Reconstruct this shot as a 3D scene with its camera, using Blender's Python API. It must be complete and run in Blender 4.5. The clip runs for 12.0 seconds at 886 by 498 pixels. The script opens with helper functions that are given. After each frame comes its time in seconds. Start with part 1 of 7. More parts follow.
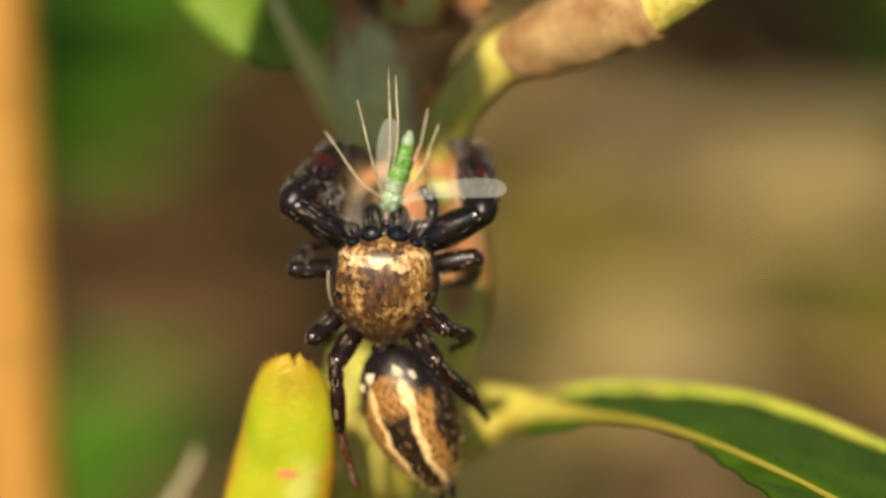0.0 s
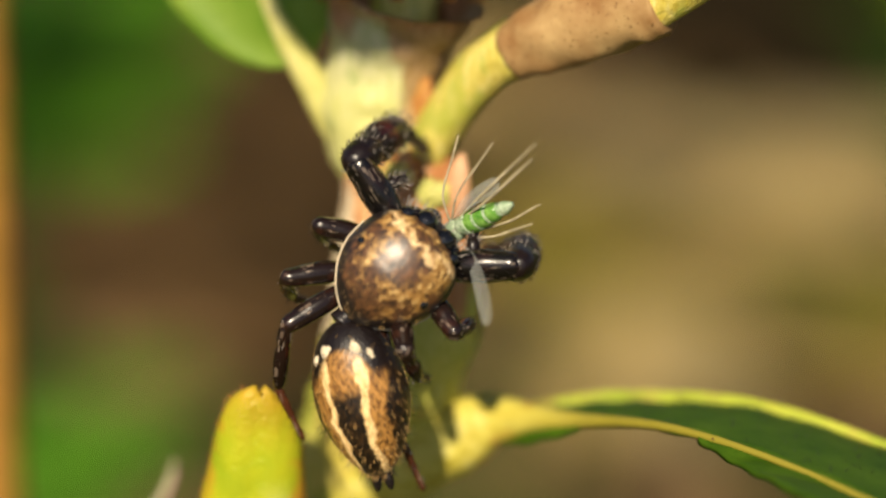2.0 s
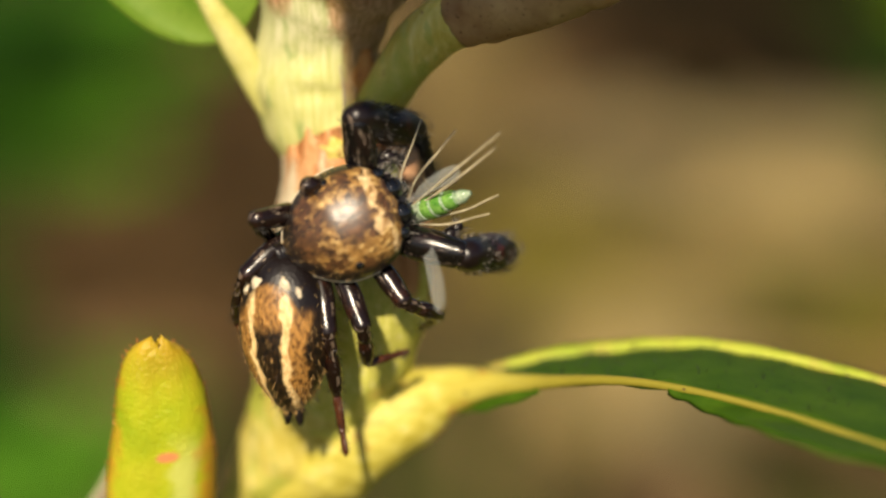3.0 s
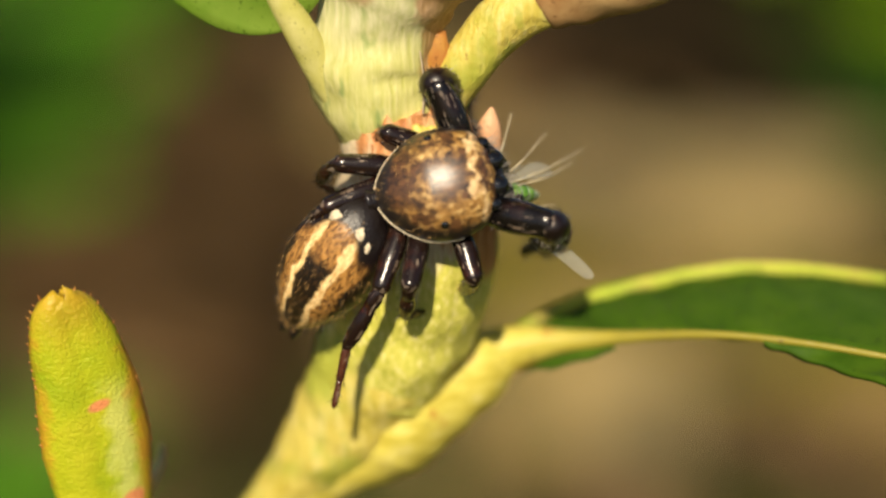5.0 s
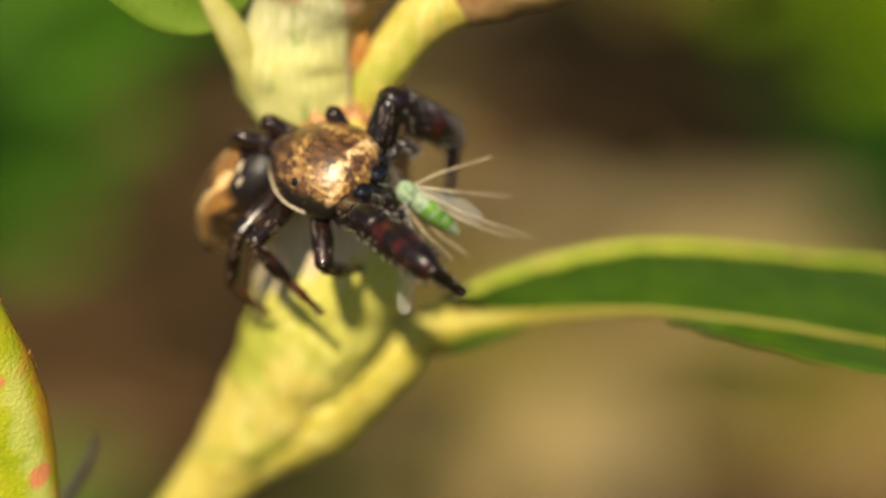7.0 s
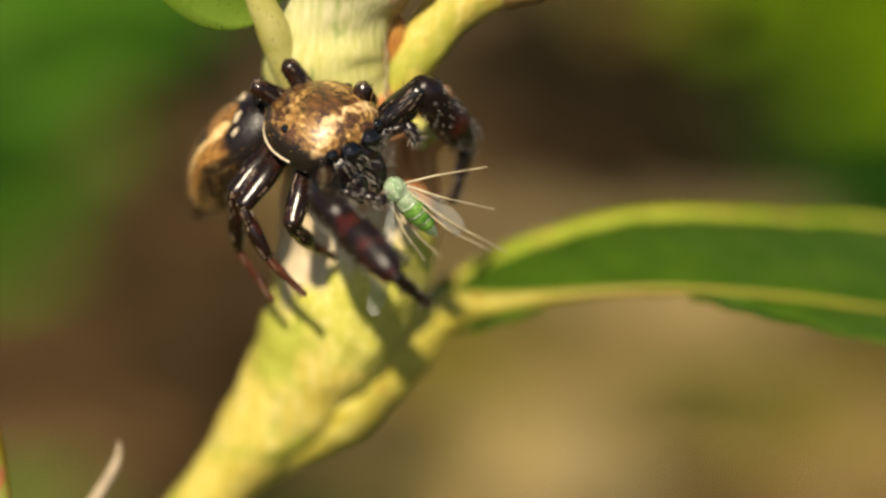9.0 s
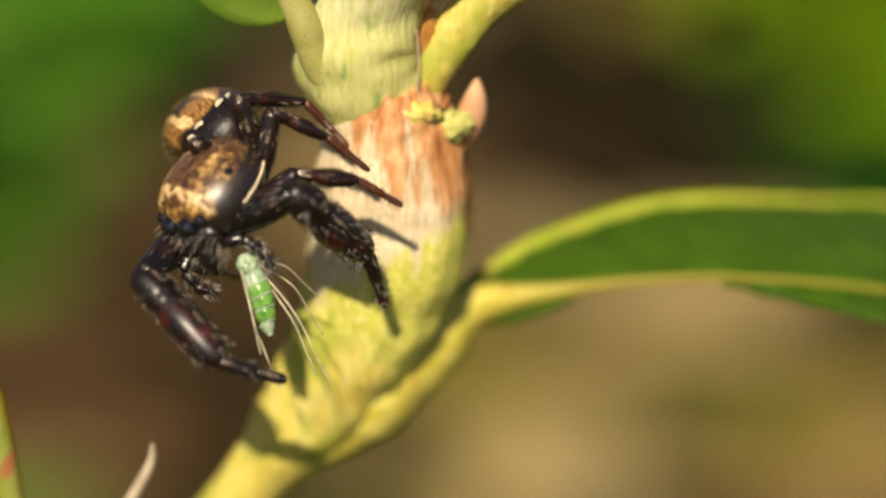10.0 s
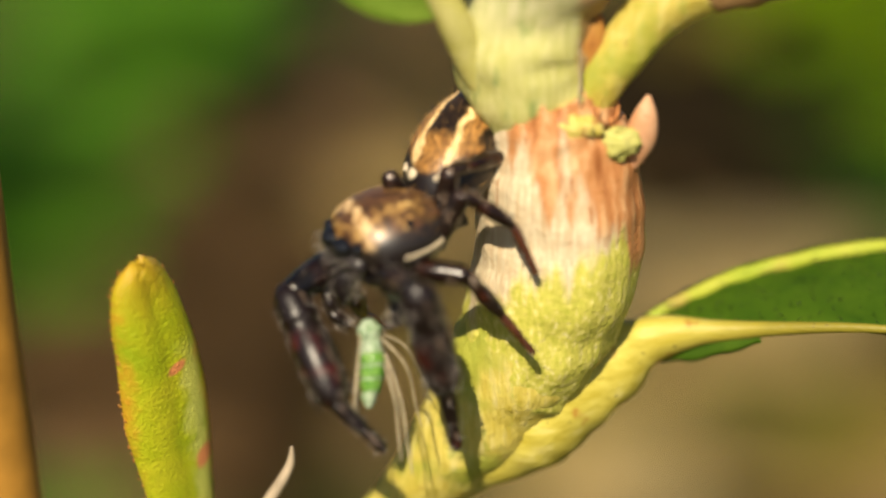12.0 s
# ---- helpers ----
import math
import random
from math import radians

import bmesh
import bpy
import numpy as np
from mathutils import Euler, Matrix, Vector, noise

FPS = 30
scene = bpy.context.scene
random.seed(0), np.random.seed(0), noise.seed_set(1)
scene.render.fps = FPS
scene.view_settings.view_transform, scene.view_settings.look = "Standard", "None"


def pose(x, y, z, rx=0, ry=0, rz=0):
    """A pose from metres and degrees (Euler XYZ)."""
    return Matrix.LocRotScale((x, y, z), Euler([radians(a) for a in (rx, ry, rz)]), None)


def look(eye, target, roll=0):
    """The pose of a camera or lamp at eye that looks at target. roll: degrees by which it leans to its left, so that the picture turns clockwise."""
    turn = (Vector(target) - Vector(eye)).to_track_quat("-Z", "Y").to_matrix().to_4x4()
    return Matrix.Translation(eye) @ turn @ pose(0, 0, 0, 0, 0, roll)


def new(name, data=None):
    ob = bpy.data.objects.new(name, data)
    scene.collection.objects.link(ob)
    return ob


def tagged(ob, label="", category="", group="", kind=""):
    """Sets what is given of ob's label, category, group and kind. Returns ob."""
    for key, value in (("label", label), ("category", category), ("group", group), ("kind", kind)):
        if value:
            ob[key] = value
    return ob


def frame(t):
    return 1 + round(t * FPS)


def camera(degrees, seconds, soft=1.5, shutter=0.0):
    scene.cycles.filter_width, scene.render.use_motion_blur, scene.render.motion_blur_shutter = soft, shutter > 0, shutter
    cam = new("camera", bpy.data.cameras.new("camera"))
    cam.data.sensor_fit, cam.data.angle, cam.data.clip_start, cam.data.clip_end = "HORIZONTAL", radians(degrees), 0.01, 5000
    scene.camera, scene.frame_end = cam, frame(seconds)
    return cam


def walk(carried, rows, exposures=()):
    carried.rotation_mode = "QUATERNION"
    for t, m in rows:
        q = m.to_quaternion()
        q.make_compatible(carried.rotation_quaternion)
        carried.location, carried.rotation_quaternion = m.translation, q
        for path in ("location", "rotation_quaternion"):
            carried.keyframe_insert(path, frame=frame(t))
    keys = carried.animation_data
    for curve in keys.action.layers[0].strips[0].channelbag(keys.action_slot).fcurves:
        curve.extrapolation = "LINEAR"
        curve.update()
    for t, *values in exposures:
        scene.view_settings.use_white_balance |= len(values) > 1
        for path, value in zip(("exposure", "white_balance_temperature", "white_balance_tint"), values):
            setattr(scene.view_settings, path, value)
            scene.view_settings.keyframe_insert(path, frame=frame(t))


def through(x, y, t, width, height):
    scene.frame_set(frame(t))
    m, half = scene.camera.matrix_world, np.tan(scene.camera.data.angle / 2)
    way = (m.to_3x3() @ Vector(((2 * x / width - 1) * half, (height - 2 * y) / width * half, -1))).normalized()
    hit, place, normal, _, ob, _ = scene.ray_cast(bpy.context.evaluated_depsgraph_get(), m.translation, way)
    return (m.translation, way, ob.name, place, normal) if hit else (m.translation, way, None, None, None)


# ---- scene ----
MM = 0.001
cam = camera(20, 12.0, soft=2.5)
cam.data.dof.use_dof = True
cam.data.dof.focus_distance = 0.0577
cam.data.dof.aperture_fstop = 26.0
walk(cam, [
    (0, pose(0.0000, -0.0570, 0.2184, 65.00, 0, 2.80)),
    (1.5, pose(0.0000, -0.0570, 0.2184, 65.10, 0, 2.80)),
    (2.5, pose(0.0000, -0.0570, 0.2184, 65.20, 0, 2.75)),
    (3.5, pose(0.0000, -0.0570, 0.2184, 65.30, 0, 2.10)),
    (5.5, pose(0.0000, -0.0570, 0.2184, 66.00, 0, 1.20)),
    (6.5, pose(0.0000, -0.0570, 0.2184, 66.80, 0, 0.90)),
    (7.2, pose(0.0000, -0.0570, 0.2184, 67.10, 0, 0.70)),
    (9, pose(0.0000, -0.0570, 0.2184, 67.60, 0, 0.10)),
    (9.5, pose(0.0000, -0.0570, 0.2184, 67.70, 0, 0.00)),
    (10.5, pose(0.0000, -0.0570, 0.2184, 67.70, 0, 0.20)),
    (11.2, pose(0.0000, -0.0570, 0.2184, 67.80, 0, 0.70)),
    (12, pose(0.0000, -0.0570, 0.2184, 67.90, 0, 1.60))])


# ---- light ----
SUN_DIR = Vector((-0.12, -0.70, 0.69)).normalized()
world = bpy.data.worlds.new("sky")
scene.world = world
world.use_nodes = True
_nt = world.node_tree
_sky = _nt.nodes.new("ShaderNodeTexSky")
_sky.sky_type = "NISHITA"
_sky.sun_disc = False
_sky.sun_elevation = math.asin(SUN_DIR.z)
_sky.sun_rotation = math.atan2(SUN_DIR.x, SUN_DIR.y)
_nt.links.new(_sky.outputs[0], _nt.nodes["Background"].inputs[0])
_nt.nodes["Background"].inputs[1].default_value = 0.046
_sun = bpy.data.lights.new("sun", "SUN")
_sun.energy, _sun.angle, _sun.color = 4.9, radians(0.5), (1.0, 0.85, 0.63)
new("sun", _sun).matrix_world = look((0, 0, 3), Vector((0, 0, 3)) - SUN_DIR)
scene.view_settings.exposure = 0.5


# ---- materials ----
class Mat:
    """A node material in whose patterns one unit is a millimetre."""

    def __init__(self, name, rough=0.5, spec=0.5):
        self.m = bpy.data.materials.new(name)
        self.m.use_nodes = True
        self.nt = self.m.node_tree
        self.bsdf = self.nt.nodes["Principled BSDF"]
        self.bsdf.inputs["Roughness"].default_value = rough
        self.bsdf.inputs["Specular IOR Level"].default_value = spec
        co = self.nt.nodes.new("ShaderNodeTexCoord")
        self.map = self.nt.nodes.new("ShaderNodeMapping")
        self.map.inputs["Scale"].default_value = (1000, 1000, 1000)
        self.nt.links.new(co.outputs["Object"], self.map.inputs["Vector"])
        self.co = self.map.outputs[0]

    def link(self, a, b):
        self.nt.links.new(a, b)

    def noise(self, scale, detail=3.0, stretch=(1, 1, 1), rough=0.55):
        mp = self.nt.nodes.new("ShaderNodeMapping")
        mp.inputs["Scale"].default_value = stretch
        self.link(self.co, mp.inputs["Vector"])
        n = self.nt.nodes.new("ShaderNodeTexNoise")
        n.inputs["Scale"].default_value = scale
        n.inputs["Detail"].default_value = detail
        n.inputs["Roughness"].default_value = rough
        self.link(mp.outputs[0], n.inputs["Vector"])
        return n.outputs["Fac"]

    def ramp(self, fac, stops):
        r = self.nt.nodes.new("ShaderNodeValToRGB")
        el = r.color_ramp.elements
        while len(el) < len(stops):
            el.new(0.5)
        for e, (p, c) in zip(el, stops):
            e.position = p
            e.color = (*c, 1) if len(c) == 3 else c
        self.link(fac, r.inputs["Fac"])
        return r.outputs["Color"]

    def mask(self, fac, lo, hi):
        r = self.nt.nodes.new("ShaderNodeMapRange")
        r.interpolation_type = "SMOOTHSTEP"
        r.inputs["From Min"].default_value, r.inputs["From Max"].default_value = lo, hi
        self.link(fac, r.inputs["Value"])
        return r.outputs["Result"]

    def math(self, op, a, b=None):
        n = self.nt.nodes.new("ShaderNodeMath")
        n.operation = op
        for k, v in enumerate((a, b)):
            if v is None:
                continue
            if isinstance(v, (int, float)):
                n.inputs[k].default_value = v
            else:
                self.link(v, n.inputs[k])
        return n.outputs[0]

    def axis(self):
        s = self.nt.nodes.new("ShaderNodeSeparateXYZ")
        self.link(self.co, s.inputs[0])
        return s.outputs

    def mix(self, fac, a, b):
        n = self.nt.nodes.new("ShaderNodeMix")
        n.data_type = "RGBA"
        for sock, v in ((n.inputs[0], fac), (n.inputs[6], a), (n.inputs[7], b)):
            if isinstance(v, tuple):
                sock.default_value = (*v, 1)
            elif isinstance(v, (int, float)):
                sock.default_value = v
            else:
                self.link(v, sock)
        return n.outputs[2]

    def base(self, c):
        if isinstance(c, tuple):
            self.bsdf.inputs["Base Color"].default_value = (*c, 1)
        else:
            self.link(c, self.bsdf.inputs["Base Color"])
        return self

    def bump(self, fac, dist, strength=0.6):
        b = self.nt.nodes.new("ShaderNodeBump")
        b.inputs["Strength"].default_value = strength
        b.inputs["Distance"].default_value = dist * MM
        self.link(fac, b.inputs["Height"])
        self.link(b.outputs[0], self.bsdf.inputs["Normal"])
        return self

    def see_through(self, amount, colour=None):
        """Leaf tissue that lets some light through."""
        tr = self.nt.nodes.new("ShaderNodeBsdfTranslucent")
        mx = self.nt.nodes.new("ShaderNodeMixShader")
        mx.inputs[0].default_value = amount
        if colour is not None:
            self.link(colour, tr.inputs["Color"])
        self.link(self.bsdf.outputs[0], mx.inputs[1])
        self.link(tr.outputs[0], mx.inputs[2])
        self.link(mx.outputs[0], self.nt.nodes["Material Output"].inputs["Surface"])
        return self


def mat_plain(name, colour, rough=0.5, spec=0.5, vary=0.35, scale=6.0, bump=0.0):
    m = Mat(name, rough, spec)
    n = m.noise(scale, 4)
    dark = tuple(c * (1 - vary) for c in colour)
    light = tuple(min(1, c * (1 + vary)) for c in colour)
    m.base(m.ramp(n, [(0.3, dark), (0.7, light)]))
    if bump:
        m.bump(m.noise(scale * 4, 3), bump)
    return m.m


def mat_leaf(name, low, high, edge=None, scale=0.9, through=0.3, rough=0.5, spec=0.25):
    m = Mat(name, rough, spec)
    c = m.ramp(m.noise(scale, 3), [(0.3, low), (0.72, high)])
    if edge:
        c = m.mix(m.mask(m.noise(scale * 0.6, 4), 0.55, 0.72), c, edge)
    c = m.mix(m.mask(m.noise(9, 2), 0.6, 0.75), c, tuple(v * 0.6 for v in low))
    m.base(c)
    m.bump(m.noise(14, 3, (1, 1, 1)), 0.02, 0.5)
    m.see_through(through, c)
    return m.m


def mat_stem():
    m = Mat("stem_skin", 0.42, 0.45)
    streak = m.noise(5.5, 4, (1, 1, 0.12))
    c = m.ramp(streak, [(0.3, (0.56, 0.45, 0.06)), (0.55, (0.71, 0.60, 0.14)), (0.75, (0.79, 0.70, 0.30))])
    c = m.mix(m.mask(m.noise(0.55, 3), 0.5, 0.68), c, (0.42, 0.44, 0.06))
    c = m.mix(m.mask(m.noise(1.6, 5), 0.66, 0.74), c, (0.36, 0.17, 0.04))
    c = m.mix(m.math("MULTIPLY", m.mask(m.noise(3.2, 4, (1, 1, 0.5)), 0.54, 0.66), 0.55), c, (0.40, 0.44, 0.07))
    m.base(c)
    m.bump(m.math("ADD", m.noise(9, 4, (1, 1, 0.25)), m.math("MULTIPLY", m.noise(4.5, 5, (1, 1, 0.8), 0.65), 0.8)), 0.09, 0.7)
    m.see_through(0.18, c)
    return m.m


def mat_sheath():
    m = Mat("sheath_skin", 0.5, 0.35)
    z = m.axis()[2]
    streak = m.noise(3.4, 5, (1, 1, 0.1))
    fine = m.noise(12, 3, (1, 1, 0.08))
    pale = m.ramp(fine, [(0.3, (0.62, 0.46, 0.27)), (0.7, (0.80, 0.71, 0.50))])
    rust = m.ramp(streak, [(0.3, (0.33, 0.11, 0.03)), (0.5, (0.56, 0.25, 0.09)), (0.7, (0.74, 0.46, 0.23))])
    green = m.ramp(m.noise(8, 4, (1, 1, 0.5)), [(0.3, (0.46, 0.47, 0.06)), (0.55, (0.64, 0.60, 0.12)), (0.72, (0.80, 0.74, 0.34))])
    x = m.axis()[0]
    wob = m.math("MULTIPLY", m.math("SUBTRACT", m.noise(1.6, 5, (1, 1, 0.14)), 0.5), 4.6)
    # the green climbs on the leaf's side, the rust sits at the top and runs down that side
    h = m.math("ADD", m.math("SUBTRACT", z, m.math("MULTIPLY", x, 0.45)), wob)
    c = m.mix(m.mask(h, -4.5, -3.6), green, pale)
    k = m.math("ADD", m.math("ADD", z, m.math("MULTIPLY", x, 0.9)), m.math("MULTIPLY", wob, 1.5))
    c = m.mix(m.mask(k, -3.1, -2.0), c, rust)
    c = m.mix(m.math("MULTIPLY", m.mask(m.noise(5, 3, (1, 1, 0.04)), 0.65, 0.73), m.mask(z, -4.2, -2.6)), c, (0.42, 0.17, 0.06))
    m.base(c)
    m.bump(m.math("ADD", streak, m.math("MULTIPLY", m.noise(7, 4), 0.7)), 0.09, 0.7)
    m.see_through(0.12, c)
    return m.m


def mat_funnel():
    m = Mat("funnel_skin", 0.5, 0.35)
    z = m.axis()[2]
    fine = m.noise(9, 4, (1, 1, 0.1))
    wob = m.math("MULTIPLY", m.math("SUBTRACT", m.noise(1.0, 4, (1, 1, 0.3)), 0.5), 2.4)
    h = m.math("ADD", z, wob)
    low = m.ramp(fine, [(0.3, (0.50, 0.50, 0.13)), (0.7, (0.68, 0.65, 0.28))])
    mid = m.ramp(fine, [(0.3, (0.46, 0.48, 0.20)), (0.7, (0.70, 0.66, 0.40))])
    rust = m.ramp(fine, [(0.3, (0.26, 0.10, 0.03)), (0.7, (0.55, 0.30, 0.16))])
    c = m.mix(m.mask(h, 0.3, 2.2), low, mid)
    c = m.mix(m.mask(m.noise(1.4, 3, (1, 1, 0.25)), 0.52, 0.64), c, (0.30, 0.38, 0.12))
    side = m.math("ADD", m.axis()[0], m.math("MULTIPLY", m.math("SUBTRACT", m.noise(1.6, 4, (1, 1, 0.4)), 0.5), 1.6))
    c = m.mix(m.math("MULTIPLY", m.mask(side, -0.05, 0.35), 0.75), c, rust)
    c = m.mix(m.mask(h, 2.4, 3.3), c, rust)
    m.base(c)
    m.bump(fine, 0.06, 0.6)
    m.see_through(0.15, c)
    return m.m


def mat_carapace():
    m = Mat("carapace_scales", 0.40, 0.8)
    x, y, z = m.axis()
    fine = m.noise(9, 3, (1, 0.5, 1))
    patch = m.noise(1.9, 4)
    gold = m.ramp(fine, [(0.32, (0.11, 0.045, 0.010)), (0.52, (0.31, 0.165, 0.042)), (0.72, (0.68, 0.48, 0.19))])
    brown = m.ramp(fine, [(0.35, (0.018, 0.008, 0.004)), (0.7, (0.14, 0.060, 0.020))])
    wob = m.math("SUBTRACT", patch, 0.5)
    # dark patch behind the eyes, dark saddle to the rear, mottled elsewhere
    d0 = m.math("POWER", m.math("ADD", m.math("POWER", x, 2.0), m.math("POWER", m.math("SUBTRACT", y, 0.25), 2.0)), 0.5)
    spot = m.mask(m.math("ADD", d0, m.math("MULTIPLY", wob, 1.8)), 0.58, 0.25)
    rear = m.mask(m.math("ADD", y, m.math("MULTIPLY", wob, 3.0)), -0.30, -0.95)
    mott = m.mask(m.noise(2.1, 4, rough=0.62), 0.45, 0.53)
    dark = m.math("MAXIMUM", m.math("MAXIMUM", spot, mott), rear)
    band = m.mask(m.math("ABSOLUTE", m.math("SUBTRACT", m.math("ADD", y, m.math("MULTIPLY", wob, 0.9)), 0.86)), 0.13, 0.05)
    band = m.math("MULTIPLY", band, m.math("MULTIPLY", m.mask(m.noise(3.5, 3), 0.36, 0.52), 0.95))
    cream = m.ramp(fine, [(0.3, (0.44, 0.25, 0.09)), (0.65, (0.82, 0.62, 0.34))])
    c = m.mix(dark, gold, brown)
    c = m.mix(band, c, cream)
    # the scales run down to the eyes in front and stop higher at the sides and behind
    low = m.math("ADD", m.math("ADD", z, m.math("MULTIPLY", wob, 0.5)), m.math("MULTIPLY", m.mask(y, 0.35, 1.1), 0.26))
    c = m.mix(m.mask(low, 0.56, 0.40), c, (0.010, 0.006, 0.005))
    m.base(c)
    m.bump(fine, 0.018, 0.45)
    return m.m


def mat_abdomen():
    m = Mat("abdomen_scales", 0.36, 0.45)
    x, y, z = m.axis()
    fine = m.noise(15, 3, (1, 0.35, 1))
    wob = m.math("MULTIPLY", m.math("SUBTRACT", m.noise(2.6, 3), 0.5), 0.5)
    side = m.math("ABSOLUTE", x)
    # the pattern narrows towards the tail
    taper = m.math("ADD", 1.12, m.math("MULTIPLY", y, 0.13))
    ax = m.math("ADD", m.math("DIVIDE", side, taper), wob)
    black = m.ramp(fine, [(0.45, (0.006, 0.004, 0.003)), (0.8, (0.07, 0.035, 0.012))])
    gold = m.ramp(fine, [(0.36, (0.10, 0.04, 0.010)), (0.6, (0.40, 0.20, 0.05))])
    cream = m.ramp(fine, [(0.3, (0.50, 0.28, 0.09)), (0.6, (0.85, 0.62, 0.30))])
    mid = m.mix(m.mask(m.math("ADD", y, wob), -1.75, -1.35), black, gold)
    c = m.mix(m.mask(ax, 0.30, 0.38), mid, cream)
    c = m.mix(m.mask(ax, 0.50, 0.60), c, gold)
    c = m.mix(m.mask(ax, 0.88, 1.02), c, black)
    c = m.mix(m.mask(y, -0.50, -0.38), c, (0.008, 0.005, 0.005))
    c = m.mix(m.math("MULTIPLY", m.mask(z, 0.78, 0.68), m.mask(y, -1.4, -1.0)), c, (0.008, 0.005, 0.005))
    m.base(c)
    m.bump(fine, 0.035, 0.6)
    return m.m


def mat_leg(name, dark, warm, speckle=0.0, rough=0.23, black_end=0.0):
    m = Mat(name, rough, 0.5)
    x, y, z = m.axis()
    n = m.noise(1.7, 4)
    c = m.ramp(n, [(0.50, dark), (0.76, warm)])
    if black_end:
        c = m.mix(m.mask(z, black_end, black_end + 0.6), dark, c)
    line = m.math("MULTIPLY", m.mask(m.math("ABSOLUTE", x), 0.06, 0.02), m.mask(m.noise(3.0, 3), 0.50, 0.56))
    c = m.mix(m.math("MULTIPLY", line, 0.45), c, (0.30, 0.22, 0.16))
    if speckle:
        c = m.mix(m.math("MULTIPLY", m.mask(m.noise(4.5, 3, (2.2, 2.2, 0.5)), 0.60, 0.70), speckle * 0.6), c, (0.42, 0.33, 0.25))
    m.base(c)
    m.bump(m.noise(18, 3), 0.012, 0.4)
    return m.m


def mat_rib():
    m = Mat("leaf_midrib", 0.45, 0.35)
    x = m.axis()[0]
    streak = m.noise(4, 4, (0.2, 1, 1))
    c = m.ramp(streak, [(0.3, (0.46, 0.38, 0.04)), (0.6, (0.62, 0.54, 0.10)), (0.75, (0.74, 0.66, 0.24))])
    c = m.mix(m.mask(m.noise(1.3, 4), 0.62, 0.74), c, (0.46, 0.24, 0.04))
    # midrib duller past the stalk; part of its shade is put into the colour
    c = m.mix(m.mask(m.math("ADD", x, m.math("MULTIPLY", streak, 3.0)), 3.4, 7.0), c, (0.27, 0.23, 0.025))
    c = m.mix(m.mask(m.noise(7, 2), 0.68, 0.74), c, (0.06, 0.03, 0.02))
    m.base(c)
    m.bump(m.noise(9, 4, (0.3, 1, 1)), 0.05, 0.6)
    m.see_through(0.12, c)
    return m.m


def mat_bud():
    m = Mat("young_leaf", 0.40, 0.4)
    x, y, z = m.axis()
    big, mid, pore = m.noise(0.6, 4), m.noise(2.2, 4), m.noise(12, 2)
    wob = m.math("MULTIPLY", m.math("SUBTRACT", mid, 0.5), 0.9)
    c = m.ramp(big, [(0.32, (0.30, 0.40, 0.010)), (0.52, (0.46, 0.50, 0.015)), (0.70, (0.56, 0.54, 0.025))])
    pale = m.math("MULTIPLY", m.mask(m.math("ABSOLUTE", m.math("SUBTRACT", x, m.math("ADD", 0.45, wob))), 0.5, 0.1), m.mask(z, 0.9, -0.3))
    c = m.mix(m.math("MULTIPLY", pale, 0.6), c, (0.66, 0.68, 0.20))
    c = m.mix(m.mask(pore, 0.66, 0.74), c, (0.58, 0.52, 0.04))
    rim = m.mask(m.math("ADD", m.math("ABSOLUTE", m.math("SUBTRACT", x, -0.22)), wob), 0.78, 1.32)
    tip = m.math("MULTIPLY", m.mask(m.math("ADD", z, m.math("MULTIPLY", wob, 1.2)), 1.2, 3.0), 0.7)
    c = m.mix(m.math("MULTIPLY", m.math("MAXIMUM", rim, tip), 0.8), c, (0.62, 0.26, 0.025))
    for cx, cz, rx, rz in ((0.0, 0.0, 0.30, 0.15), (0.50, -2.75, 0.34, 0.30)):
        ex = m.math("DIVIDE", m.math("SUBTRACT", x, cx), rx)
        ez = m.math("DIVIDE", m.math("SUBTRACT", m.math("SUBTRACT", z, cz), m.math("MULTIPLY", x, 0.25)), rz)
        d = m.math("ADD", m.math("ADD", m.math("MULTIPLY", ex, ex), m.math("MULTIPLY", ez, ez)), wob)
        c = m.mix(m.math("MULTIPLY", m.mask(d, 1.3, 0.4), 0.85), c, (0.78, 0.24, 0.12))
    m.base(c)
    m.bump(m.math("ADD", mid, pore), 0.07, 0.6)
    m.see_through(0.2, c)
    return m.m


def mat_wing():
    m = Mat("wing_film", 0.25, 0.4)
    m.base((0.70, 0.74, 0.70))
    m.bsdf.inputs["Alpha"].default_value = 0.10
    return m.m


def mat_ground():
    m = Mat("soil_and_litter", 0.9, 0.2)
    a, b, d = m.noise(0.022, 3), m.noise(0.05, 4), m.noise(0.2, 4)
    c = m.ramp(a, [(0.40, (0.026, 0.018, 0.006)), (0.54, (0.060, 0.044, 0.013)), (0.70, (0.130, 0.100, 0.034))])
    c = m.mix(m.mask(b, 0.44, 0.56), c, (0.05, 0.062, 0.009))
    c = m.mix(m.mask(d, 0.6, 0.7), c, (0.20, 0.145, 0.058))
    m.base(c)
    m.bump(d, 6.0, 0.8)
    return m.m


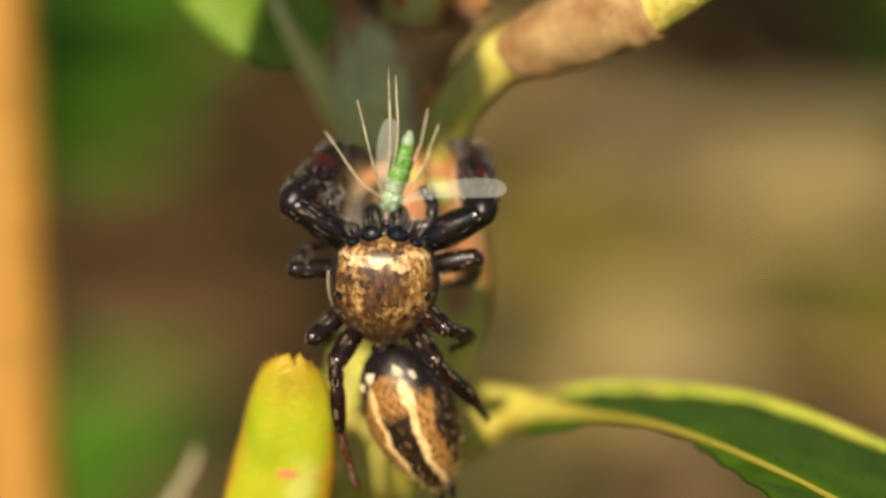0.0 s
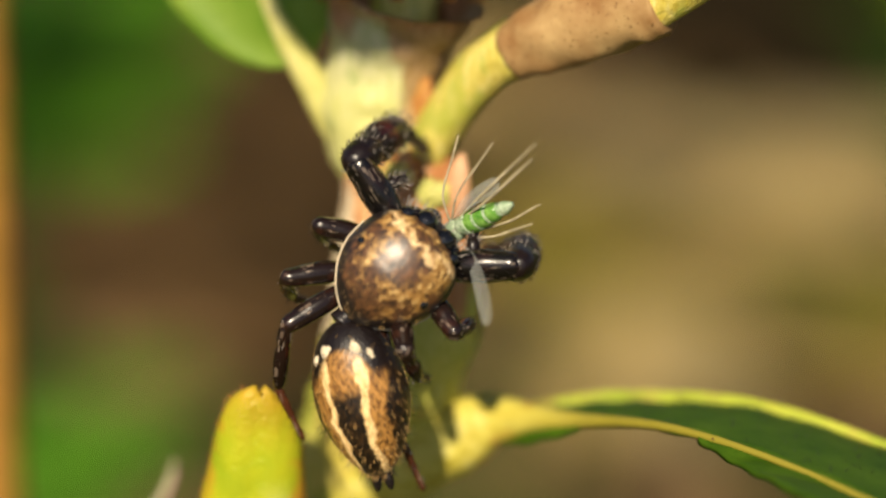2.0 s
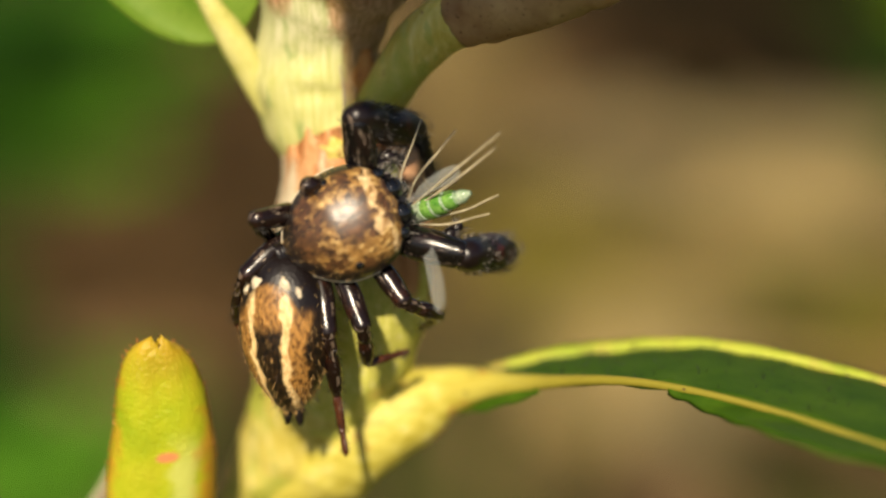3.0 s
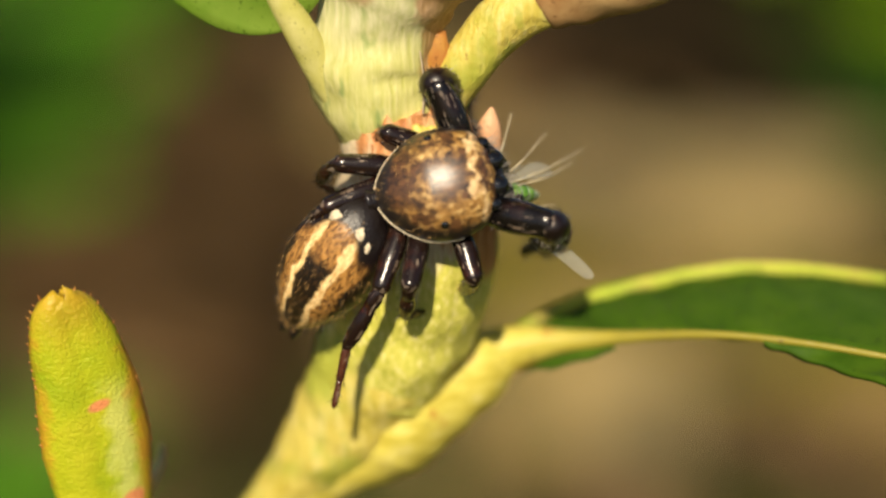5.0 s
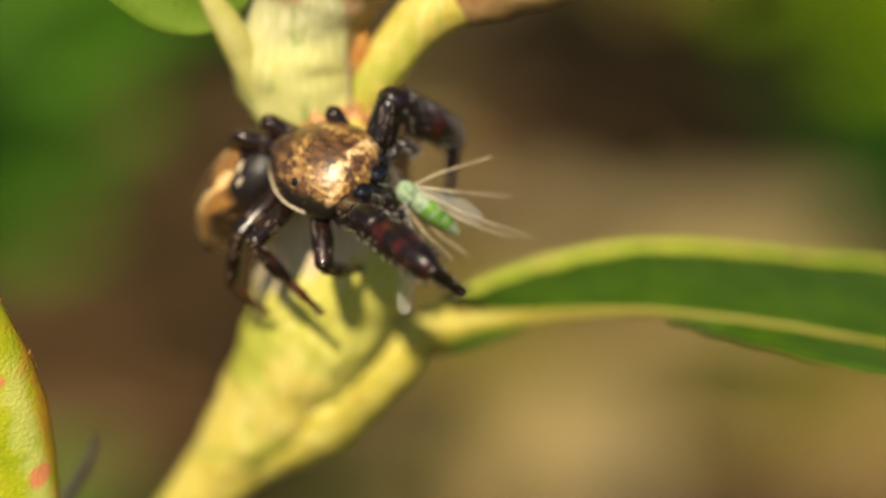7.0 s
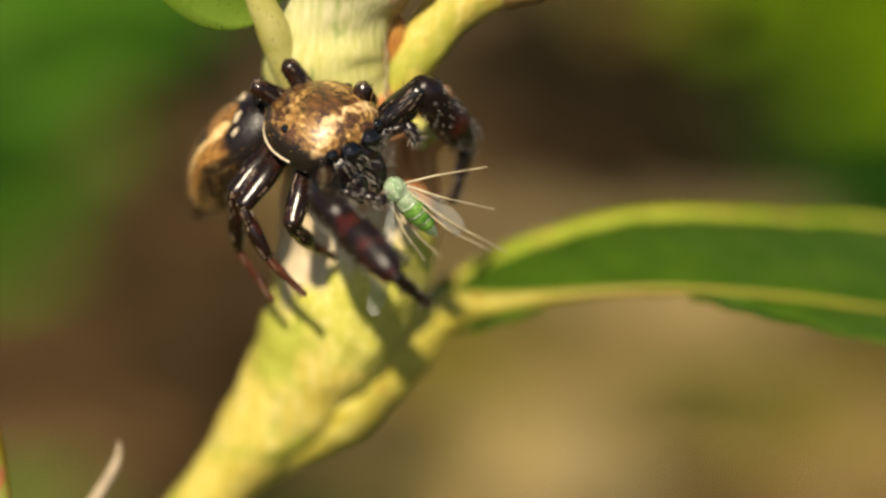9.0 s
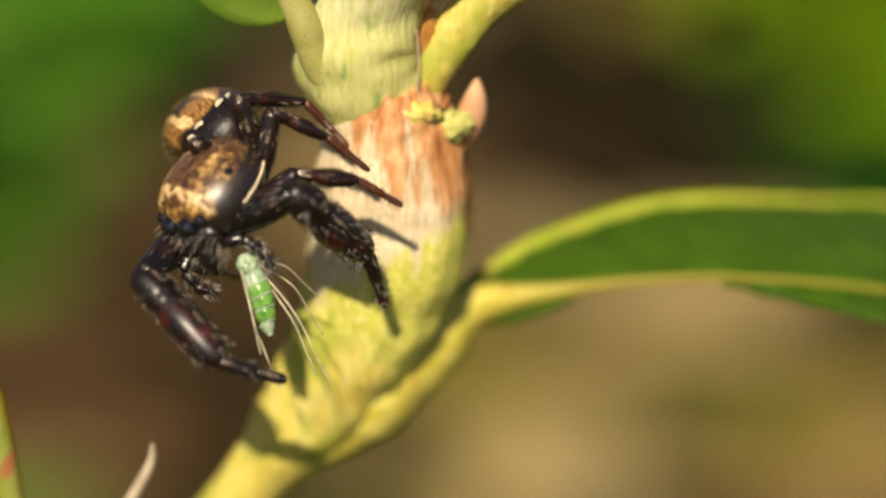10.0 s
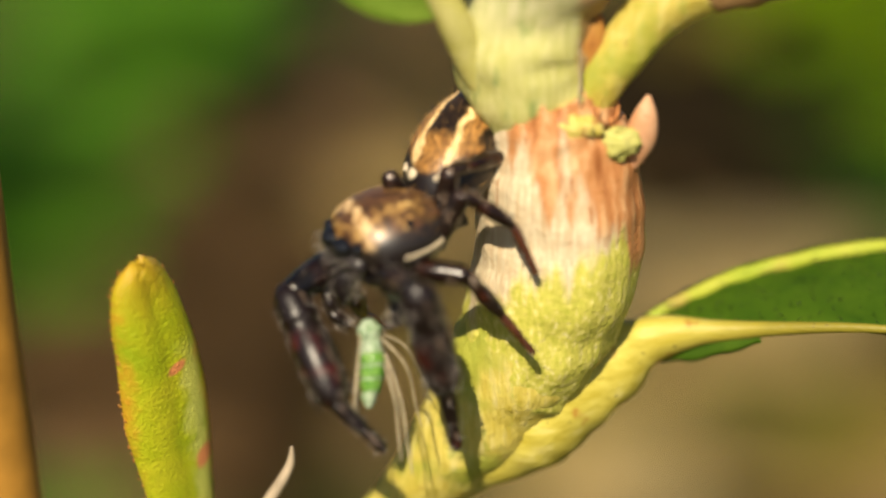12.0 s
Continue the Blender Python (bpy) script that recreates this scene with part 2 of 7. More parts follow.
M_STEM, M_SHEATH, M_FUNNEL = mat_stem(), mat_sheath(), mat_funnel()
M_LEAF = mat_leaf("leaf_green", (0.032, 0.078, 0.004), (0.060, 0.118, 0.006), None, 0.9, 0.15, 0.55, 0.1)
M_RIM = mat_leaf("leaf_margin", (0.30, 0.42, 0.025), (0.50, 0.52, 0.06), (0.48, 0.30, 0.09), 0.7, 0.2)
M_RIB = mat_rib()
M_BUD = mat_bud()
M_SCALE = mat_leaf("bud_scale_skin", (0.56, 0.26, 0.12), (0.72, 0.44, 0.26), None, 1.5, 0.15)
M_RUST = mat_leaf("rusty_margin", (0.42, 0.16, 0.04), (0.52, 0.28, 0.06), None, 2.0, 0.2)
M_VEIN = mat_leaf("leaf_stalk_skin", (0.60, 0.57, 0.15), (0.78, 0.73, 0.32), None, 1.2, 0.2)
M_PETIOLE = mat_leaf("petiole_skin", (0.48, 0.48, 0.10), (0.66, 0.63, 0.24), None, 1.2, 0.2)
M_PALE = mat_leaf("pale_leaf", (0.20, 0.36, 0.03), (0.34, 0.48, 0.07), None, 0.7, 0.5)
M_PINK = mat_leaf("pinkish_sheath", (0.26, 0.13, 0.045), (0.58, 0.40, 0.18), (0.14, 0.06, 0.02), 0.8, 0.1)
M_STRAW = mat_plain("dry_straw", (0.38, 0.19, 0.03), 0.5, 0.4, 0.2, 0.8)
M_HAIRSTALK = mat_plain("dry_fibre", (0.42, 0.34, 0.24), 0.6, 0.3, 0.2, 2.0)
M_CARA, M_ABDO = mat_carapace(), mat_abdomen()
M_BLACK = mat_plain("black_cuticle", (0.010, 0.007, 0.007), 0.25, 0.5, 0.4, 4, 0.02)
M_FRONTLEG = mat_leg("maroon_cuticle", (0.007, 0.003, 0.003), (0.10, 0.010, 0.008), 0.0, 0.36, 0.4)
M_FEMUR = mat_leg("black_leg_cuticle", (0.004, 0.003, 0.003), (0.020, 0.008, 0.006), 0.5)
M_HINDFEMUR = mat_leg("dark_brown_cuticle", (0.010, 0.005, 0.004), (0.065, 0.020, 0.010), 1.0)
M_BACKLEG = mat_leg("brown_cuticle", (0.010, 0.004, 0.003), (0.11, 0.026, 0.011), 0.9)
M_TARSUS = mat_leg("russet_cuticle", (0.06, 0.018, 0.008), (0.24, 0.085, 0.03), 0.4)
M_EYE = mat_plain("eye_lens", (0.004, 0.004, 0.005), 0.04, 0.8, 0.1, 3)
M_WHITE = mat_plain("white_scales", (0.64, 0.54, 0.38), 0.5, 0.4, 0.25, 12, 0.02)
M_SETA = mat_plain("grey_setae", (0.30, 0.27, 0.24), 0.4, 0.4, 0.3, 5)
M_DARKSETA = mat_plain("dark_setae", (0.010, 0.007, 0.006), 0.4, 0.4, 0.3, 5)
M_GOLDSETA = mat_plain("golden_setae", (0.55, 0.34, 0.12), 0.4, 0.4, 0.3, 5)
M_PREY = mat_leaf("prey_green", (0.06, 0.24, 0.02), (0.30, 0.54, 0.12), (0.48, 0.62, 0.34), 5.0, 0.3, 0.2)
M_PREYPALE = mat_leaf("prey_pale", (0.22, 0.36, 0.18), (0.60, 0.70, 0.52), None, 6.0, 0.3, 0.2)
M_PREYLEG = mat_plain("prey_limb", (0.42, 0.36, 0.24), 0.4, 0.4, 0.4, 3)
M_WING = mat_wing()
M_GROUND = mat_ground()
# weed greens run dark to bright; sun and shade are partly in these colours
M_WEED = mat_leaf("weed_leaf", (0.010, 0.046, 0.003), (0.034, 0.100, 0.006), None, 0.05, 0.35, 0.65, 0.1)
M_WEEDSUN = mat_leaf("weed_leaf_sunlit", (0.15, 0.32, 0.004), (0.32, 0.50, 0.007), None, 0.05, 0.35, 0.65, 0.1)
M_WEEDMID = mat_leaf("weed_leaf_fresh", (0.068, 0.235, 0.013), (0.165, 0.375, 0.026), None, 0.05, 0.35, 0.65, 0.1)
M_OLIVE = mat_leaf("weed_leaf_olive", (0.21, 0.175, 0.03), (0.34, 0.275, 0.055), None, 0.05, 0.3, 0.65, 0.1)
M_DRYLEAF = mat_leaf("straw_leaf", (0.32, 0.23, 0.08), (0.47, 0.34, 0.13), None, 0.08, 0.15, 0.6)
M_TAN = mat_leaf("tan_dead_leaf", (0.22, 0.175, 0.075), (0.36, 0.285, 0.14), None, 0.08, 0.15, 0.6)
M_RUSSET = mat_leaf("russet_dead_leaf", (0.062, 0.034, 0.010), (0.115, 0.064, 0.020), None, 0.08, 0.15, 0.6)
# near-black leaf tone: deep background shade is put into this colour
M_SHADEGAP = mat_leaf("shade_gap_leaf", (0.008, 0.006, 0.003), (0.025, 0.017, 0.008), None, 0.08, 0.02, 0.9, 0.03)
M_LITTER = mat_leaf("dead_leaf", (0.16, 0.09, 0.035), (0.32, 0.21, 0.10), None, 0.06, 0.15, 0.7)


# ---- mesh helpers (millimetres in, metres out) ----
def part(name, bm, material, parent=None, label="", smooth=True):
    me = bpy.data.meshes.new(name)
    for v in bm.verts:
        v.co *= MM
    for f in bm.faces:
        f.smooth = smooth
    bm.to_mesh(me)
    bm.free()
    for m in material if isinstance(material, (list, tuple)) else (material,):
        me.materials.append(m)
    ob = new(name, me)
    if parent is not None:
        ob.parent = parent
    return tagged(ob, label)


def spline(pts, n):
    """n points on a smooth curve through rows of numbers (x, y, z and whatever follows)."""
    p = np.array(pts, float)
    t = np.linspace(0, len(p) - 1, n)
    out = []
    for u in t:
        i = min(int(u), len(p) - 2)
        f = u - i
        a, b, c, d = p[max(i - 1, 0)], p[i], p[i + 1], p[min(i + 2, len(p) - 1)]
        out.append(0.5 * (2 * b + (c - a) * f + (2 * a - 5 * b + 4 * c - d) * f * f + (3 * b - a - 3 * c + d) * f ** 3))
    return np.array(out)


def frames_along(p):
    tan = np.gradient(p, axis=0)
    tan /= np.linalg.norm(tan, axis=1)[:, None] + 1e-9
    side = np.cross(tan[0], (0, 1, 0.02))
    if np.linalg.norm(side) < 0.1:
        side = np.cross(tan[0], (1, 0, 0))
    out = []
    for t in tan:
        side = side - t * (side @ t)
        side /= np.linalg.norm(side)
        out.append((side, np.cross(t, side)))
    return tan, out


def tube(bm, pts, n=24, seg=12, flat=1.0, rough=0.0, seed=0, cap=True, ridges=0, ridge=0.0):
    """A tube along rows x, y, z, radius."""
    q = spline(pts, n)
    _, fr = frames_along(q[:, :3])
    rings = []
    for k, (row, (s, u)) in enumerate(zip(q, fr)):
        ring = []
        for j in range(seg):
            a = 2 * math.pi * j / seg
            r = max(row[3], 0.004)
            if rough:
                r *= 1 + rough * noise.noise(Vector((math.cos(a) * 1.3 + seed, math.sin(a) * 1.3, k * 0.35 + seed)))
            if ridges:
                r *= 1 + ridge * math.cos(a * ridges)
            ring.append(bm.verts.new(Vector(row[:3] + s * math.cos(a) * r + u * math.sin(a) * r * flat)))
        rings.append(ring)
    for a, b in zip(rings, rings[1:]):
        for j in range(seg):
            bm.faces.new((a[j], a[(j + 1) % seg], b[(j + 1) % seg], b[j]))
    if cap:
        bm.faces.new(rings[0][::-1])
        bm.faces.new(rings[-1])
    return rings


def ball(bm, centre, radii, shape=None, u=24, v=16):
    """A closed ball with radii along the axes, bent by shape(p) on the unit ball."""
    c = Vector(centre)

    def at(a, b):
        p = Vector((math.cos(a) * math.sin(b), math.sin(a) * math.sin(b), math.cos(b)))
        q = Vector((p.x * radii[0], p.y * radii[1], p.z * radii[2]))
        return bm.verts.new(c + (shape(p, q) if shape else q))

    top, bottom = at(0, 0), at(0, math.pi)
    rings = [[at(2 * math.pi * j / u, math.pi * i / v) for j in range(u)] for i in range(1, v)]
    for a, b in zip(rings, rings[1:]):
        for j in range(u):
            bm.faces.new((a[j], b[j], b[(j + 1) % u], a[(j + 1) % u]))
    for j in range(u):
        bm.faces.new((top, rings[0][j], rings[0][(j + 1) % u]))
        bm.faces.new((bottom, rings[-1][(j + 1) % u], rings[-1][j]))


def spike(bm, root, tip, r, bend=(0, 0, 0)):
    """A three-sided bent hair."""
    root, tip = Vector(root), Vector(tip)
    d = (tip - root)
    s = d.orthogonal().normalized()
    w = d.cross(s).normalized()
    mid = root + d * 0.55 + Vector(bend)
    lo = [bm.verts.new(root + (s * math.cos(a) + w * math.sin(a)) * r) for a in (0, 2.1, 4.2)]
    hi = [bm.verts.new(mid + (s * math.cos(a) + w * math.sin(a)) * r * 0.7) for a in (0, 2.1, 4.2)]
    end = bm.verts.new(tip + Vector(bend) * 0.4)
    for j in range(3):
        bm.faces.new((lo[j], lo[(j + 1) % 3], hi[(j + 1) % 3], hi[j]))
        bm.faces.new((hi[j], hi[(j + 1) % 3], end))


def blade(bm, mid, width_l, width_r, lift_l, lift_r, out, n=40, m=7, thick=0.12, curl=0.0, wave=0.0):
    """A leaf blade along rows x, y, z: half widths by functions of 0..1, each half's rise as an angle by functions of 0..1; out: the way across it."""
    q = spline(mid, n)
    out = np.array(out, float)
    tan = np.gradient(q, axis=0)
    tan /= np.linalg.norm(tan, axis=1)[:, None]
    top, bot = [], []
    for k, (p, t) in enumerate(zip(q, tan)):
        f = k / (n - 1)
        o = out - t * (out @ t)
        o /= np.linalg.norm(o)
        up = np.cross(t, o)
        if up[2] < 0:
            up = -up
        row = []
        for j in range(-m, m + 1):
            w = (width_l(f) if j < 0 else width_r(f)) * abs(j) / m
            a = lift_l(f) if j < 0 else lift_r(f)
            a = a - curl * (abs(j) / m) ** 2
            sgn = -1 if j < 0 else 1
            wob = wave * math.sin(f * 9 + j * 0.4) * (abs(j) / m)
            row.append(p + o * sgn * w * math.cos(a) + up * (w * math.sin(a) + wob))
        top.append(row)
    T = [[bm.verts.new(Vector(v)) for v in row] for row in top]
    nor = []
    B = []
    for k, row in enumerate(top):
        br = []
        for j, v in enumerate(row):
            a = np.array(top[min(k + 1, n - 1)][j]) - np.array(top[max(k - 1, 0)][j])
            b = np.array(row[min(j + 1, 2 * m)]) - np.array(row[max(j - 1, 0)])
            nn = np.cross(a, b)
            nn = nn / (np.linalg.norm(nn) + 1e-9)
            rim = 1 - (abs(j - m) / m) ** 3
            br.append(bm.verts.new(Vector(v - nn * thick * (0.25 + 0.75 * rim))))
        B.append(br)
    w = 2 * m
    for k in range(n - 1):
        for j in range(w):
            bm.faces.new((T[k][j], T[k + 1][j], T[k + 1][j + 1], T[k][j + 1]))
            bm.faces.new((B[k][j], B[k][j + 1], B[k + 1][j + 1], B[k + 1][j]))
        bm.faces.new((T[k][0], B[k][0], B[k + 1][0], T[k + 1][0]))
        bm.faces.new((T[k][w], T[k + 1][w], B[k + 1][w], B[k][w]))
    for k in (0, n - 1):
        for j in range(w):
            f = (T[k][j], T[k][j + 1], B[k][j + 1], B[k][j])
            bm.faces.new(f if k == 0 else f[::-1])
    return top


def sheet(bm, rib, edge, n=60, m=8, thick=0.1, bulge=0.15, wave=0.0):
    """Half a leaf blade, ruled from its rib to its edge, both rows x, y, z."""
    a, b = spline(rib, n), spline(edge, n)
    top = []
    for k in range(n):
        row = []
        for j in range(m + 1):
            f = j / m
            p = a[k] + (b[k] - a[k]) * f
            p[2] += bulge * math.sin(math.pi * f) + wave * f * math.sin(k * 0.5) + 0.03 * math.sin(k * 1.3 + 2 * f)
            row.append(p)
        top.append(row)
    T = [[bm.verts.new(Vector(p)) for p in row] for row in top]
    B = [[bm.verts.new(Vector(p) - Vector((0, 0, thick))) for p in row] for row in top]
    for k in range(n - 1):
        for j in range(m):
            bm.faces.new((T[k][j], T[k + 1][j], T[k + 1][j + 1], T[k][j + 1]))
            bm.faces.new((B[k][j], B[k][j + 1], B[k + 1][j + 1], B[k + 1][j]))
        bm.faces.new((T[k][0], B[k][0], B[k + 1][0], T[k + 1][0]))
        bm.faces.new((T[k][m], T[k + 1][m], B[k + 1][m], B[k][m]))
    for k in (0, n - 1):
        for j in range(m):
            bm.faces.new((T[k][j], T[k][j + 1], B[k][j + 1], B[k][j]))


def bump01(f, a=0.6, b=0.6):
    return max(0.0, (f ** a) * ((1 - f) ** b) * (1 / ((a / (a + b)) ** a * (b / (a + b)) ** b))) if 0 <= f <= 1 else 0.0


# ---- ground ----
def make_ground():
    bm = bmesh.new()
    steps = [-40, -12, -4, -1.5] + [round(-0.8 + 0.1 * k, 2) for k in range(17)] + [1.5, 4, 12, 40]
    grid = [[bm.verts.new((x * 1000, y * 1000 + 400, 14 * noise.noise(Vector((x * 5, y * 5, 0.3))) - 10)) for x in steps] for y in steps]
    for a, b in zip(grid, grid[1:]):
        for j in range(len(steps) - 1):
            bm.faces.new((a[j], a[j + 1], b[j + 1], b[j]))
    tagged(part("ground", bm, M_GROUND), "brown leaf-strewn soil in patchy sun", "ground", kind="structure")


make_ground()


# ---- background weeds and litter ----
def weed(name, x, y, leaves, length, width, material, label, spread=1.0, height=60.0, lean=0.0, seed=0):
    """A low broad-leaved weed: stalk and leaves in a loose rosette, placed in metres on the ground."""
    rnd = random.Random(seed)
    root = tagged(new(name), label, "weed", "weeds behind the stem")
    root.matrix_world = pose(x, y, -0.004)
    bm = bmesh.new()
    tube(bm, [(0, 0, 0, 1.6), (lean * 0.3, 2, height * 0.5, 1.3), (lean, 4, height, 0.8)], 10, 8)
    part("stalk", bm, M_WEED, root)
    for k in range(leaves):
        a = k * 2.4 + rnd.uniform(-0.3, 0.3)
        h = height * rnd.uniform(0.15, 1.0)
        L = length * rnd.uniform(0.6, 1.2)
        up = rnd.uniform(0.1, 0.9)
        c, s = math.cos(a), math.sin(a)
        o = lean * h / height
        mid = [(o, 3 * h / height, h), (o + c * L * 0.4 * spread, s * L * 0.4 * spread, h + L * 0.35 * up),
               (o + c * L * 0.8 * spread, s * L * 0.8 * spread, h + L * 0.38 * up), (o + c * L * spread, s * L * spread, h + L * 0.2 * up)]
        bm = bmesh.new()
        w = width * rnd.uniform(0.7, 1.2)
        blade(bm, mid, lambda f: w * bump01(f) + 0.2, lambda f: w * bump01(f) + 0.2, lambda f: 0.3, lambda f: 0.3, (-s, c, 0), 12, 3, 0.4, 0.4)
        part("leaf", bm, material, root)


# tones follow the background's light: bright for sunny spots, dark for shaded ones
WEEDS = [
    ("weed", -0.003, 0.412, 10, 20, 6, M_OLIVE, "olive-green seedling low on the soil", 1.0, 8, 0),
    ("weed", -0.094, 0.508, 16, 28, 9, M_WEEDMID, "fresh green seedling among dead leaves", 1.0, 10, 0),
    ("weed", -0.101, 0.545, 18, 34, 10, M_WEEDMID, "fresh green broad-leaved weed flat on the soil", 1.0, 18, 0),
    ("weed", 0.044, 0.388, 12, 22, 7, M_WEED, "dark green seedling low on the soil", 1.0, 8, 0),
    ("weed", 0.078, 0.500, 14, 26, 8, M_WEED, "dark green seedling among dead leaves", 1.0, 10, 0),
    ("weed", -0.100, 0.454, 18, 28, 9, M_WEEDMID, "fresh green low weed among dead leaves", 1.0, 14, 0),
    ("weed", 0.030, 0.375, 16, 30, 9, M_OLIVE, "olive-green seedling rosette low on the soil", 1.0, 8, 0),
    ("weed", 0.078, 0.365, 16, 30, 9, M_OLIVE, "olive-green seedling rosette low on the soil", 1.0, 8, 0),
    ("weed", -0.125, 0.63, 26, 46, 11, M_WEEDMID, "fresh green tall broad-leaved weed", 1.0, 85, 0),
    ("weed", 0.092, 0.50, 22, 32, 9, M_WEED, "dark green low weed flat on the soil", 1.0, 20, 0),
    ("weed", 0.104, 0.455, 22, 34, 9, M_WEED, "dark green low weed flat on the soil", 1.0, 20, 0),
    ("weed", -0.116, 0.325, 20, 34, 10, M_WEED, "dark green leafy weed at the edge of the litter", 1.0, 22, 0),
    ("weed", 0.112, 0.53, 26, 46, 10, M_WEEDSUN, "broad-leaved weed, sunlight put into its bright yellow-green colour", 1.0, 72, 8),
    ("weed", 0.150, 0.54, 24, 46, 10, M_WEEDSUN, "broad-leaved weed, sunlight put into its bright green colour", 1.0, 80, 0),
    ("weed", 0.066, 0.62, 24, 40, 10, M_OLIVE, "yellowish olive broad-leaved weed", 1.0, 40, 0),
    ("weed", 0.088, 0.60, 24, 44, 10, M_WEEDSUN, "bright green broad-leaved weed growing from the soil", 1.0, 85, 5),
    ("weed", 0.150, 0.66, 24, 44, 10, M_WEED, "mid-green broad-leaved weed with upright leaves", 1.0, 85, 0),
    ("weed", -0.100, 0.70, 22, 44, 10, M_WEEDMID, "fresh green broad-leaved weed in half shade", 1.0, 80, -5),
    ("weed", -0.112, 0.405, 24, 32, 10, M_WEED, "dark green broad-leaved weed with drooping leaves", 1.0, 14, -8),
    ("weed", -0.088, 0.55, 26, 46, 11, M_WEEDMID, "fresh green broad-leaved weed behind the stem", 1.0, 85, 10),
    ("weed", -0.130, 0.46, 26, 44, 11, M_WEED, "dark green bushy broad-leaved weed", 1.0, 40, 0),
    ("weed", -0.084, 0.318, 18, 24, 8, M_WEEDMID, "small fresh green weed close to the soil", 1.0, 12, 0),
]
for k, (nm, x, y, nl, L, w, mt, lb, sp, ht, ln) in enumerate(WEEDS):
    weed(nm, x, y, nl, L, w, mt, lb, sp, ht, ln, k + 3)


def make_litter():
    rnd = random.Random(11)
    bm = bmesh.new()
    for _ in range(260):
        x, y = rnd.uniform(-220, 220), rnd.uniform(200, 800)
        a, L, w = rnd.uniform(0, 6.3), rnd.uniform(14, 40), rnd.uniform(3, 10)
        c, s, z = math.cos(a), math.sin(a), rnd.uniform(0, 7)
        mid = [(x, y, z), (x + c * L * 0.5, y + s * L * 0.5, z + rnd.uniform(1, 9)), (x + c * L, y + s * L, z + rnd.uniform(-2, 4))]
        blade(bm, mid, lambda f: w * bump01(f) + 0.1, lambda f: w * bump01(f) + 0.1, lambda f: 0.2, lambda f: 0.2, (-s, c, 0), 6, 1, 0.3)
    tagged(part("leaf_litter", bm, M_LITTER), "dry brown fallen leaves scattered on the soil", "leaf litter", kind="stuff")


make_litter()


def dead_leaf(x, y, turn, L, w, label, material=None):
    root = tagged(new("dead_leaf"), label, "dead leaf", "fallen leaves")
    root.matrix_world = pose(x, y, 0.010, 0, 0, turn)
    bm = bmesh.new()
    wide = lambda f: w * bump01(f, 0.6, 0.5) + 0.2
    blade(bm, [(-L / 2, 0, 4), (-L / 5, 2, 9), (L / 5, -1, 8), (L / 2, 1, 3)], wide, wide, lambda f: 0.25, lambda f: 0.25, (0, 1, 0), 24, 5, 0.4, 0.5, 1.0)
    part("blade", bm, material or M_DRYLEAF, root)
    bm = bmesh.new()
    tube(bm, [(-L * 0.75, 2, 1, 0.7), (-L / 2, 0, 4, 0.7), (-L / 5, 2, 9, 0.6), (L / 5, -1, 8, 0.5), (L / 2, 1, 3, 0.2)], 20, 8)
    part("leaf_vein", bm, material or M_DRYLEAF, root)


dead_leaf(0.018, 0.345, 70, 60, 13, "pale straw-coloured fallen leaf on the soil")
dead_leaf(0.05, 0.40, 15, 44, 12, "light brown fallen leaf on the soil")
dead_leaf(-0.02, 0.47, 40, 50, 14, "orange-brown curled fallen leaf on the soil")


# blackish leaves are laid wherever the background sinks into shaded gaps
SHADE_GAP = "blackish leaf added on the soil to darken a shaded gap"
TAN = "pale tan fallen leaf on the soil"
RUSSET = "orange-brown fallen leaf on the soil"
_rnd = random.Random(31)
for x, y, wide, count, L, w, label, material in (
        (0.044, 0.560, 0.024, 14, 40, 14, SHADE_GAP, M_SHADEGAP), (0.072, 0.550, 0.016, 6, 38, 13, SHADE_GAP, M_SHADEGAP), (0.040, 0.515, 0.012, 4, 32, 11, SHADE_GAP, M_SHADEGAP), (0.016, 0.535, 0.014, 4, 34, 12, SHADE_GAP, M_SHADEGAP), (0.034, 0.610, 0.022, 7, 40, 13, SHADE_GAP, M_SHADEGAP), (-0.060, 0.385, 0.016, 7, 34, 12, SHADE_GAP, M_SHADEGAP), (-0.062, 0.440, 0.018, 7, 36, 12, SHADE_GAP, M_SHADEGAP), (-0.056, 0.420, 0.014, 3, 28, 9, RUSSET, M_RUSSET), (0.040, 0.535, 0.012, 7, 44, 16, SHADE_GAP, M_SHADEGAP), (0.030, 0.500, 0.012, 5, 40, 14, SHADE_GAP, M_SHADEGAP), (0.060, 0.505, 0.014, 7, 42, 15, SHADE_GAP, M_SHADEGAP), (0.072, 0.478, 0.010, 3, 36, 12, SHADE_GAP, M_SHADEGAP), (-0.100, 0.392, 0.010, 4, 34, 12, SHADE_GAP, M_SHADEGAP),
        (-0.080, 0.385, 0.012, 5, 34, 11, RUSSET, M_RUSSET), (-0.070, 0.408, 0.010, 3, 32, 11, RUSSET, M_RUSSET), (-0.066, 0.480, 0.010, 3, 34, 11, RUSSET, M_RUSSET), (-0.058, 0.352, 0.010, 3, 30, 10, RUSSET, M_RUSSET),
        (0.026, 0.432, 0.016, 4, 30, 9, TAN, M_TAN), (0.062, 0.445, 0.016, 4, 30, 9, TAN, M_TAN), (0.014, 0.330, 0.010, 3, 34, 10, TAN, M_TAN),
        (0.006, 0.495, 0.016, 4, 30, 9, RUSSET, M_RUSSET)):
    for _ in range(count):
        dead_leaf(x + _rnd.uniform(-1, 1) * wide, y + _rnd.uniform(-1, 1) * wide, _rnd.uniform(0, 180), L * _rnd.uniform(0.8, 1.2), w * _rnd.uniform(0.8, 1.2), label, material)


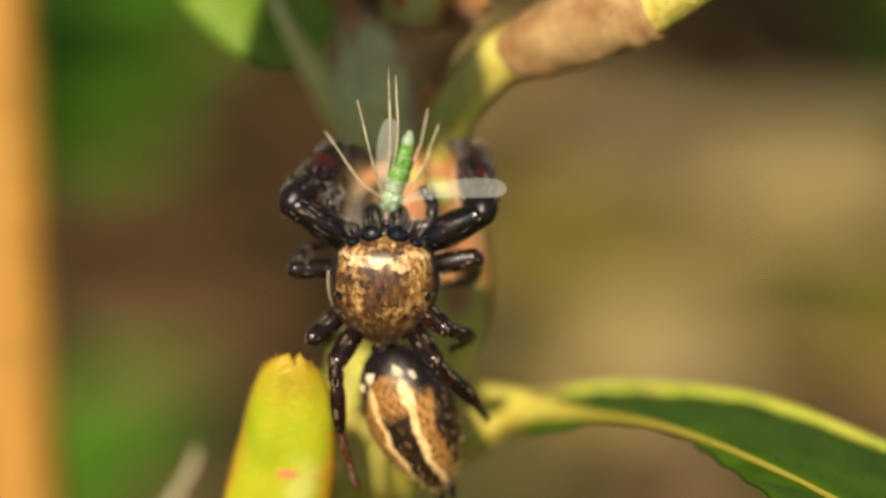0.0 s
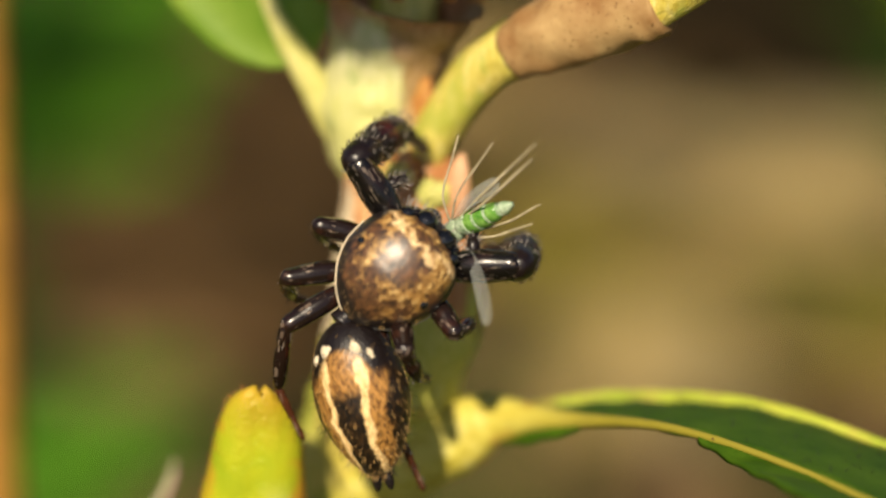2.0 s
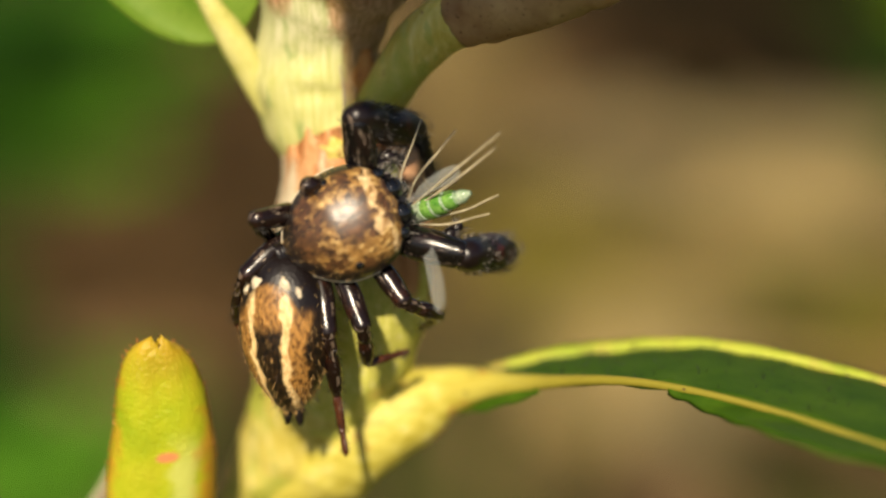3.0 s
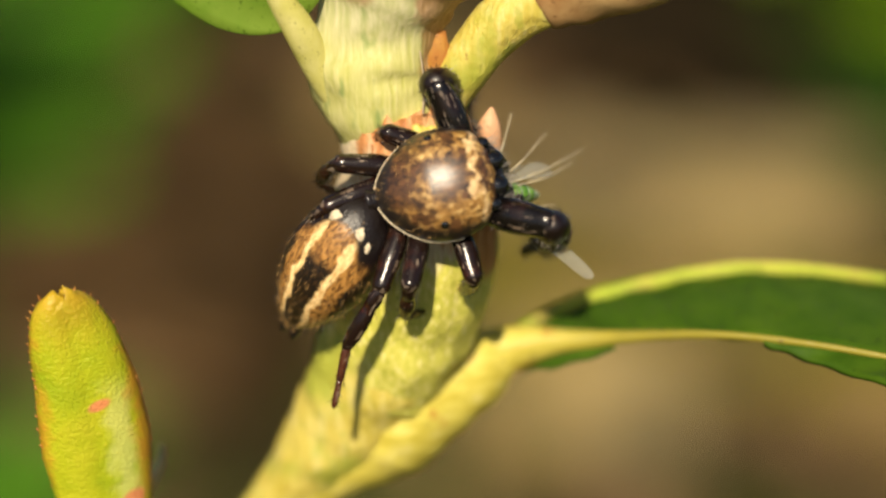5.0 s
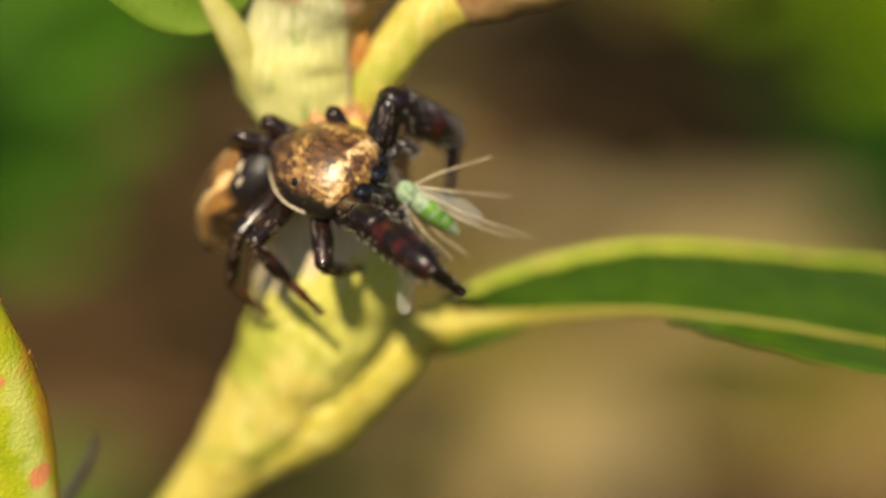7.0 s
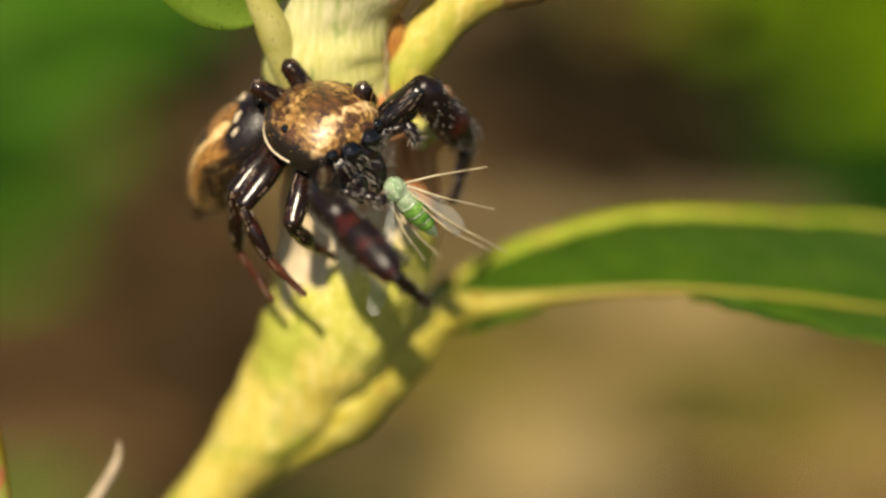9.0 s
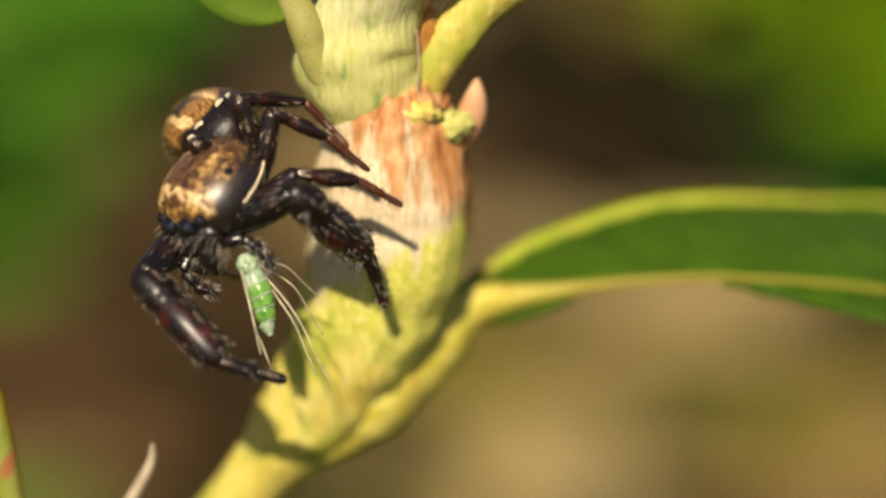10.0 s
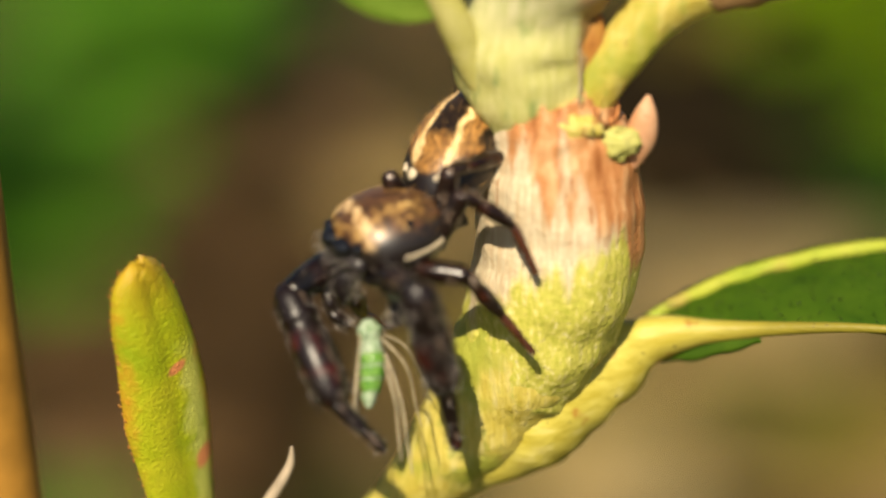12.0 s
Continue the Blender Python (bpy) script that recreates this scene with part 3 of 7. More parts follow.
# ---- the plant, upright at its joint; its space is in millimetres from the crown of the joint ----
def make_plant():
    root = tagged(new("plant"), "yellow-green herb stem with a swollen papery joint and narrow leaves", "plant")
    # lower stem and swollen joint
    bm = bmesh.new()
    tube(bm, [(-78, 20, -196, 1.1), (-40, 10, -90, 1.05), (-12, 3, -26, 0.9), (-6.2, 1.2, -14.6, 0.80), (-3.9, 0.4, -11.0, 0.82), (-2.75, 0.2, -9.5, 1.15),
              (-1.95, 0.1, -8.3, 1.40), (-1.2, 0.0, -6.9, 1.62), (-0.5, 0, -5.5, 1.72), (-0.2, 0, -3.5, 1.5)], 70, 28, 0.95, 0.10, 3)
    part("stem", bm, M_STEM, root, "yellow-green stem swelling into the joint")
    # papery sheath round the joint
    bm = bmesh.new()
    rings = tube(bm, [(-1.4, 0, -7.6, 1.44), (-1.1, 0, -7.0, 1.62), (-0.7, 0, -6.0, 1.82), (-0.3, 0, -4.6, 1.95), (-0.2, 0, -3.2, 1.90), (-0.25, 0, -2.0, 1.75), (-0.36, 0, -1.3, 1.56), (-0.42, 0, -0.85, 1.44), (-0.45, 0, -0.7, 1.36)], 48, 56, 0.95, 0.07, 9, ridges=13, ridge=0.012)
    for ring in rings[-9:]:
        for j, v in enumerate(ring):
            k = 0.9 * noise.noise(Vector((math.cos(j * 0.112) * 2.6, math.sin(j * 0.112) * 2.6, 0.4))) + 0.25 * math.sin(j * 1.7)
            v.co.z += k * max(0.0, v.co.z + 1.9) * 0.75
    part("sheath", bm, M_SHEATH, root, "papery sheath, rusty above and green below")
    # torn lip and little buds at the top of the sheath
    bm = bmesh.new()
    ball(bm, (0.95, -0.95, -1.4), (0.55, 0.36, 0.36), lambda p, q: q * (1 + 0.45 * noise.noise(p * 2.2 + Vector((3, 1, 2))) + 0.15 * noise.noise(p * 6)), 28, 18)
    part("bud", bm, M_PETIOLE, root, "small green bud in the axil")
    bm = bmesh.new()
    tube(bm, [(1.25, -0.6, -2.1, 0.22), (1.48, -0.7, -1.4, 0.38), (1.60, -0.75, -0.8, 0.28), (1.66, -0.7, -0.35, 0.05)], 14, 12, 0.7)
    part("bud_scale", bm, M_SCALE, root, "salmon-pink pointed bud scale")
    bm = bmesh.new()
    ball(bm, (0.05, -1.25, -0.95), (0.52, 0.22, 0.30), lambda p, q: q * (1 + 0.45 * noise.noise(p * 2.4) + 0.2 * noise.noise(p * 6)), 26, 16)
    part("sheath_lip", bm, M_STEM, root, "torn yellow lip of the sheath")
    # upper stem inside a flaring papery funnel, forking
    bm = bmesh.new()
    tube(bm, [(-0.5, 0, -1.5, 1.1), (-0.85, 0, -0.4, 1.22), (-1.0, 0, 0.5, 1.3), (-0.9, 0.1, 1.6, 1.1), (-0.7, 0.3, 2.8, 0.9), (-0.4, 0.6, 5, 0.8), (0.2, 1.2, 9, 0.7)], 36, 28, 0.85, 0.10, 5)
    part("upper_stem", bm, M_STEM, root, "pale yellow upper stem")
    bm = bmesh.new()
    rows = [(-0.42, 0, -1.5, 1.18), (-0.62, 0, -0.9, 1.32), (-0.95, 0, -0.2, 1.50), (-1.10, 0, 0.6, 1.60), (-0.95, -0.05, 1.5, 1.5), (-0.7, -0.15, 2.4, 1.66), (-0.45, -0.3, 3.2, 1.95), (-0.3, -0.4, 3.6, 2.1)]
    tube(bm, rows, 30, 36, 0.85, 0.10, 5, cap=False, ridges=11, ridge=0.015)
    tube(bm, [(x, y, z, r - 0.09) for x, y, z, r in rows], 30, 36, 0.85, 0.10, 5, cap=False, ridges=11, ridge=0.015)
    part("funnel_sheath", bm, M_FUNNEL, root, "pale flaring papery sheath with a torn rusty rim")
    for k in range(9):
        bm = bmesh.new()
        a = k * 0.7 + 0.2
        x0, y0 = -0.3 + 2.0 * math.cos(a), -0.4 + 1.7 * math.sin(a)
        tube(bm, [(x0, y0, 3.3, 0.20), (x0 * 1.05, y0 * 1.05, 3.8, 0.16), (x0 * 1.15, y0 * 1.2, 4.2 + 0.3 * math.sin(k * 2.1), 0.03)], 8, 8, 0.5)
        part("rim_tooth", bm, M_RUST, root)
    bm = bmesh.new()
    tube(bm, [(0.05, -1.05, -0.9, 0.03), (0.12, -1.02, 0.3, 0.025), (0.05, -1.05, 1.1, 0.015)], 10, 6)
    part("fringe_hair", bm, M_HAIRSTALK, root)
    bm = bmesh.new()
    ball(bm, (0.40, -0.52, 0.8), (0.34, 0.16, 0.66), lambda p, q: q * (1 + 0.3 * noise.noise(p * 2)), 16, 10)
    part("rust_patch", bm, M_RUST, root, "rust-brown scale in the fork")
    bm = bmesh.new()
    tube(bm, [(0.2, -0.3, -0.9, 0.5), (0.95, -0.4, 0.4, 0.60), (2.1, -0.45, 1.75, 0.66), (3.6, -0.5, 2.5, 0.78), (5.3, -0.6, 3.1, 0.86), (7.0, -0.6, 3.7, 0.7), (11, -0.4, 6.3, 0.55)], 34, 18, 0.85, 0.12, 8)
    part("side_branch", bm, M_STEM, root, "thick yellow-green side branch")
    bm = bmesh.new()
    tube(bm, [(2.8, -0.5, 2.1, 0.66), (3.6, -0.5, 2.5, 0.88), (5.0, -0.6, 3.0, 1.0), (6.1, -0.6, 3.4, 1.02), (6.7, -0.6, 3.6, 0.92)], 24, 22, 0.88, 0.15, 4, ridges=9, ridge=0.02)
    part("branch_sheath", bm, M_PINK, root, "pinkish papery sheath with rusty stains on the side branch")
    # left leaf of the fork
    vein = [(-1.6, -0.3, -0.9), (-2.05, -0.5, -0.1), (-2.4, -0.75, 0.75), (-2.75, -1.1, 1.7), (-3.4, -1.55, 3.1), (-4.2, -1.8, 5.5), (-6, -2, 11), (-7.5, -1, 16)]
    bm = bmesh.new()
    tube(bm, [(*p, r) for p, r in zip(vein, (0.22, 0.32, 0.38, 0.38, 0.22, 0.15, 0.10, 0.05))], 40, 14, 0.9, 0.06, 2)
    part("petiole", bm, M_VEIN, root, "pale yellow-green leaf stalk")
    bm = bmesh.new()
    blade(bm, [(x, y + 0.12, z) for x, y, z in vein[3:]], lambda f: 2.7 * bump01(f, 0.9, 0.7) + 0.1, lambda f: 2.7 * bump01(f, 0.9, 0.7) + 0.1, lambda f: 0.25, lambda f: 0.25, (1, 0.3, 0.1), 40, 6, 0.15, 0.3, 0.08)
    part("leaf", bm, M_PALE, root, "pale green narrow leaf")
    # right leaf: stalk running into the midrib, and the two halves of its blade
    rib = [(-1.2, 0.3, -9.0), (-0.3, 0.2, -8.25), (1.0, 0.5, -7.42), (2.0, 0.62, -6.85), (4.0, 0.16, -6.43), (7.5, -1.03, -5.93), (12.0, -2.03, -6.3), (18, -3, -7.6), (24, -4, -10)]
    rr = [1.3, 1.2, 0.98, 0.58, 0.22, 0.10, 0.08, 0.07, 0.05]
    bm = bmesh.new()
    tube(bm, [(-4.2, 0.4, -11.8, 0.4), (-2.5, 0.3, -10.0, 0.85)] + [(*p, r) for p, r in zip(rib, rr)], 70, 18, 0.9, 0.10, 6)
    side_leaf = part("side_leaf", bm, M_RIB, root, "long narrow folded leaf on a yellow-orange stalk")
    far = [(1.7, 1.4, -6.95), (3.0, 1.82, -6.28), (5.0, 2.29, -5.72), (8.0, 2.59, -5.3), (12.0, 2.71, -5.68), (17.0, 2.42, -6.6), (24, -3.7, -9.9)]
    near = [(8.0, -1.25, -6.02), (9.5, -1.95, -6.28), (12.0, -4.0, -6.45), (16.0, -4.9, -6.9), (24, -4.2, -10)]
    bm = bmesh.new()
    sheet(bm, rib[3:], far, 60, 8, 0.12, 0.12, 0.02)
    part("far_half_blade", bm, M_LEAF, side_leaf, "deep green half of the leaf blade")
    bm = bmesh.new()
    sheet(bm, [(8.0, -1.15, -5.96), (12.0, -2.03, -6.32), (18, -3, -7.62), (24, -4, -10.02)], near, 40, 8, 0.12, 0.05, 0.02)
    part("near_half_blade", bm, M_LEAF, side_leaf, "deep green half of the leaf blade")
    bm = bmesh.new()
    sheet(bm, [(2.0, 0.8, -7.3), (3.0, 0.4, -6.85), (4.4, -0.1, -6.5)], [(2.1, 0.7, -7.4), (3.1, 0.25, -7.15), (4.5, -0.15, -6.55)], 16, 4, 0.08, 0.0)
    part("blade_ear", bm, M_LEAF, side_leaf)
    bm = bmesh.new()
    tube(bm, [(1.5, 1.36, -7.05, 0.15), (3.0, 1.82, -6.26, 0.21), (5.0, 2.29, -5.70, 0.22), (8.0, 2.59, -5.28, 0.19), (12.0, 2.71, -5.66, 0.15), (17.0, 2.42, -6.58, 0.10), (23.5, -3.2, -9.7, 0.04)], 70, 12, 1.0, 0.22, 2)
    part("leaf_margin", bm, M_RIM, side_leaf, "pale rolled leaf margin tinged orange")
    # unseen long leaf added higher up the stem, arching forward overhead to cast shade
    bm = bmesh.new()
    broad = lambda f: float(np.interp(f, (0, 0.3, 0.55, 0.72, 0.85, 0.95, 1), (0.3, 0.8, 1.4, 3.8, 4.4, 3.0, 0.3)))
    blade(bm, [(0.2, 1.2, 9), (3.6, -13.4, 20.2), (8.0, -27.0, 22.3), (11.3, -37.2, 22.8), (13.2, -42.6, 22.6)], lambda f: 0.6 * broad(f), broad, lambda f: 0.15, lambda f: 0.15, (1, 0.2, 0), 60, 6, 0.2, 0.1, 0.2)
    part("unseen_shade_leaf", bm, M_PALE, root, "unseen green leaf added overhead to shade the upper plant")
    rnd = random.Random(21)
    bm = bmesh.new()
    q = spline([(1.5, 1.36, -7.05), (3.0, 1.82, -6.26), (5.0, 2.29, -5.70), (8.0, 2.59, -5.28), (12.0, 2.71, -5.66)], 200)
    r = spline(rib[3:7], 200)
    for _ in range(260):
        k = rnd.randrange(200)
        f = rnd.random() ** 0.7
        p = Vector(q[k] * f + r[k] * (1 - f)) + Vector((0, 0, 0.1))
        spike(bm, p, p + Vector((rnd.uniform(-0.16, 0.16), rnd.uniform(-0.12, 0.05), rnd.uniform(0.08, 0.2))), 0.009)
    for _ in range(160):
        k = rnd.randrange(200)
        p = Vector(q[k]) + Vector((0, 0, 0.22))
        spike(bm, p, p + Vector((rnd.uniform(0.02, 0.2), 0, rnd.uniform(0.04, 0.12))), 0.012)
    tagged(part("leaf_hair", bm, M_DARKSETA, side_leaf), kind="stuff")
    # dry fibre rising from below
    bm = bmesh.new()
    tube(bm, [(-11.0, -1.5, -17, 0.20), (-8.7, -1.3, -12.5, 0.17), (-7.2, -1.15, -10.3, 0.15), (-6.6, -1.1, -9.3, 0.11), (-6.52, -1.1, -8.75, 0.03)], 20, 8)
    part("fibre", bm, M_HAIRSTALK, root, "dry pale fibre")
    return root, side_leaf


plant, side_leaf = make_plant()
LEAF_FOOT = Vector((0.5, 0.4, -7.7)) * MM


def leaf_turn(rx, ry, rz):
    """The side leaf turned about the foot of its stalk, in the plant's space."""
    return Matrix.Translation(LEAF_FOOT) @ pose(0, 0, 0, rx, ry, rz) @ Matrix.Translation(-LEAF_FOOT)



# ---- a young leaf beside the plant; its space is in millimetres from the middle of the blade ----
def make_young_leaf():
    rnd = random.Random(27)
    root = tagged(new("young_leaf"), "upright yellow-green young leaf with a rusty toothed rim", "leaf")
    mid = [(0.35, -0.9, -11), (0.25, -0.62, -8.7), (0.1, -0.4, -6.4), (-0.05, -0.22, -4.1), (-0.12, -0.08, -1.8), (-0.22, 0.08, 0.5), (-0.48, 0.34, 2.78)]
    stops = (0, 0.25, 0.40, 0.52, 0.62, 0.71, 0.80, 0.90, 0.945, 0.975, 0.99, 1)
    right = lambda f: float(np.interp(f, stops, (0.2, 0.45, 0.72, 0.96, 1.20, 1.38, 1.32, 1.08, 0.84, 0.58, 0.36, 0.04)))
    left = lambda f: float(np.interp(f, stops, (0.2, 0.45, 0.70, 0.92, 1.10, 1.24, 1.16, 0.98, 0.80, 0.58, 0.38, 0.04)))
    bm = bmesh.new()
    blade(bm, mid, left, right, lambda f: 0.10, lambda f: 0.16, (1, 0, 0), 60, 8, 0.24, 0.35, 0.05)
    part("blade", bm, M_BUD, root)
    q = spline(mid, 220)
    for sgn, wide, curl in ((-1, left, 0.24), (1, right, 0.18)):
        bm = bmesh.new()
        for k in range(60, 219, 3):
            w = wide(k / 219) * 0.965
            p = Vector((q[k][0] + sgn * w, q[k][1] + curl * w + rnd.uniform(-0.04, 0.08), q[k][2]))
            spike(bm, p, p + Vector((sgn * rnd.uniform(0.03, 0.11), rnd.uniform(-0.04, 0.02), rnd.uniform(0.06, 0.17))), rnd.uniform(0.02, 0.045))
        tagged(part("rim_teeth", bm, M_RUST, root, "fine rust-coloured teeth"), kind="stuff")
    bm = bmesh.new()
    tube(bm, [(-40, 6, -196, 0.9), (-22, 4, -120, 0.8), (-6, 1.5, -50, 0.6), (-0.4, 0.6, -18, 0.45), (0.35, 0.35, -10.5, 0.3)], 40, 10, 1.0, 0.1, 5)
    part("stalk", bm, M_PETIOLE, root)
    return root


young_leaf = make_young_leaf()


def sway(x, y, z, tilt, roll, turn):
    """The young leaf, turned about its own length, then tilted and rolled."""
    return pose(x, y, z, tilt, roll, 0) @ pose(0, 0, 0, 0, 0, turn)


def make_dry_stalk():
    root = tagged(new("dry_stalk"), "straight orange-brown dry grass stalk", "grass stalk")
    bm = bmesh.new()
    tube(bm, [(-18.56, 1.16, 34.80, 1.16), (-17.40, 0.93, 15.08, 1.20), (-16.24, 0.70, -4.64, 1.23), (-15.08, 0.46, -24.36, 1.28), (-13.92, 0.23, -44.08, 1.28), (-12.76, 0.00, -63.80, 1.28)], 60, 16, 1.0, 0.04, 1)
    part("culm", bm, M_STRAW, root)
    bm = bmesh.new()
    tube(bm, [(-17.01, 0.85, 8.35, 1.23), (-16.94, 0.84, 7.19, 1.32), (-16.59, 0.77, 1.28, 1.35), (-16.12, 0.67, -6.61, 1.33), (-15.31, 0.51, -20.42, 1.37), (-14.96, 0.44, -26.33, 1.33)], 40, 18, 1.0, 0.03, 4, ridges=9, ridge=0.012)
    part("leaf_sheath", bm, M_STRAW, root, "ribbed dry leaf sheath round the stalk")
    bm = bmesh.new()
    tube(bm, [(-15.03, 0.46, -25.40, 1.33), (-14.96, 0.44, -26.33, 1.55), (-14.91, 0.43, -27.26, 1.33)], 10, 18, 1.0, 0.05, 2)
    part("node", bm, M_STRAW, root, "swollen joint of the stalk")
    return root


dry_stalk = make_dry_stalk()


# ---- the spider; its space: x to its right, y ahead, z up, millimetres ----
def carapace_shape(p, q):
    # broad and domed, square-fronted, falling away behind
    y = p.y
    wide = 1.0 + 0.10 * max(0, y) - 0.22 * max(0, -y) ** 2
    q = Vector((q.x * wide, q.y, q.z))
    if y > 0.6:
        q.y = 1.5 * (0.6 + (y - 0.6) * 0.72)
    if p.z > 0:
        q.z *= 1.0 + 0.12 * max(0, y) - 0.30 * max(0, -y - 0.15)
    else:
        q.z *= 0.85
    return q


def scatter_hairs(bm, radii, shape, centre, count, length, r, rnd, keep, back=(0, -1, 0), lift=0.5):
    for _ in range(count):
        z = rnd.uniform(-1, 1)
        a = rnd.uniform(0, 2 * math.pi)
        p = Vector((math.cos(a) * math.sqrt(1 - z * z), math.sin(a) * math.sqrt(1 - z * z), z))
        if not keep(p):
            continue
        q = Vector((p.x * radii[0], p.y * radii[1], p.z * radii[2]))
        q = (shape(p, q) if shape else q) + Vector(centre)
        nrm = Vector((p.x / radii[0], p.y / radii[1], p.z / radii[2])).normalized()
        d = (nrm * lift + Vector(back) + Vector([rnd.uniform(-0.4, 0.4) for _ in range(3)])).normalized()
        L = length * rnd.uniform(0.5, 1.3)
        spike(bm, q - nrm * 0.01, q + d * L, r, nrm * L * 0.12)


LEG_LEN = {1: (1.9, 2.7, 1.55), 2: (1.5, 1.45, 1.2), 3: (1.75, 1.4, 1.25), 4: (1.8, 1.75, 1.5), 5: (0.75, 0.55, 0.5)}
LEG_RAD = {1: (0.40, 0.48, 0.19), 2: (0.25, 0.19, 0.11), 3: (0.25, 0.18, 0.11), 4: (0.25, 0.19, 0.11), 5: (0.17, 0.14, 0.16)}


def segment_profile(kind, L, r):
    if kind == 0:
        return [(0, 0, -0.12, r * 0.6), (0, 0, L * 0.15, r * 0.85), (0, 0.02, L * 0.5, r * 1.08), (0, 0.01, L * 0.85, r * 0.95), (0, 0, L, r * 0.8), (0, 0, L + r * 0.5, r * 0.25)]
    if kind == 1:
        return [(0, 0, -r * 0.5, r * 0.4), (0, 0, 0.06, r * 0.85), (0, 0.01, L * 0.22, r * 0.95), (0, 0, L * 0.30, r * 0.82), (0, 0.02, L * 0.55, r * 1.05), (0, 0, L * 0.9, r * 0.8), (0, 0, L + 0.04, r * 0.4)]
    return [(0, 0, -r * 0.6, r * 0.5), (0, 0, 0.08, r), (0, 0, L * 0.5, r * 0.85), (0, 0, L * 0.55, r * 0.7), (0, 0.0, L * 0.9, r * 0.72), (0, 0, L, r * 0.3)]


def make_leg(name, n, spider, rnd):
    mat = M_FRONTLEG if n in (1, 5) else M_BACKLEG
    names = ("front_leg", "second_leg", "third_leg", "hind_leg", "palp")
    obs = []
    parent = spider
    for kind, pname in enumerate((names[n - 1], "tibia", "tarsus")):
        L, r = LEG_LEN[n][kind], LEG_RAD[n][kind]
        bm = bmesh.new()
        tube(bm, segment_profile(kind, L, r), 20, 14, 0.9 if n == 1 else 1.0, 0.06, n + kind)
        ob = part(pname, bm, (M_FEMUR if n in (1, 5) else M_HINDFEMUR) if kind == 0 else M_TARSUS if kind == 2 and n in (2, 3, 4) else mat, parent)
        # hairs belong to the segment's own mesh: dark ones, and pale ones in its third material
        hairs = bmesh.new()
        if n == 1:
            count, hl, pale = ((90, 0.18, 0.10), (900, 0.15, 0.28), (120, 0.16, 0.20))[kind]
        elif n == 5:
            count, hl, pale = ((30, 0.16, 0.3), (50, 0.2, 0.4), (90, 0.2, 0.5))[kind]
        else:
            count, hl, pale = ((60, 0.11, 0.06), (70, 0.12, 0.06), (60, 0.10, 0.06))[kind]
        marks = []
        for _ in range(count):
            z, a = rnd.uniform(0.05, 0.97) * L, rnd.uniform(0, 2 * math.pi)
            o = Vector((math.cos(a), math.sin(a), 0))
            ll = hl * rnd.uniform(0.4, 1.2) * (1.8 if rnd.random() < 0.05 else 1)
            d = (o * 0.6 + Vector((0, 0, 1)) * rnd.uniform(0.4, 1.0)).normalized()
            foot = o * r * 0.85 + Vector((0, 0, z))
            spike(hairs, foot, foot + d * ll, 0.006 + 0.003 * rnd.random(), o * 0.02)
            marks += [2 if rnd.random() < pale else 1] * 6
        base = bmesh.new()
        base.from_mesh(ob.data)
        hairs.verts.index_update()
        off = [base.verts.new(v.co * MM) for v in hairs.verts]
        for f, k in zip(hairs.faces, marks):
            base.faces.new([off[v.index] for v in f.verts]).material_index = k
        base.to_mesh(ob.data)
        base.free()
        hairs.free()
        ob.data.materials.append(M_DARKSETA)
        ob.data.materials.append(M_SETA)
        obs.append(ob)
        if kind == 0:
            parent = ob
    return obs


HIPS = {1: (0.62, 0.75, -0.45), 2: (0.75, 0.2, -0.55), 3: (0.62, -0.55, -0.55), 4: (0.45, -0.95, -0.5), 5: (0.38, 1.15, -0.55)}


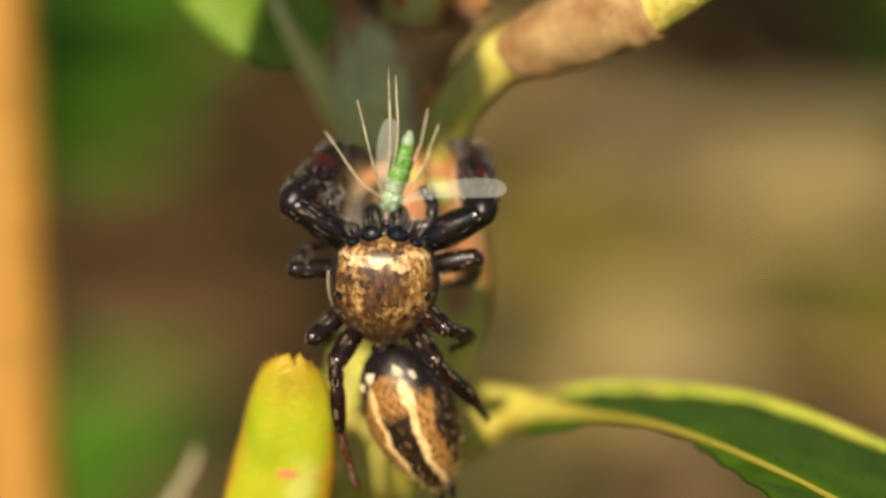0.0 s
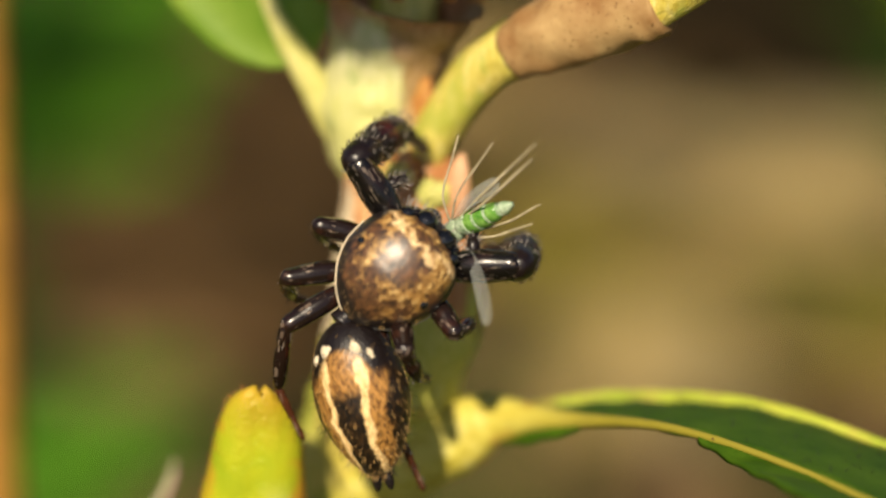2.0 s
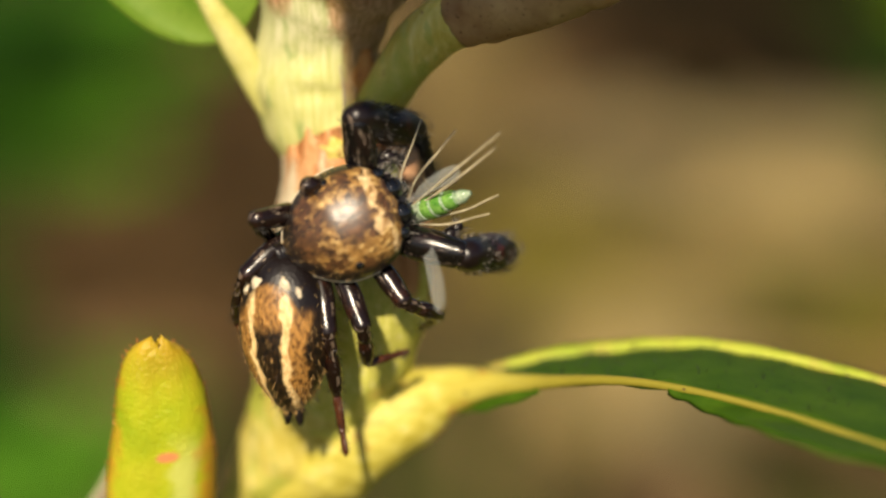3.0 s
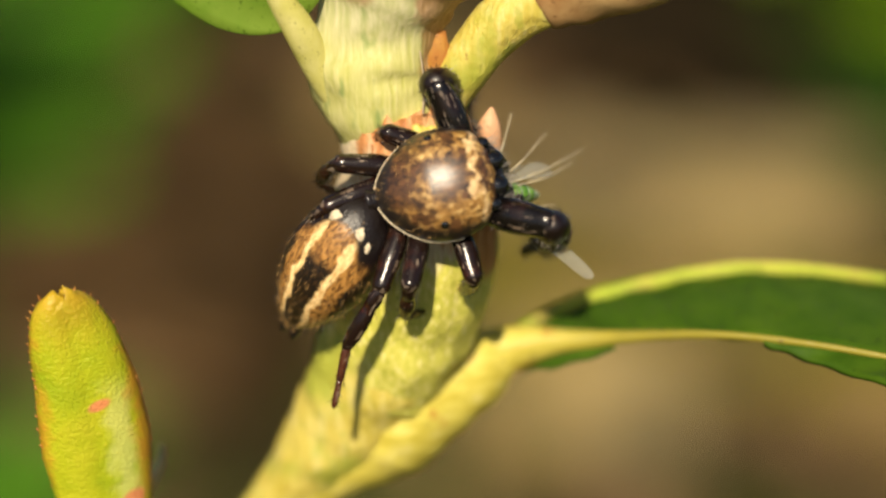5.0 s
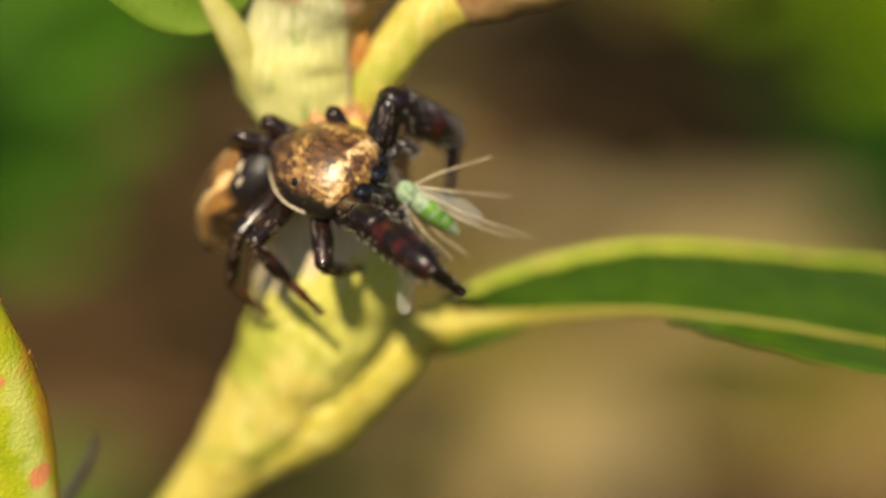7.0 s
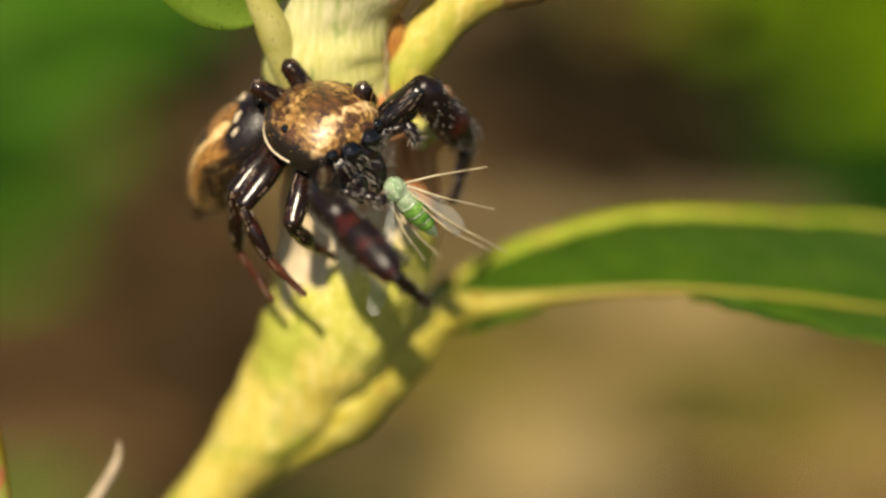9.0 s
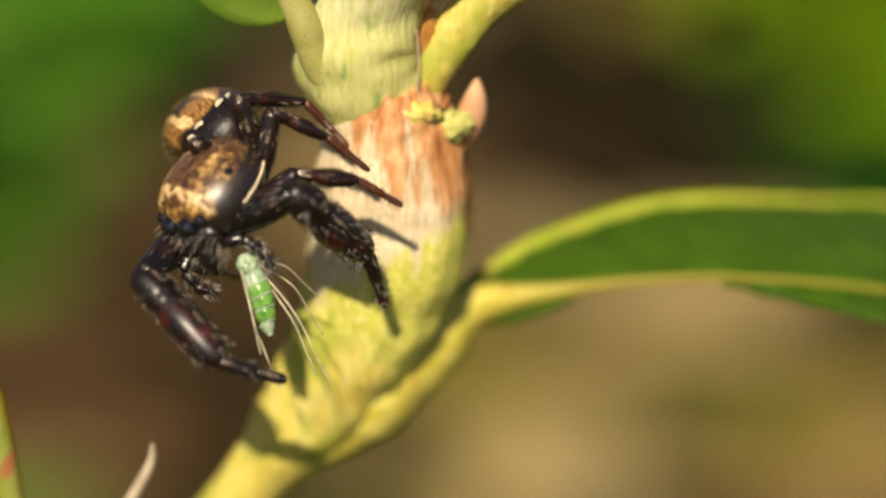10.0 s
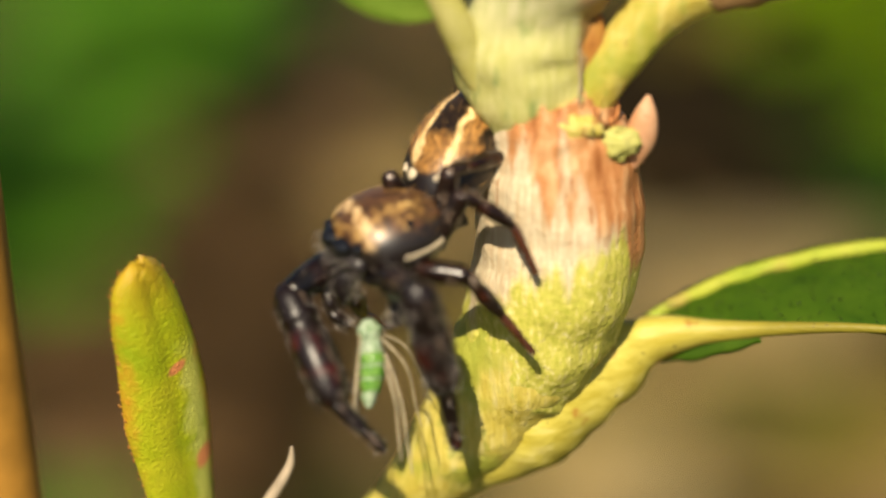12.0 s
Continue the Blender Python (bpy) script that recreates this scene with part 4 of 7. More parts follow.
def make_spider():
    rnd = random.Random(5)
    root = tagged(new("jumping_spider"), "black jumping spider with golden scales gripping the stem", "spider")
    bm = bmesh.new()
    ball(bm, (0, 0, 0), (1.3, 1.5, 0.95), carapace_shape, 48, 32)
    part("carapace", bm, M_CARA, root, "domed carapace with mottled golden scales")
    bm = bmesh.new()
    scatter_hairs(bm, (1.3, 1.5, 0.95), carapace_shape, (0, 0, 0), 650, 0.10, 0.005, rnd, lambda p: p.z > 0.25, (0, -0.8, 0), 0.25)
    tagged(part("carapace_hair", bm, M_GOLDSETA, root, "short golden hairs"), kind="stuff")
    # pale band along the lower edge
    bm = bmesh.new()
    pts = []
    for k in range(33):
        a = math.radians(168 + 204 * k / 32)
        p = Vector((math.cos(a) * 0.95, math.sin(a) * 0.95, -0.08))
        q = carapace_shape(p, Vector((p.x * 1.3, p.y * 1.5, p.z * 0.95)))
        pts.append((q.x * 1.04, q.y * 1.04, q.z, 0.033))
    tube(bm, pts, 60, 8, 1.4)
    part("pale_band", bm, M_WHITE, root, "thin cream band on the carapace edge")
    # underside and waist
    bm = bmesh.new()
    ball(bm, (0, 0.0, -0.55), (0.85, 1.2, 0.42), None, 24, 14)
    part("sternum", bm, M_BLACK, root)
    bm = bmesh.new()
    tube(bm, [(0, -1.0, -0.2, 0.42), (0, -1.4, -0.25, 0.3), (0, -1.75, -0.2, 0.32)], 10, 14)
    part("waist", bm, M_BLACK, root)
    # face
    bm = bmesh.new()
    ball(bm, (0, 1.12, -0.22), (0.92, 0.42, 0.42), None, 24, 14)
    part("face", bm, M_BLACK, root, "black face with grey hairs")
    for sx in (-1, 1):
        bm = bmesh.new()
        tube(bm, [(sx * 0.3, 1.2, -0.35, 0.27), (sx * 0.3, 1.42, -0.7, 0.28), (sx * 0.27, 1.5, -1.1, 0.2), (sx * 0.22, 1.5, -1.3, 0.08)], 14, 14, 0.85)
        part("chelicera", bm, M_BLACK, root, "black hairy jaw")
        for ex, ey, ez, er in ((0.30, 1.30, 0.14, 0.27), (0.72, 1.14, 0.22, 0.16), (0.86, 0.55, 0.52, 0.07), (0.98, -0.05, 0.52, 0.13)):
            bm = bmesh.new()
            ball(bm, (sx * ex, ey, ez), (er, er, er), None, 20, 14)
            part("eye", bm, M_EYE, root, "glossy black eye")
    bm = bmesh.new()
    for _ in range(110):
        x, z = rnd.uniform(-0.95, 0.95), rnd.uniform(-0.9, 0.15)
        y = 1.15 + 0.3 * (1 - x * x)
        r0 = Vector((x, y, z))
        spike(bm, r0, r0 + Vector((rnd.uniform(-0.1, 0.1) + x * 0.15, rnd.uniform(0.2, 0.45), rnd.uniform(-0.25, 0.05))), 0.007, (0, 0, 0.03))
    tagged(part("face_hair", bm, M_SETA, root, "long grey face hairs"), kind="stuff")
    # abdomen: from the waist backwards along -y
    bm = bmesh.new()

    def abdo(p, q):
        t = -p.y
        w = 1.0 - 0.34 * max(0, t) ** 1.6 + 0.05 * max(0, -t)
        return Vector((q.x * w, q.y, q.z * (1.0 - 0.25 * max(0, t) ** 2)))

    ball(bm, (0, -1.9, 0.05), (1.12, 1.92, 0.97), abdo, 48, 32)
    ab = part("abdomen", bm, M_ABDO, root, "tapering abdomen with cream and black lengthwise stripes")
    bm = bmesh.new()
    scatter_hairs(bm, (1.12, 1.92, 0.97), abdo, (0, -1.9, 0.05), 800, 0.15, 0.005, rnd, lambda p: p.z > -0.4, (0, -1.0, 0), 0.2)
    tagged(part("abdomen_hair", bm, M_GOLDSETA, ab, "fine golden hairs"), kind="stuff")
    bm = bmesh.new()
    scatter_hairs(bm, (1.12, 1.92, 0.97), abdo, (0, -1.9, 0.05), 260, 0.30, 0.006, rnd, lambda p: True, (0, -0.5, 0), 0.8)
    tagged(part("long_hair", bm, M_DARKSETA, ab, "longer dark bristles"), kind="stuff")
    for sx, sy, r in ((-0.34, -0.58, 0.16), (0.34, -0.58, 0.16), (-0.64, -0.76, 0.12), (0.64, -0.76, 0.12)):
        bm = bmesh.new()
        p = Vector((sx / 1.12, (sy + 1.9) / 1.92, 0))
        z = 0.05 + 0.97 * math.sqrt(max(0.02, 1 - p.x ** 2 - p.y ** 2))
        ball(bm, (sx, sy, z - 0.03), (r * 0.9, r * 1.3, 0.05), lambda p, q: q * (1 + 0.5 * noise.noise(p * 2.5 + Vector((sx * 9, sy * 5, 0)))), 14, 8)
        part("pale_spot", bm, M_WHITE, ab, "cream scale spot")
    for sx in (-0.12, 0.12):
        bm = bmesh.new()
        tube(bm, [(sx, -3.65, 0.0, 0.16), (sx * 1.3, -4.0, 0.02, 0.11), (sx * 1.4, -4.15, 0.04, 0.04)], 8, 10)
        part("spinneret", bm, M_BLACK, ab)
    legs = {}
    for side in "LR":
        for n in (1, 2, 3, 4):
            legs[f"{side}{n}"] = make_leg(f"{side}{n}", n, root, rnd)
        legs[side + "P"] = make_leg(side + "P", 5, root, rnd)
    return root, ab, legs


spider, abdomen, legs = make_spider()


# ---- the prey; its space: y from head to tail, z up, millimetres ----
def make_prey():
    rnd = random.Random(8)
    root = tagged(new("green_midge"), "small pale green midge held in the jaws", "insect")
    bm = bmesh.new()
    ball(bm, (0, 0.1, 0), (0.27, 0.30, 0.27), lambda p, q: q * (1 + 0.25 * noise.noise(p * 2.2)), 20, 14)
    part("thorax", bm, M_PREYPALE, root, "pale whitish-green thorax")
    for k in range(5):
        r0 = (0.25, 0.29, 0.29, 0.25, 0.18, 0.07)
        y0, z0 = 0.30 + 0.29 * k, -0.012 * k * k
        bm = bmesh.new()
        tube(bm, [(0, y0, z0, r0[k] * 0.94), (0, y0 + 0.06, z0, r0[k] * 1.03), (0, y0 + 0.2, z0 - 0.01, (r0[k] + r0[k + 1]) * 0.53), (0, y0 + 0.28, z0 - 0.02, r0[k + 1] * 0.98), (0, y0 + 0.31, z0 - 0.02, r0[k + 1] * 0.9)], 10, 18, 0.9, 0.06, k)
        part("abdomen_segment", bm, M_PREYPALE if k in (0, 4) else M_PREY, root)
        bm = bmesh.new()
        tube(bm, [(0, y0 + 0.255, z0 - 0.015, r0[k + 1] * 1.03), (0, y0 + 0.285, z0 - 0.015, r0[k + 1] * 1.06), (0, y0 + 0.315, z0 - 0.015, r0[k + 1] * 1.02)], 5, 18, 0.9, 0.1, k)
        part("pale_ring", bm, M_PREYPALE, root)
    for sx in (-1, 1):
        bm = bmesh.new()
        mid = [(sx * 0.2, 0.1, 0.12), (sx * 0.9, 0.6, 0.35), (sx * 1.8, 1.0, 0.8), (sx * 2.6, 1.25, 1.2)]
        if sx < 0:
            mid = [(-0.2, 0.1, 0.12), (-0.35, 0.7, 0.25), (-0.42, 1.4, 0.3), (-0.45, 2.0, 0.25)]
        w = lambda f: 0.02 + 0.22 * bump01(f, 1.1, 0.45)
        blade(bm, mid, w, w, lambda f: 0.1, lambda f: 0.1, (0.1, 1, 0.2) if sx > 0 else (1, 0, 0.4), 24, 4, 0.012)
        part("wing", bm, M_WING, root, "clear glassy wing")
    for k, (x, y, z, kx, ky, kz, tx, ty, tz) in enumerate((
            (-0.2, 0.1, 0.1, -0.8, 0.4, 0.4, -1.9, 1.3, 0.3), (-0.2, 0.15, 0.1, -0.6, 0.9, 0.5, -1.35, 2.2, 0.3), (-0.15, 0.2, 0.1, -0.35, 1.5, 0.4, -0.9, 3.3, 0.2), (-0.1, 0.25, 0.1, -0.2, 1.6, 0.35, -0.65, 3.0, 0.1),
            (0.2, 0.1, -0.1, 0.5, 1.0, -0.1, 0.6, 2.1, -0.3), (0.15, 0.2, -0.1, 0.3, 1.4, -0.3, 0.25, 2.4, -0.4))):
        bm = bmesh.new()
        tube(bm, [(x, y, z, 0.03), (kx, ky, kz, 0.026), (kx + (tx - kx) * 0.6, ky + (ty - ky) * 0.6, kz + (tz - kz) * 0.6, 0.022), (tx, ty, tz, 0.014)], 16, 6)
        part("leg", bm, M_PREYLEG, root, "thin straw-coloured leg")
    return root


prey = make_prey()


def motions():
    walk(plant, [
        (0, pose(-0.003371, 0.002383, 0.193960, -14.14, -7.97, -26.98)),
        (0.5, pose(-0.003461, 0.001617, 0.194218, -15.28, -7.64, -26.21)),
        (1, pose(-0.003533, 0.000884, 0.194493, -16.42, -7.27, -25.44)),
        (1.5, pose(-0.003377, -0.000232, 0.195008, -16.56, -7.75, -25.14)),
        (2, pose(-0.003441, 0.000770, 0.194741, -17.15, -8.16, -25.19)),
        (2.5, pose(-0.004025, 0.000307, 0.195043, -15.01, -7.71, -21.48)),
        (3, pose(-0.004512, -0.000773, 0.196190, -13.91, -7.03, -19.33)),
        (3.5, pose(-0.004334, -0.000944, 0.196577, -13.07, -6.07, -16.57)),
        (5.5, pose(-0.001412, -0.001795, 0.197849, -3.67, -1.11, 0.02)),
        (6.5, pose(-0.002943, 0.000794, 0.197921, -3.31, -1.07, 1.09)),
        (7, pose(-0.003248, 0.001814, 0.197971, -4.60, -0.29, 3.97)),
        (9, pose(-0.001821, 0.000796, 0.199291, -1.05, 1.39, 15.09)),
        (9.5, pose(-0.001325, -0.000039, 0.199948, 0.11, 0.51, 16.05)),
        (10, pose(-0.001015, 0.000109, 0.199815, -0.33, 0.62, 16.57)),
        (10.5, pose(-0.000700, -0.000406, 0.200038, -0.75, 0.27, 15.16)),
        (11, pose(-0.000822, -0.000412, 0.199879, -0.16, 0.34, 12.19)),
        (11.5, pose(0.000444, -0.001748, 0.200289, -1.72, 0.18, 6.52)),
        (12, pose(0.001405, -0.003011, 0.200819, -0.59, -0.36, 2.30))])
    walk(side_leaf, [
        (0, leaf_turn(-8, 8, 0)),
        (1, leaf_turn(-8, 8, 0)),
        (2.5, leaf_turn(-8, 5, 0)),
        (3.5, leaf_turn(-6, 2, 0)),
        (6.5, leaf_turn(-3, 0.5, 0)),
        (9.5, leaf_turn(0, 0.5, 0)),
        (12, leaf_turn(0, 0.5, 0))])
    walk(young_leaf, [
        (0, sway(-0.006272, -0.004829, 0.188123, 0, 13, 0)),
        (0.5, sway(-0.006961, -0.004908, 0.188018, 0, 13, 0)),
        (1, sway(-0.007048, -0.005061, 0.187692, 0, 12, 0)),
        (1.5, sway(-0.007071, -0.005147, 0.187501, 0, 12, 2)),
        (2, sway(-0.006983, -0.005097, 0.187583, 0, 12, 4)),
        (2.5, sway(-0.007820, -0.005294, 0.187941, 0, 9, 6)),
        (3, sway(-0.008792, -0.005314, 0.189103, 0, 7, 10)),
        (3.5, sway(-0.009094, -0.005615, 0.189575, 1, 4, 14)),
        (5.5, sway(-0.009442, -0.005501, 0.191890, 2.5, -5, 28)),
        (6, sway(-0.010281, -0.005406, 0.192532, 3, -7, 28)),
        (6.5, sway(-0.010526, -0.005185, 0.192942, 4, -7, 28)),
        (7, sway(-0.011080, -0.005111, 0.193054, 5, -7, 30)),
        (9, sway(-0.011488, -0.004846, 0.193336, 8, -6, 44)),
        (9.5, sway(-0.011406, -0.004751, 0.193473, 9, -6, 47)),
        (10.5, sway(-0.010959, -0.004649, 0.193809, 12, -5, 52)),
        (11, sway(-0.010906, -0.004699, 0.193882, 13, -5, 54)),
        (11.5, sway(-0.009109, -0.004701, 0.193992, 13, -5, 55)),
        (12, sway(-0.007757, -0.004641, 0.194197, 8, -1, 54))])
    walk(dry_stalk, [
        (0, pose(-0.003778, 0.009556, 0.191008, -14.14, -7.97, -26.98)),
        (0.5, pose(-0.004380, 0.008697, 0.191298, -15.28, -7.64, -26.21)),
        (1, pose(-0.004160, 0.007875, 0.191605, -16.42, -7.27, -25.44)),
        (1.5, pose(-0.003985, 0.006624, 0.192183, -16.56, -7.75, -25.14)),
        (2, pose(-0.004057, 0.007746, 0.191884, -17.15, -8.16, -25.19)),
        (2.5, pose(-0.004728, 0.007644, 0.192053, -15.01, -7.71, -21.48)),
        (3, pose(-0.005298, 0.006840, 0.193183, -13.91, -7.03, -19.33)),
        (3.5, pose(-0.005116, 0.007065, 0.193459, -13.07, -6.07, -16.57)),
        (5.5, pose(-0.001750, 0.007037, 0.194561, -3.67, -1.11, 0.02)),
        (6.5, pose(-0.003501, 0.010041, 0.194644, -3.31, -1.07, 1.09)),
        (7, pose(-0.003843, 0.011224, 0.194702, -4.60, -0.29, 3.97)),
        (9, pose(-0.002137, 0.010043, 0.196234, -1.05, 1.39, 15.09)),
        (9.5, pose(-0.001549, 0.009075, 0.196996, 0.11, 0.51, 16.05)),
        (10, pose(-0.001177, 0.009247, 0.196842, -0.33, 0.62, 16.57)),
        (10.5, pose(0.000203, 0.004505, 0.198779, -0.75, 0.27, 15.16)),
        (11, pose(0.000815, 0.001330, 0.199859, -0.16, 0.34, 12.19)),
        (11.5, pose(0.002443, -0.001861, 0.200946, -1.72, 0.18, 6.52)),
        (12, pose(0.003210, -0.003014, 0.201386, -0.59, -0.36, 2.30))])
    walk(spider, [
        (0, pose(-0.003968, -0.004088, 0.192730, 84.88, 1.14, 2.70)),
        (0.5, pose(-0.004247, -0.004673, 0.193436, 76.65, 3.93, 1.86)),
        (1, pose(-0.004174, -0.005438, 0.193666, 69.61, 6.57, 0.51)),
        (1.5, pose(-0.003868, -0.005354, 0.193842, 63.62, 18.63, -6.20)),
        (2, pose(-0.003627, -0.005332, 0.193864, 56.39, 40.61, -20.62)),
        (2.5, pose(-0.003677, -0.005161, 0.194237, 42.52, 51.90, -39.20)),
        (3, pose(-0.004516, -0.004876, 0.194914, 39.23, 53.94, -43.49)),
        (3.5, pose(-0.004356, -0.004674, 0.195311, 35.15, 54.12, -48.71)),
        (5.5, pose(-0.000866, -0.003963, 0.196660, 11.68, 53.48, -77.56)),
        (6, pose(-0.001909, -0.003599, 0.197187, 7.11, 49.83, -86.65)),
        (6.5, pose(-0.002559, -0.002440, 0.196910, -1.90, 43.49, -105.12)),
        (7, pose(-0.003490, -0.001514, 0.196925, -10.22, 27.08, -128.68)),
        (9, pose(-0.002923, -0.002123, 0.198837, -12.03, 16.22, -136.35)),
        (9.5, pose(-0.002732, -0.002915, 0.199268, -12.65, 15.43, -138.40)),
        (9.6, pose(-0.004039, -0.002094, 0.198337, -27.10, 17.71, -163.48)),
        (9.7, pose(-0.005388, -0.002601, 0.197770, -38.30, 19.63, 140.56)),
        (10, pose(-0.005245, -0.003362, 0.197919, -35.55, 12.81, 133.10)),
        (10.5, pose(-0.004981, -0.003533, 0.197802, -30.37, 5.44, 128.84)),
        (11, pose(-0.005056, -0.003620, 0.197666, -26.32, 2.19, 129.34)),
        (11.5, pose(-0.004042, -0.003906, 0.197011, -17.39, -4.64, 123.27)),
        (12, pose(-0.002615, -0.004935, 0.197686, -9.50, -2.13, 118.76))])
    walk(abdomen, [
        (0, pose(0.000000, -0.001600, -0.000200, -6.47, -16, 25.21)),
        (0.5, pose(0.000000, -0.001600, -0.000200, 0.59, -16, 21.72)),
        (1, pose(0.000000, -0.001600, -0.000200, 7.00, -16, 19.84)),
        (1.5, pose(0.000000, -0.001600, -0.000200, 5.81, -18, 35.37)),
        (2, pose(0.000000, -0.001600, -0.000200, 11.75, -20, 54.80)),
        (2.5, pose(0.000000, -0.001600, -0.000200, 16.91, -22, 59.27)),
        (3, pose(0.000000, -0.001600, -0.000200, 19.77, -22, 61.16)),
        (3.5, pose(0.000000, -0.001600, -0.000200, 24.34, -20, 62.48)),
        (5.5, pose(0.000000, -0.001600, -0.000200, 32.76, -0.00, 33.54)),
        (6, pose(0.000000, -0.001600, -0.000200, 36.70, 0.00, 33.07)),
        (6.5, pose(0.000000, -0.001600, -0.000200, 40.65, 0.00, 37.13)),
        (7, pose(0.000000, -0.001600, -0.000200, 54.68, 0.00, 32.98)),
        (9, pose(0.000000, -0.001600, -0.000200, 56.60, -0.00, 38.40)),
        (9.5, pose(0.000000, -0.001600, -0.000200, 56.67, -0.00, 36.96)),
        (9.6, pose(0.000000, -0.001475, 0.000075, 35.85, -0.00, 5.09)),
        (9.7, pose(0.000000, -0.001350, 0.000350, 15.55, 0.00, 71.69)),
        (10, pose(0.000000, -0.001331, 0.000388, 16.41, -0.00, 79.30)),
        (10.5, pose(0.000000, -0.001300, 0.000450, 20.73, 0.00, 75.42)),
        (11, pose(0.000000, -0.001167, 0.000350, 19.21, -0.00, 62.29)),
        (11.5, pose(0.000000, -0.001033, 0.000250, -8.19, -0.00, 33.03)),
        (12, pose(0.000000, -0.000900, 0.000150, -21.86, 0.00, 32.06))])
    walk(prey, [
        (0, pose(-0.003887, -0.003104, 0.194368, 71.88, 12.87, -6.87)),
        (0.5, pose(-0.003913, -0.003676, 0.194515, 71.35, 22.82, -15.19)),
        (1, pose(-0.003675, -0.004270, 0.194637, 72.00, 31.75, -24.18)),
        (1.5, pose(-0.003096, -0.004126, 0.194622, 75.08, 43.76, -41.72)),
        (2, pose(-0.002350, -0.004207, 0.194372, 66.39, 50.60, -60.07)),
        (2.5, pose(-0.002260, -0.004237, 0.194300, 56.37, 53.67, -79.94)),
        (3, pose(-0.003144, -0.004063, 0.194761, 58.32, 51.72, -64.88)),
        (3.5, pose(-0.002849, -0.003890, 0.195104, 47.28, 53.20, -74.20)),
        (4.5, pose(-0.001293, -0.003687, 0.195528, 6.87, 50.98, -68.49)),
        (5.5, pose(0.000262, -0.003485, 0.195952, -32.92, 51.55, -61.92)),
        (6, pose(-0.000581, -0.003206, 0.196550, -46.45, 55.07, -90.91)),
        (6.5, pose(-0.001179, -0.002243, 0.196456, -57.49, 51.58, -118.99)),
        (7, pose(-0.001651, -0.001787, 0.196511, -64.71, 44.05, -137.95)),
        (9, pose(-0.001253, -0.002933, 0.197677, -80.04, 38.09, -148.37)),
        (9.5, pose(-0.001204, -0.003758, 0.198101, -80.74, 28.76, -158.61)),
        (9.6, pose(-0.002869, -0.002927, 0.197056, -53.94, 10.90, -133.30)),
        (9.7, pose(-0.004452, -0.003443, 0.196419, -57.65, -13.22, -115.22)),
        (10, pose(-0.004521, -0.004154, 0.196431, -57.19, -13.05, -114.97)),
        (10.5, pose(-0.004674, -0.004328, 0.196110, -62.46, -15.09, -117.04)),
        (11, pose(-0.004935, -0.004473, 0.195887, -60.46, -14.20, -115.84)),
        (11.5, pose(-0.004445, -0.004880, 0.194862, -59.94, -27.89, -123.93)),
        (12, pose(-0.003087, -0.005922, 0.195746, -66.78, -25.60, -121.85))])
    walk(legs["L1"][0], [
        (0, pose(-0.000620, 0.000750, -0.000450, -85.31, -55.16, 51.40)),
        (0.5, pose(-0.000620, 0.000750, -0.000450, -71.19, -53.91, 41.06)),
        (1, pose(-0.000620, 0.000750, -0.000450, -71.90, -53.26, 37.75)),
        (1.5, pose(-0.000620, 0.000750, -0.000450, -65.69, -53.81, 40.14)),
        (2, pose(-0.000620, 0.000750, -0.000450, -62.76, -57.91, 55.20)),
        (2.5, pose(-0.000620, 0.000750, -0.000450, -56.41, -58.89, 58.38)),
        (3, pose(-0.000620, 0.000750, -0.000450, -37.27, -41.94, 30.68)),
        (3.5, pose(-0.000620, 0.000750, -0.000450, -49.73, -55.75, 50.34)),
        (5.5, pose(-0.000620, 0.000750, -0.000450, -35.15, -57.67, 53.54)),
        (6, pose(-0.000620, 0.000750, -0.000450, -22.16, -35.66, 36.25)),
        (6.5, pose(-0.000620, 0.000750, -0.000450, -24.23, -46.98, 42.70)),
        (7, pose(-0.000620, 0.000750, -0.000450, -22.58, -37.06, 36.93)),
        (9, pose(-0.000620, 0.000750, -0.000450, -43.61, -32.91, 33.62)),
        (9.5, pose(-0.000620, 0.000750, -0.000450, -44.42, -33.50, 34.31)),
        (9.6, pose(-0.000620, 0.000750, -0.000450, -44.27, -48.79, 53.90)),
        (9.7, pose(-0.000620, 0.000750, -0.000450, -84.20, -63.16, 103.62)),
        (10, pose(-0.000620, 0.000750, -0.000450, -94.22, -63.33, 130.01)),
        (10.5, pose(-0.000620, 0.000750, -0.000450, -59.48, -58.51, 89.41)),
        (11, pose(-0.000620, 0.000750, -0.000450, -55.14, -54.07, 76.99)),
        (11.5, pose(-0.000620, 0.000750, -0.000450, -72.19, -46.52, 53.45)),
        (12, pose(-0.000620, 0.000750, -0.000450, -79.79, -51.85, 85.27))])
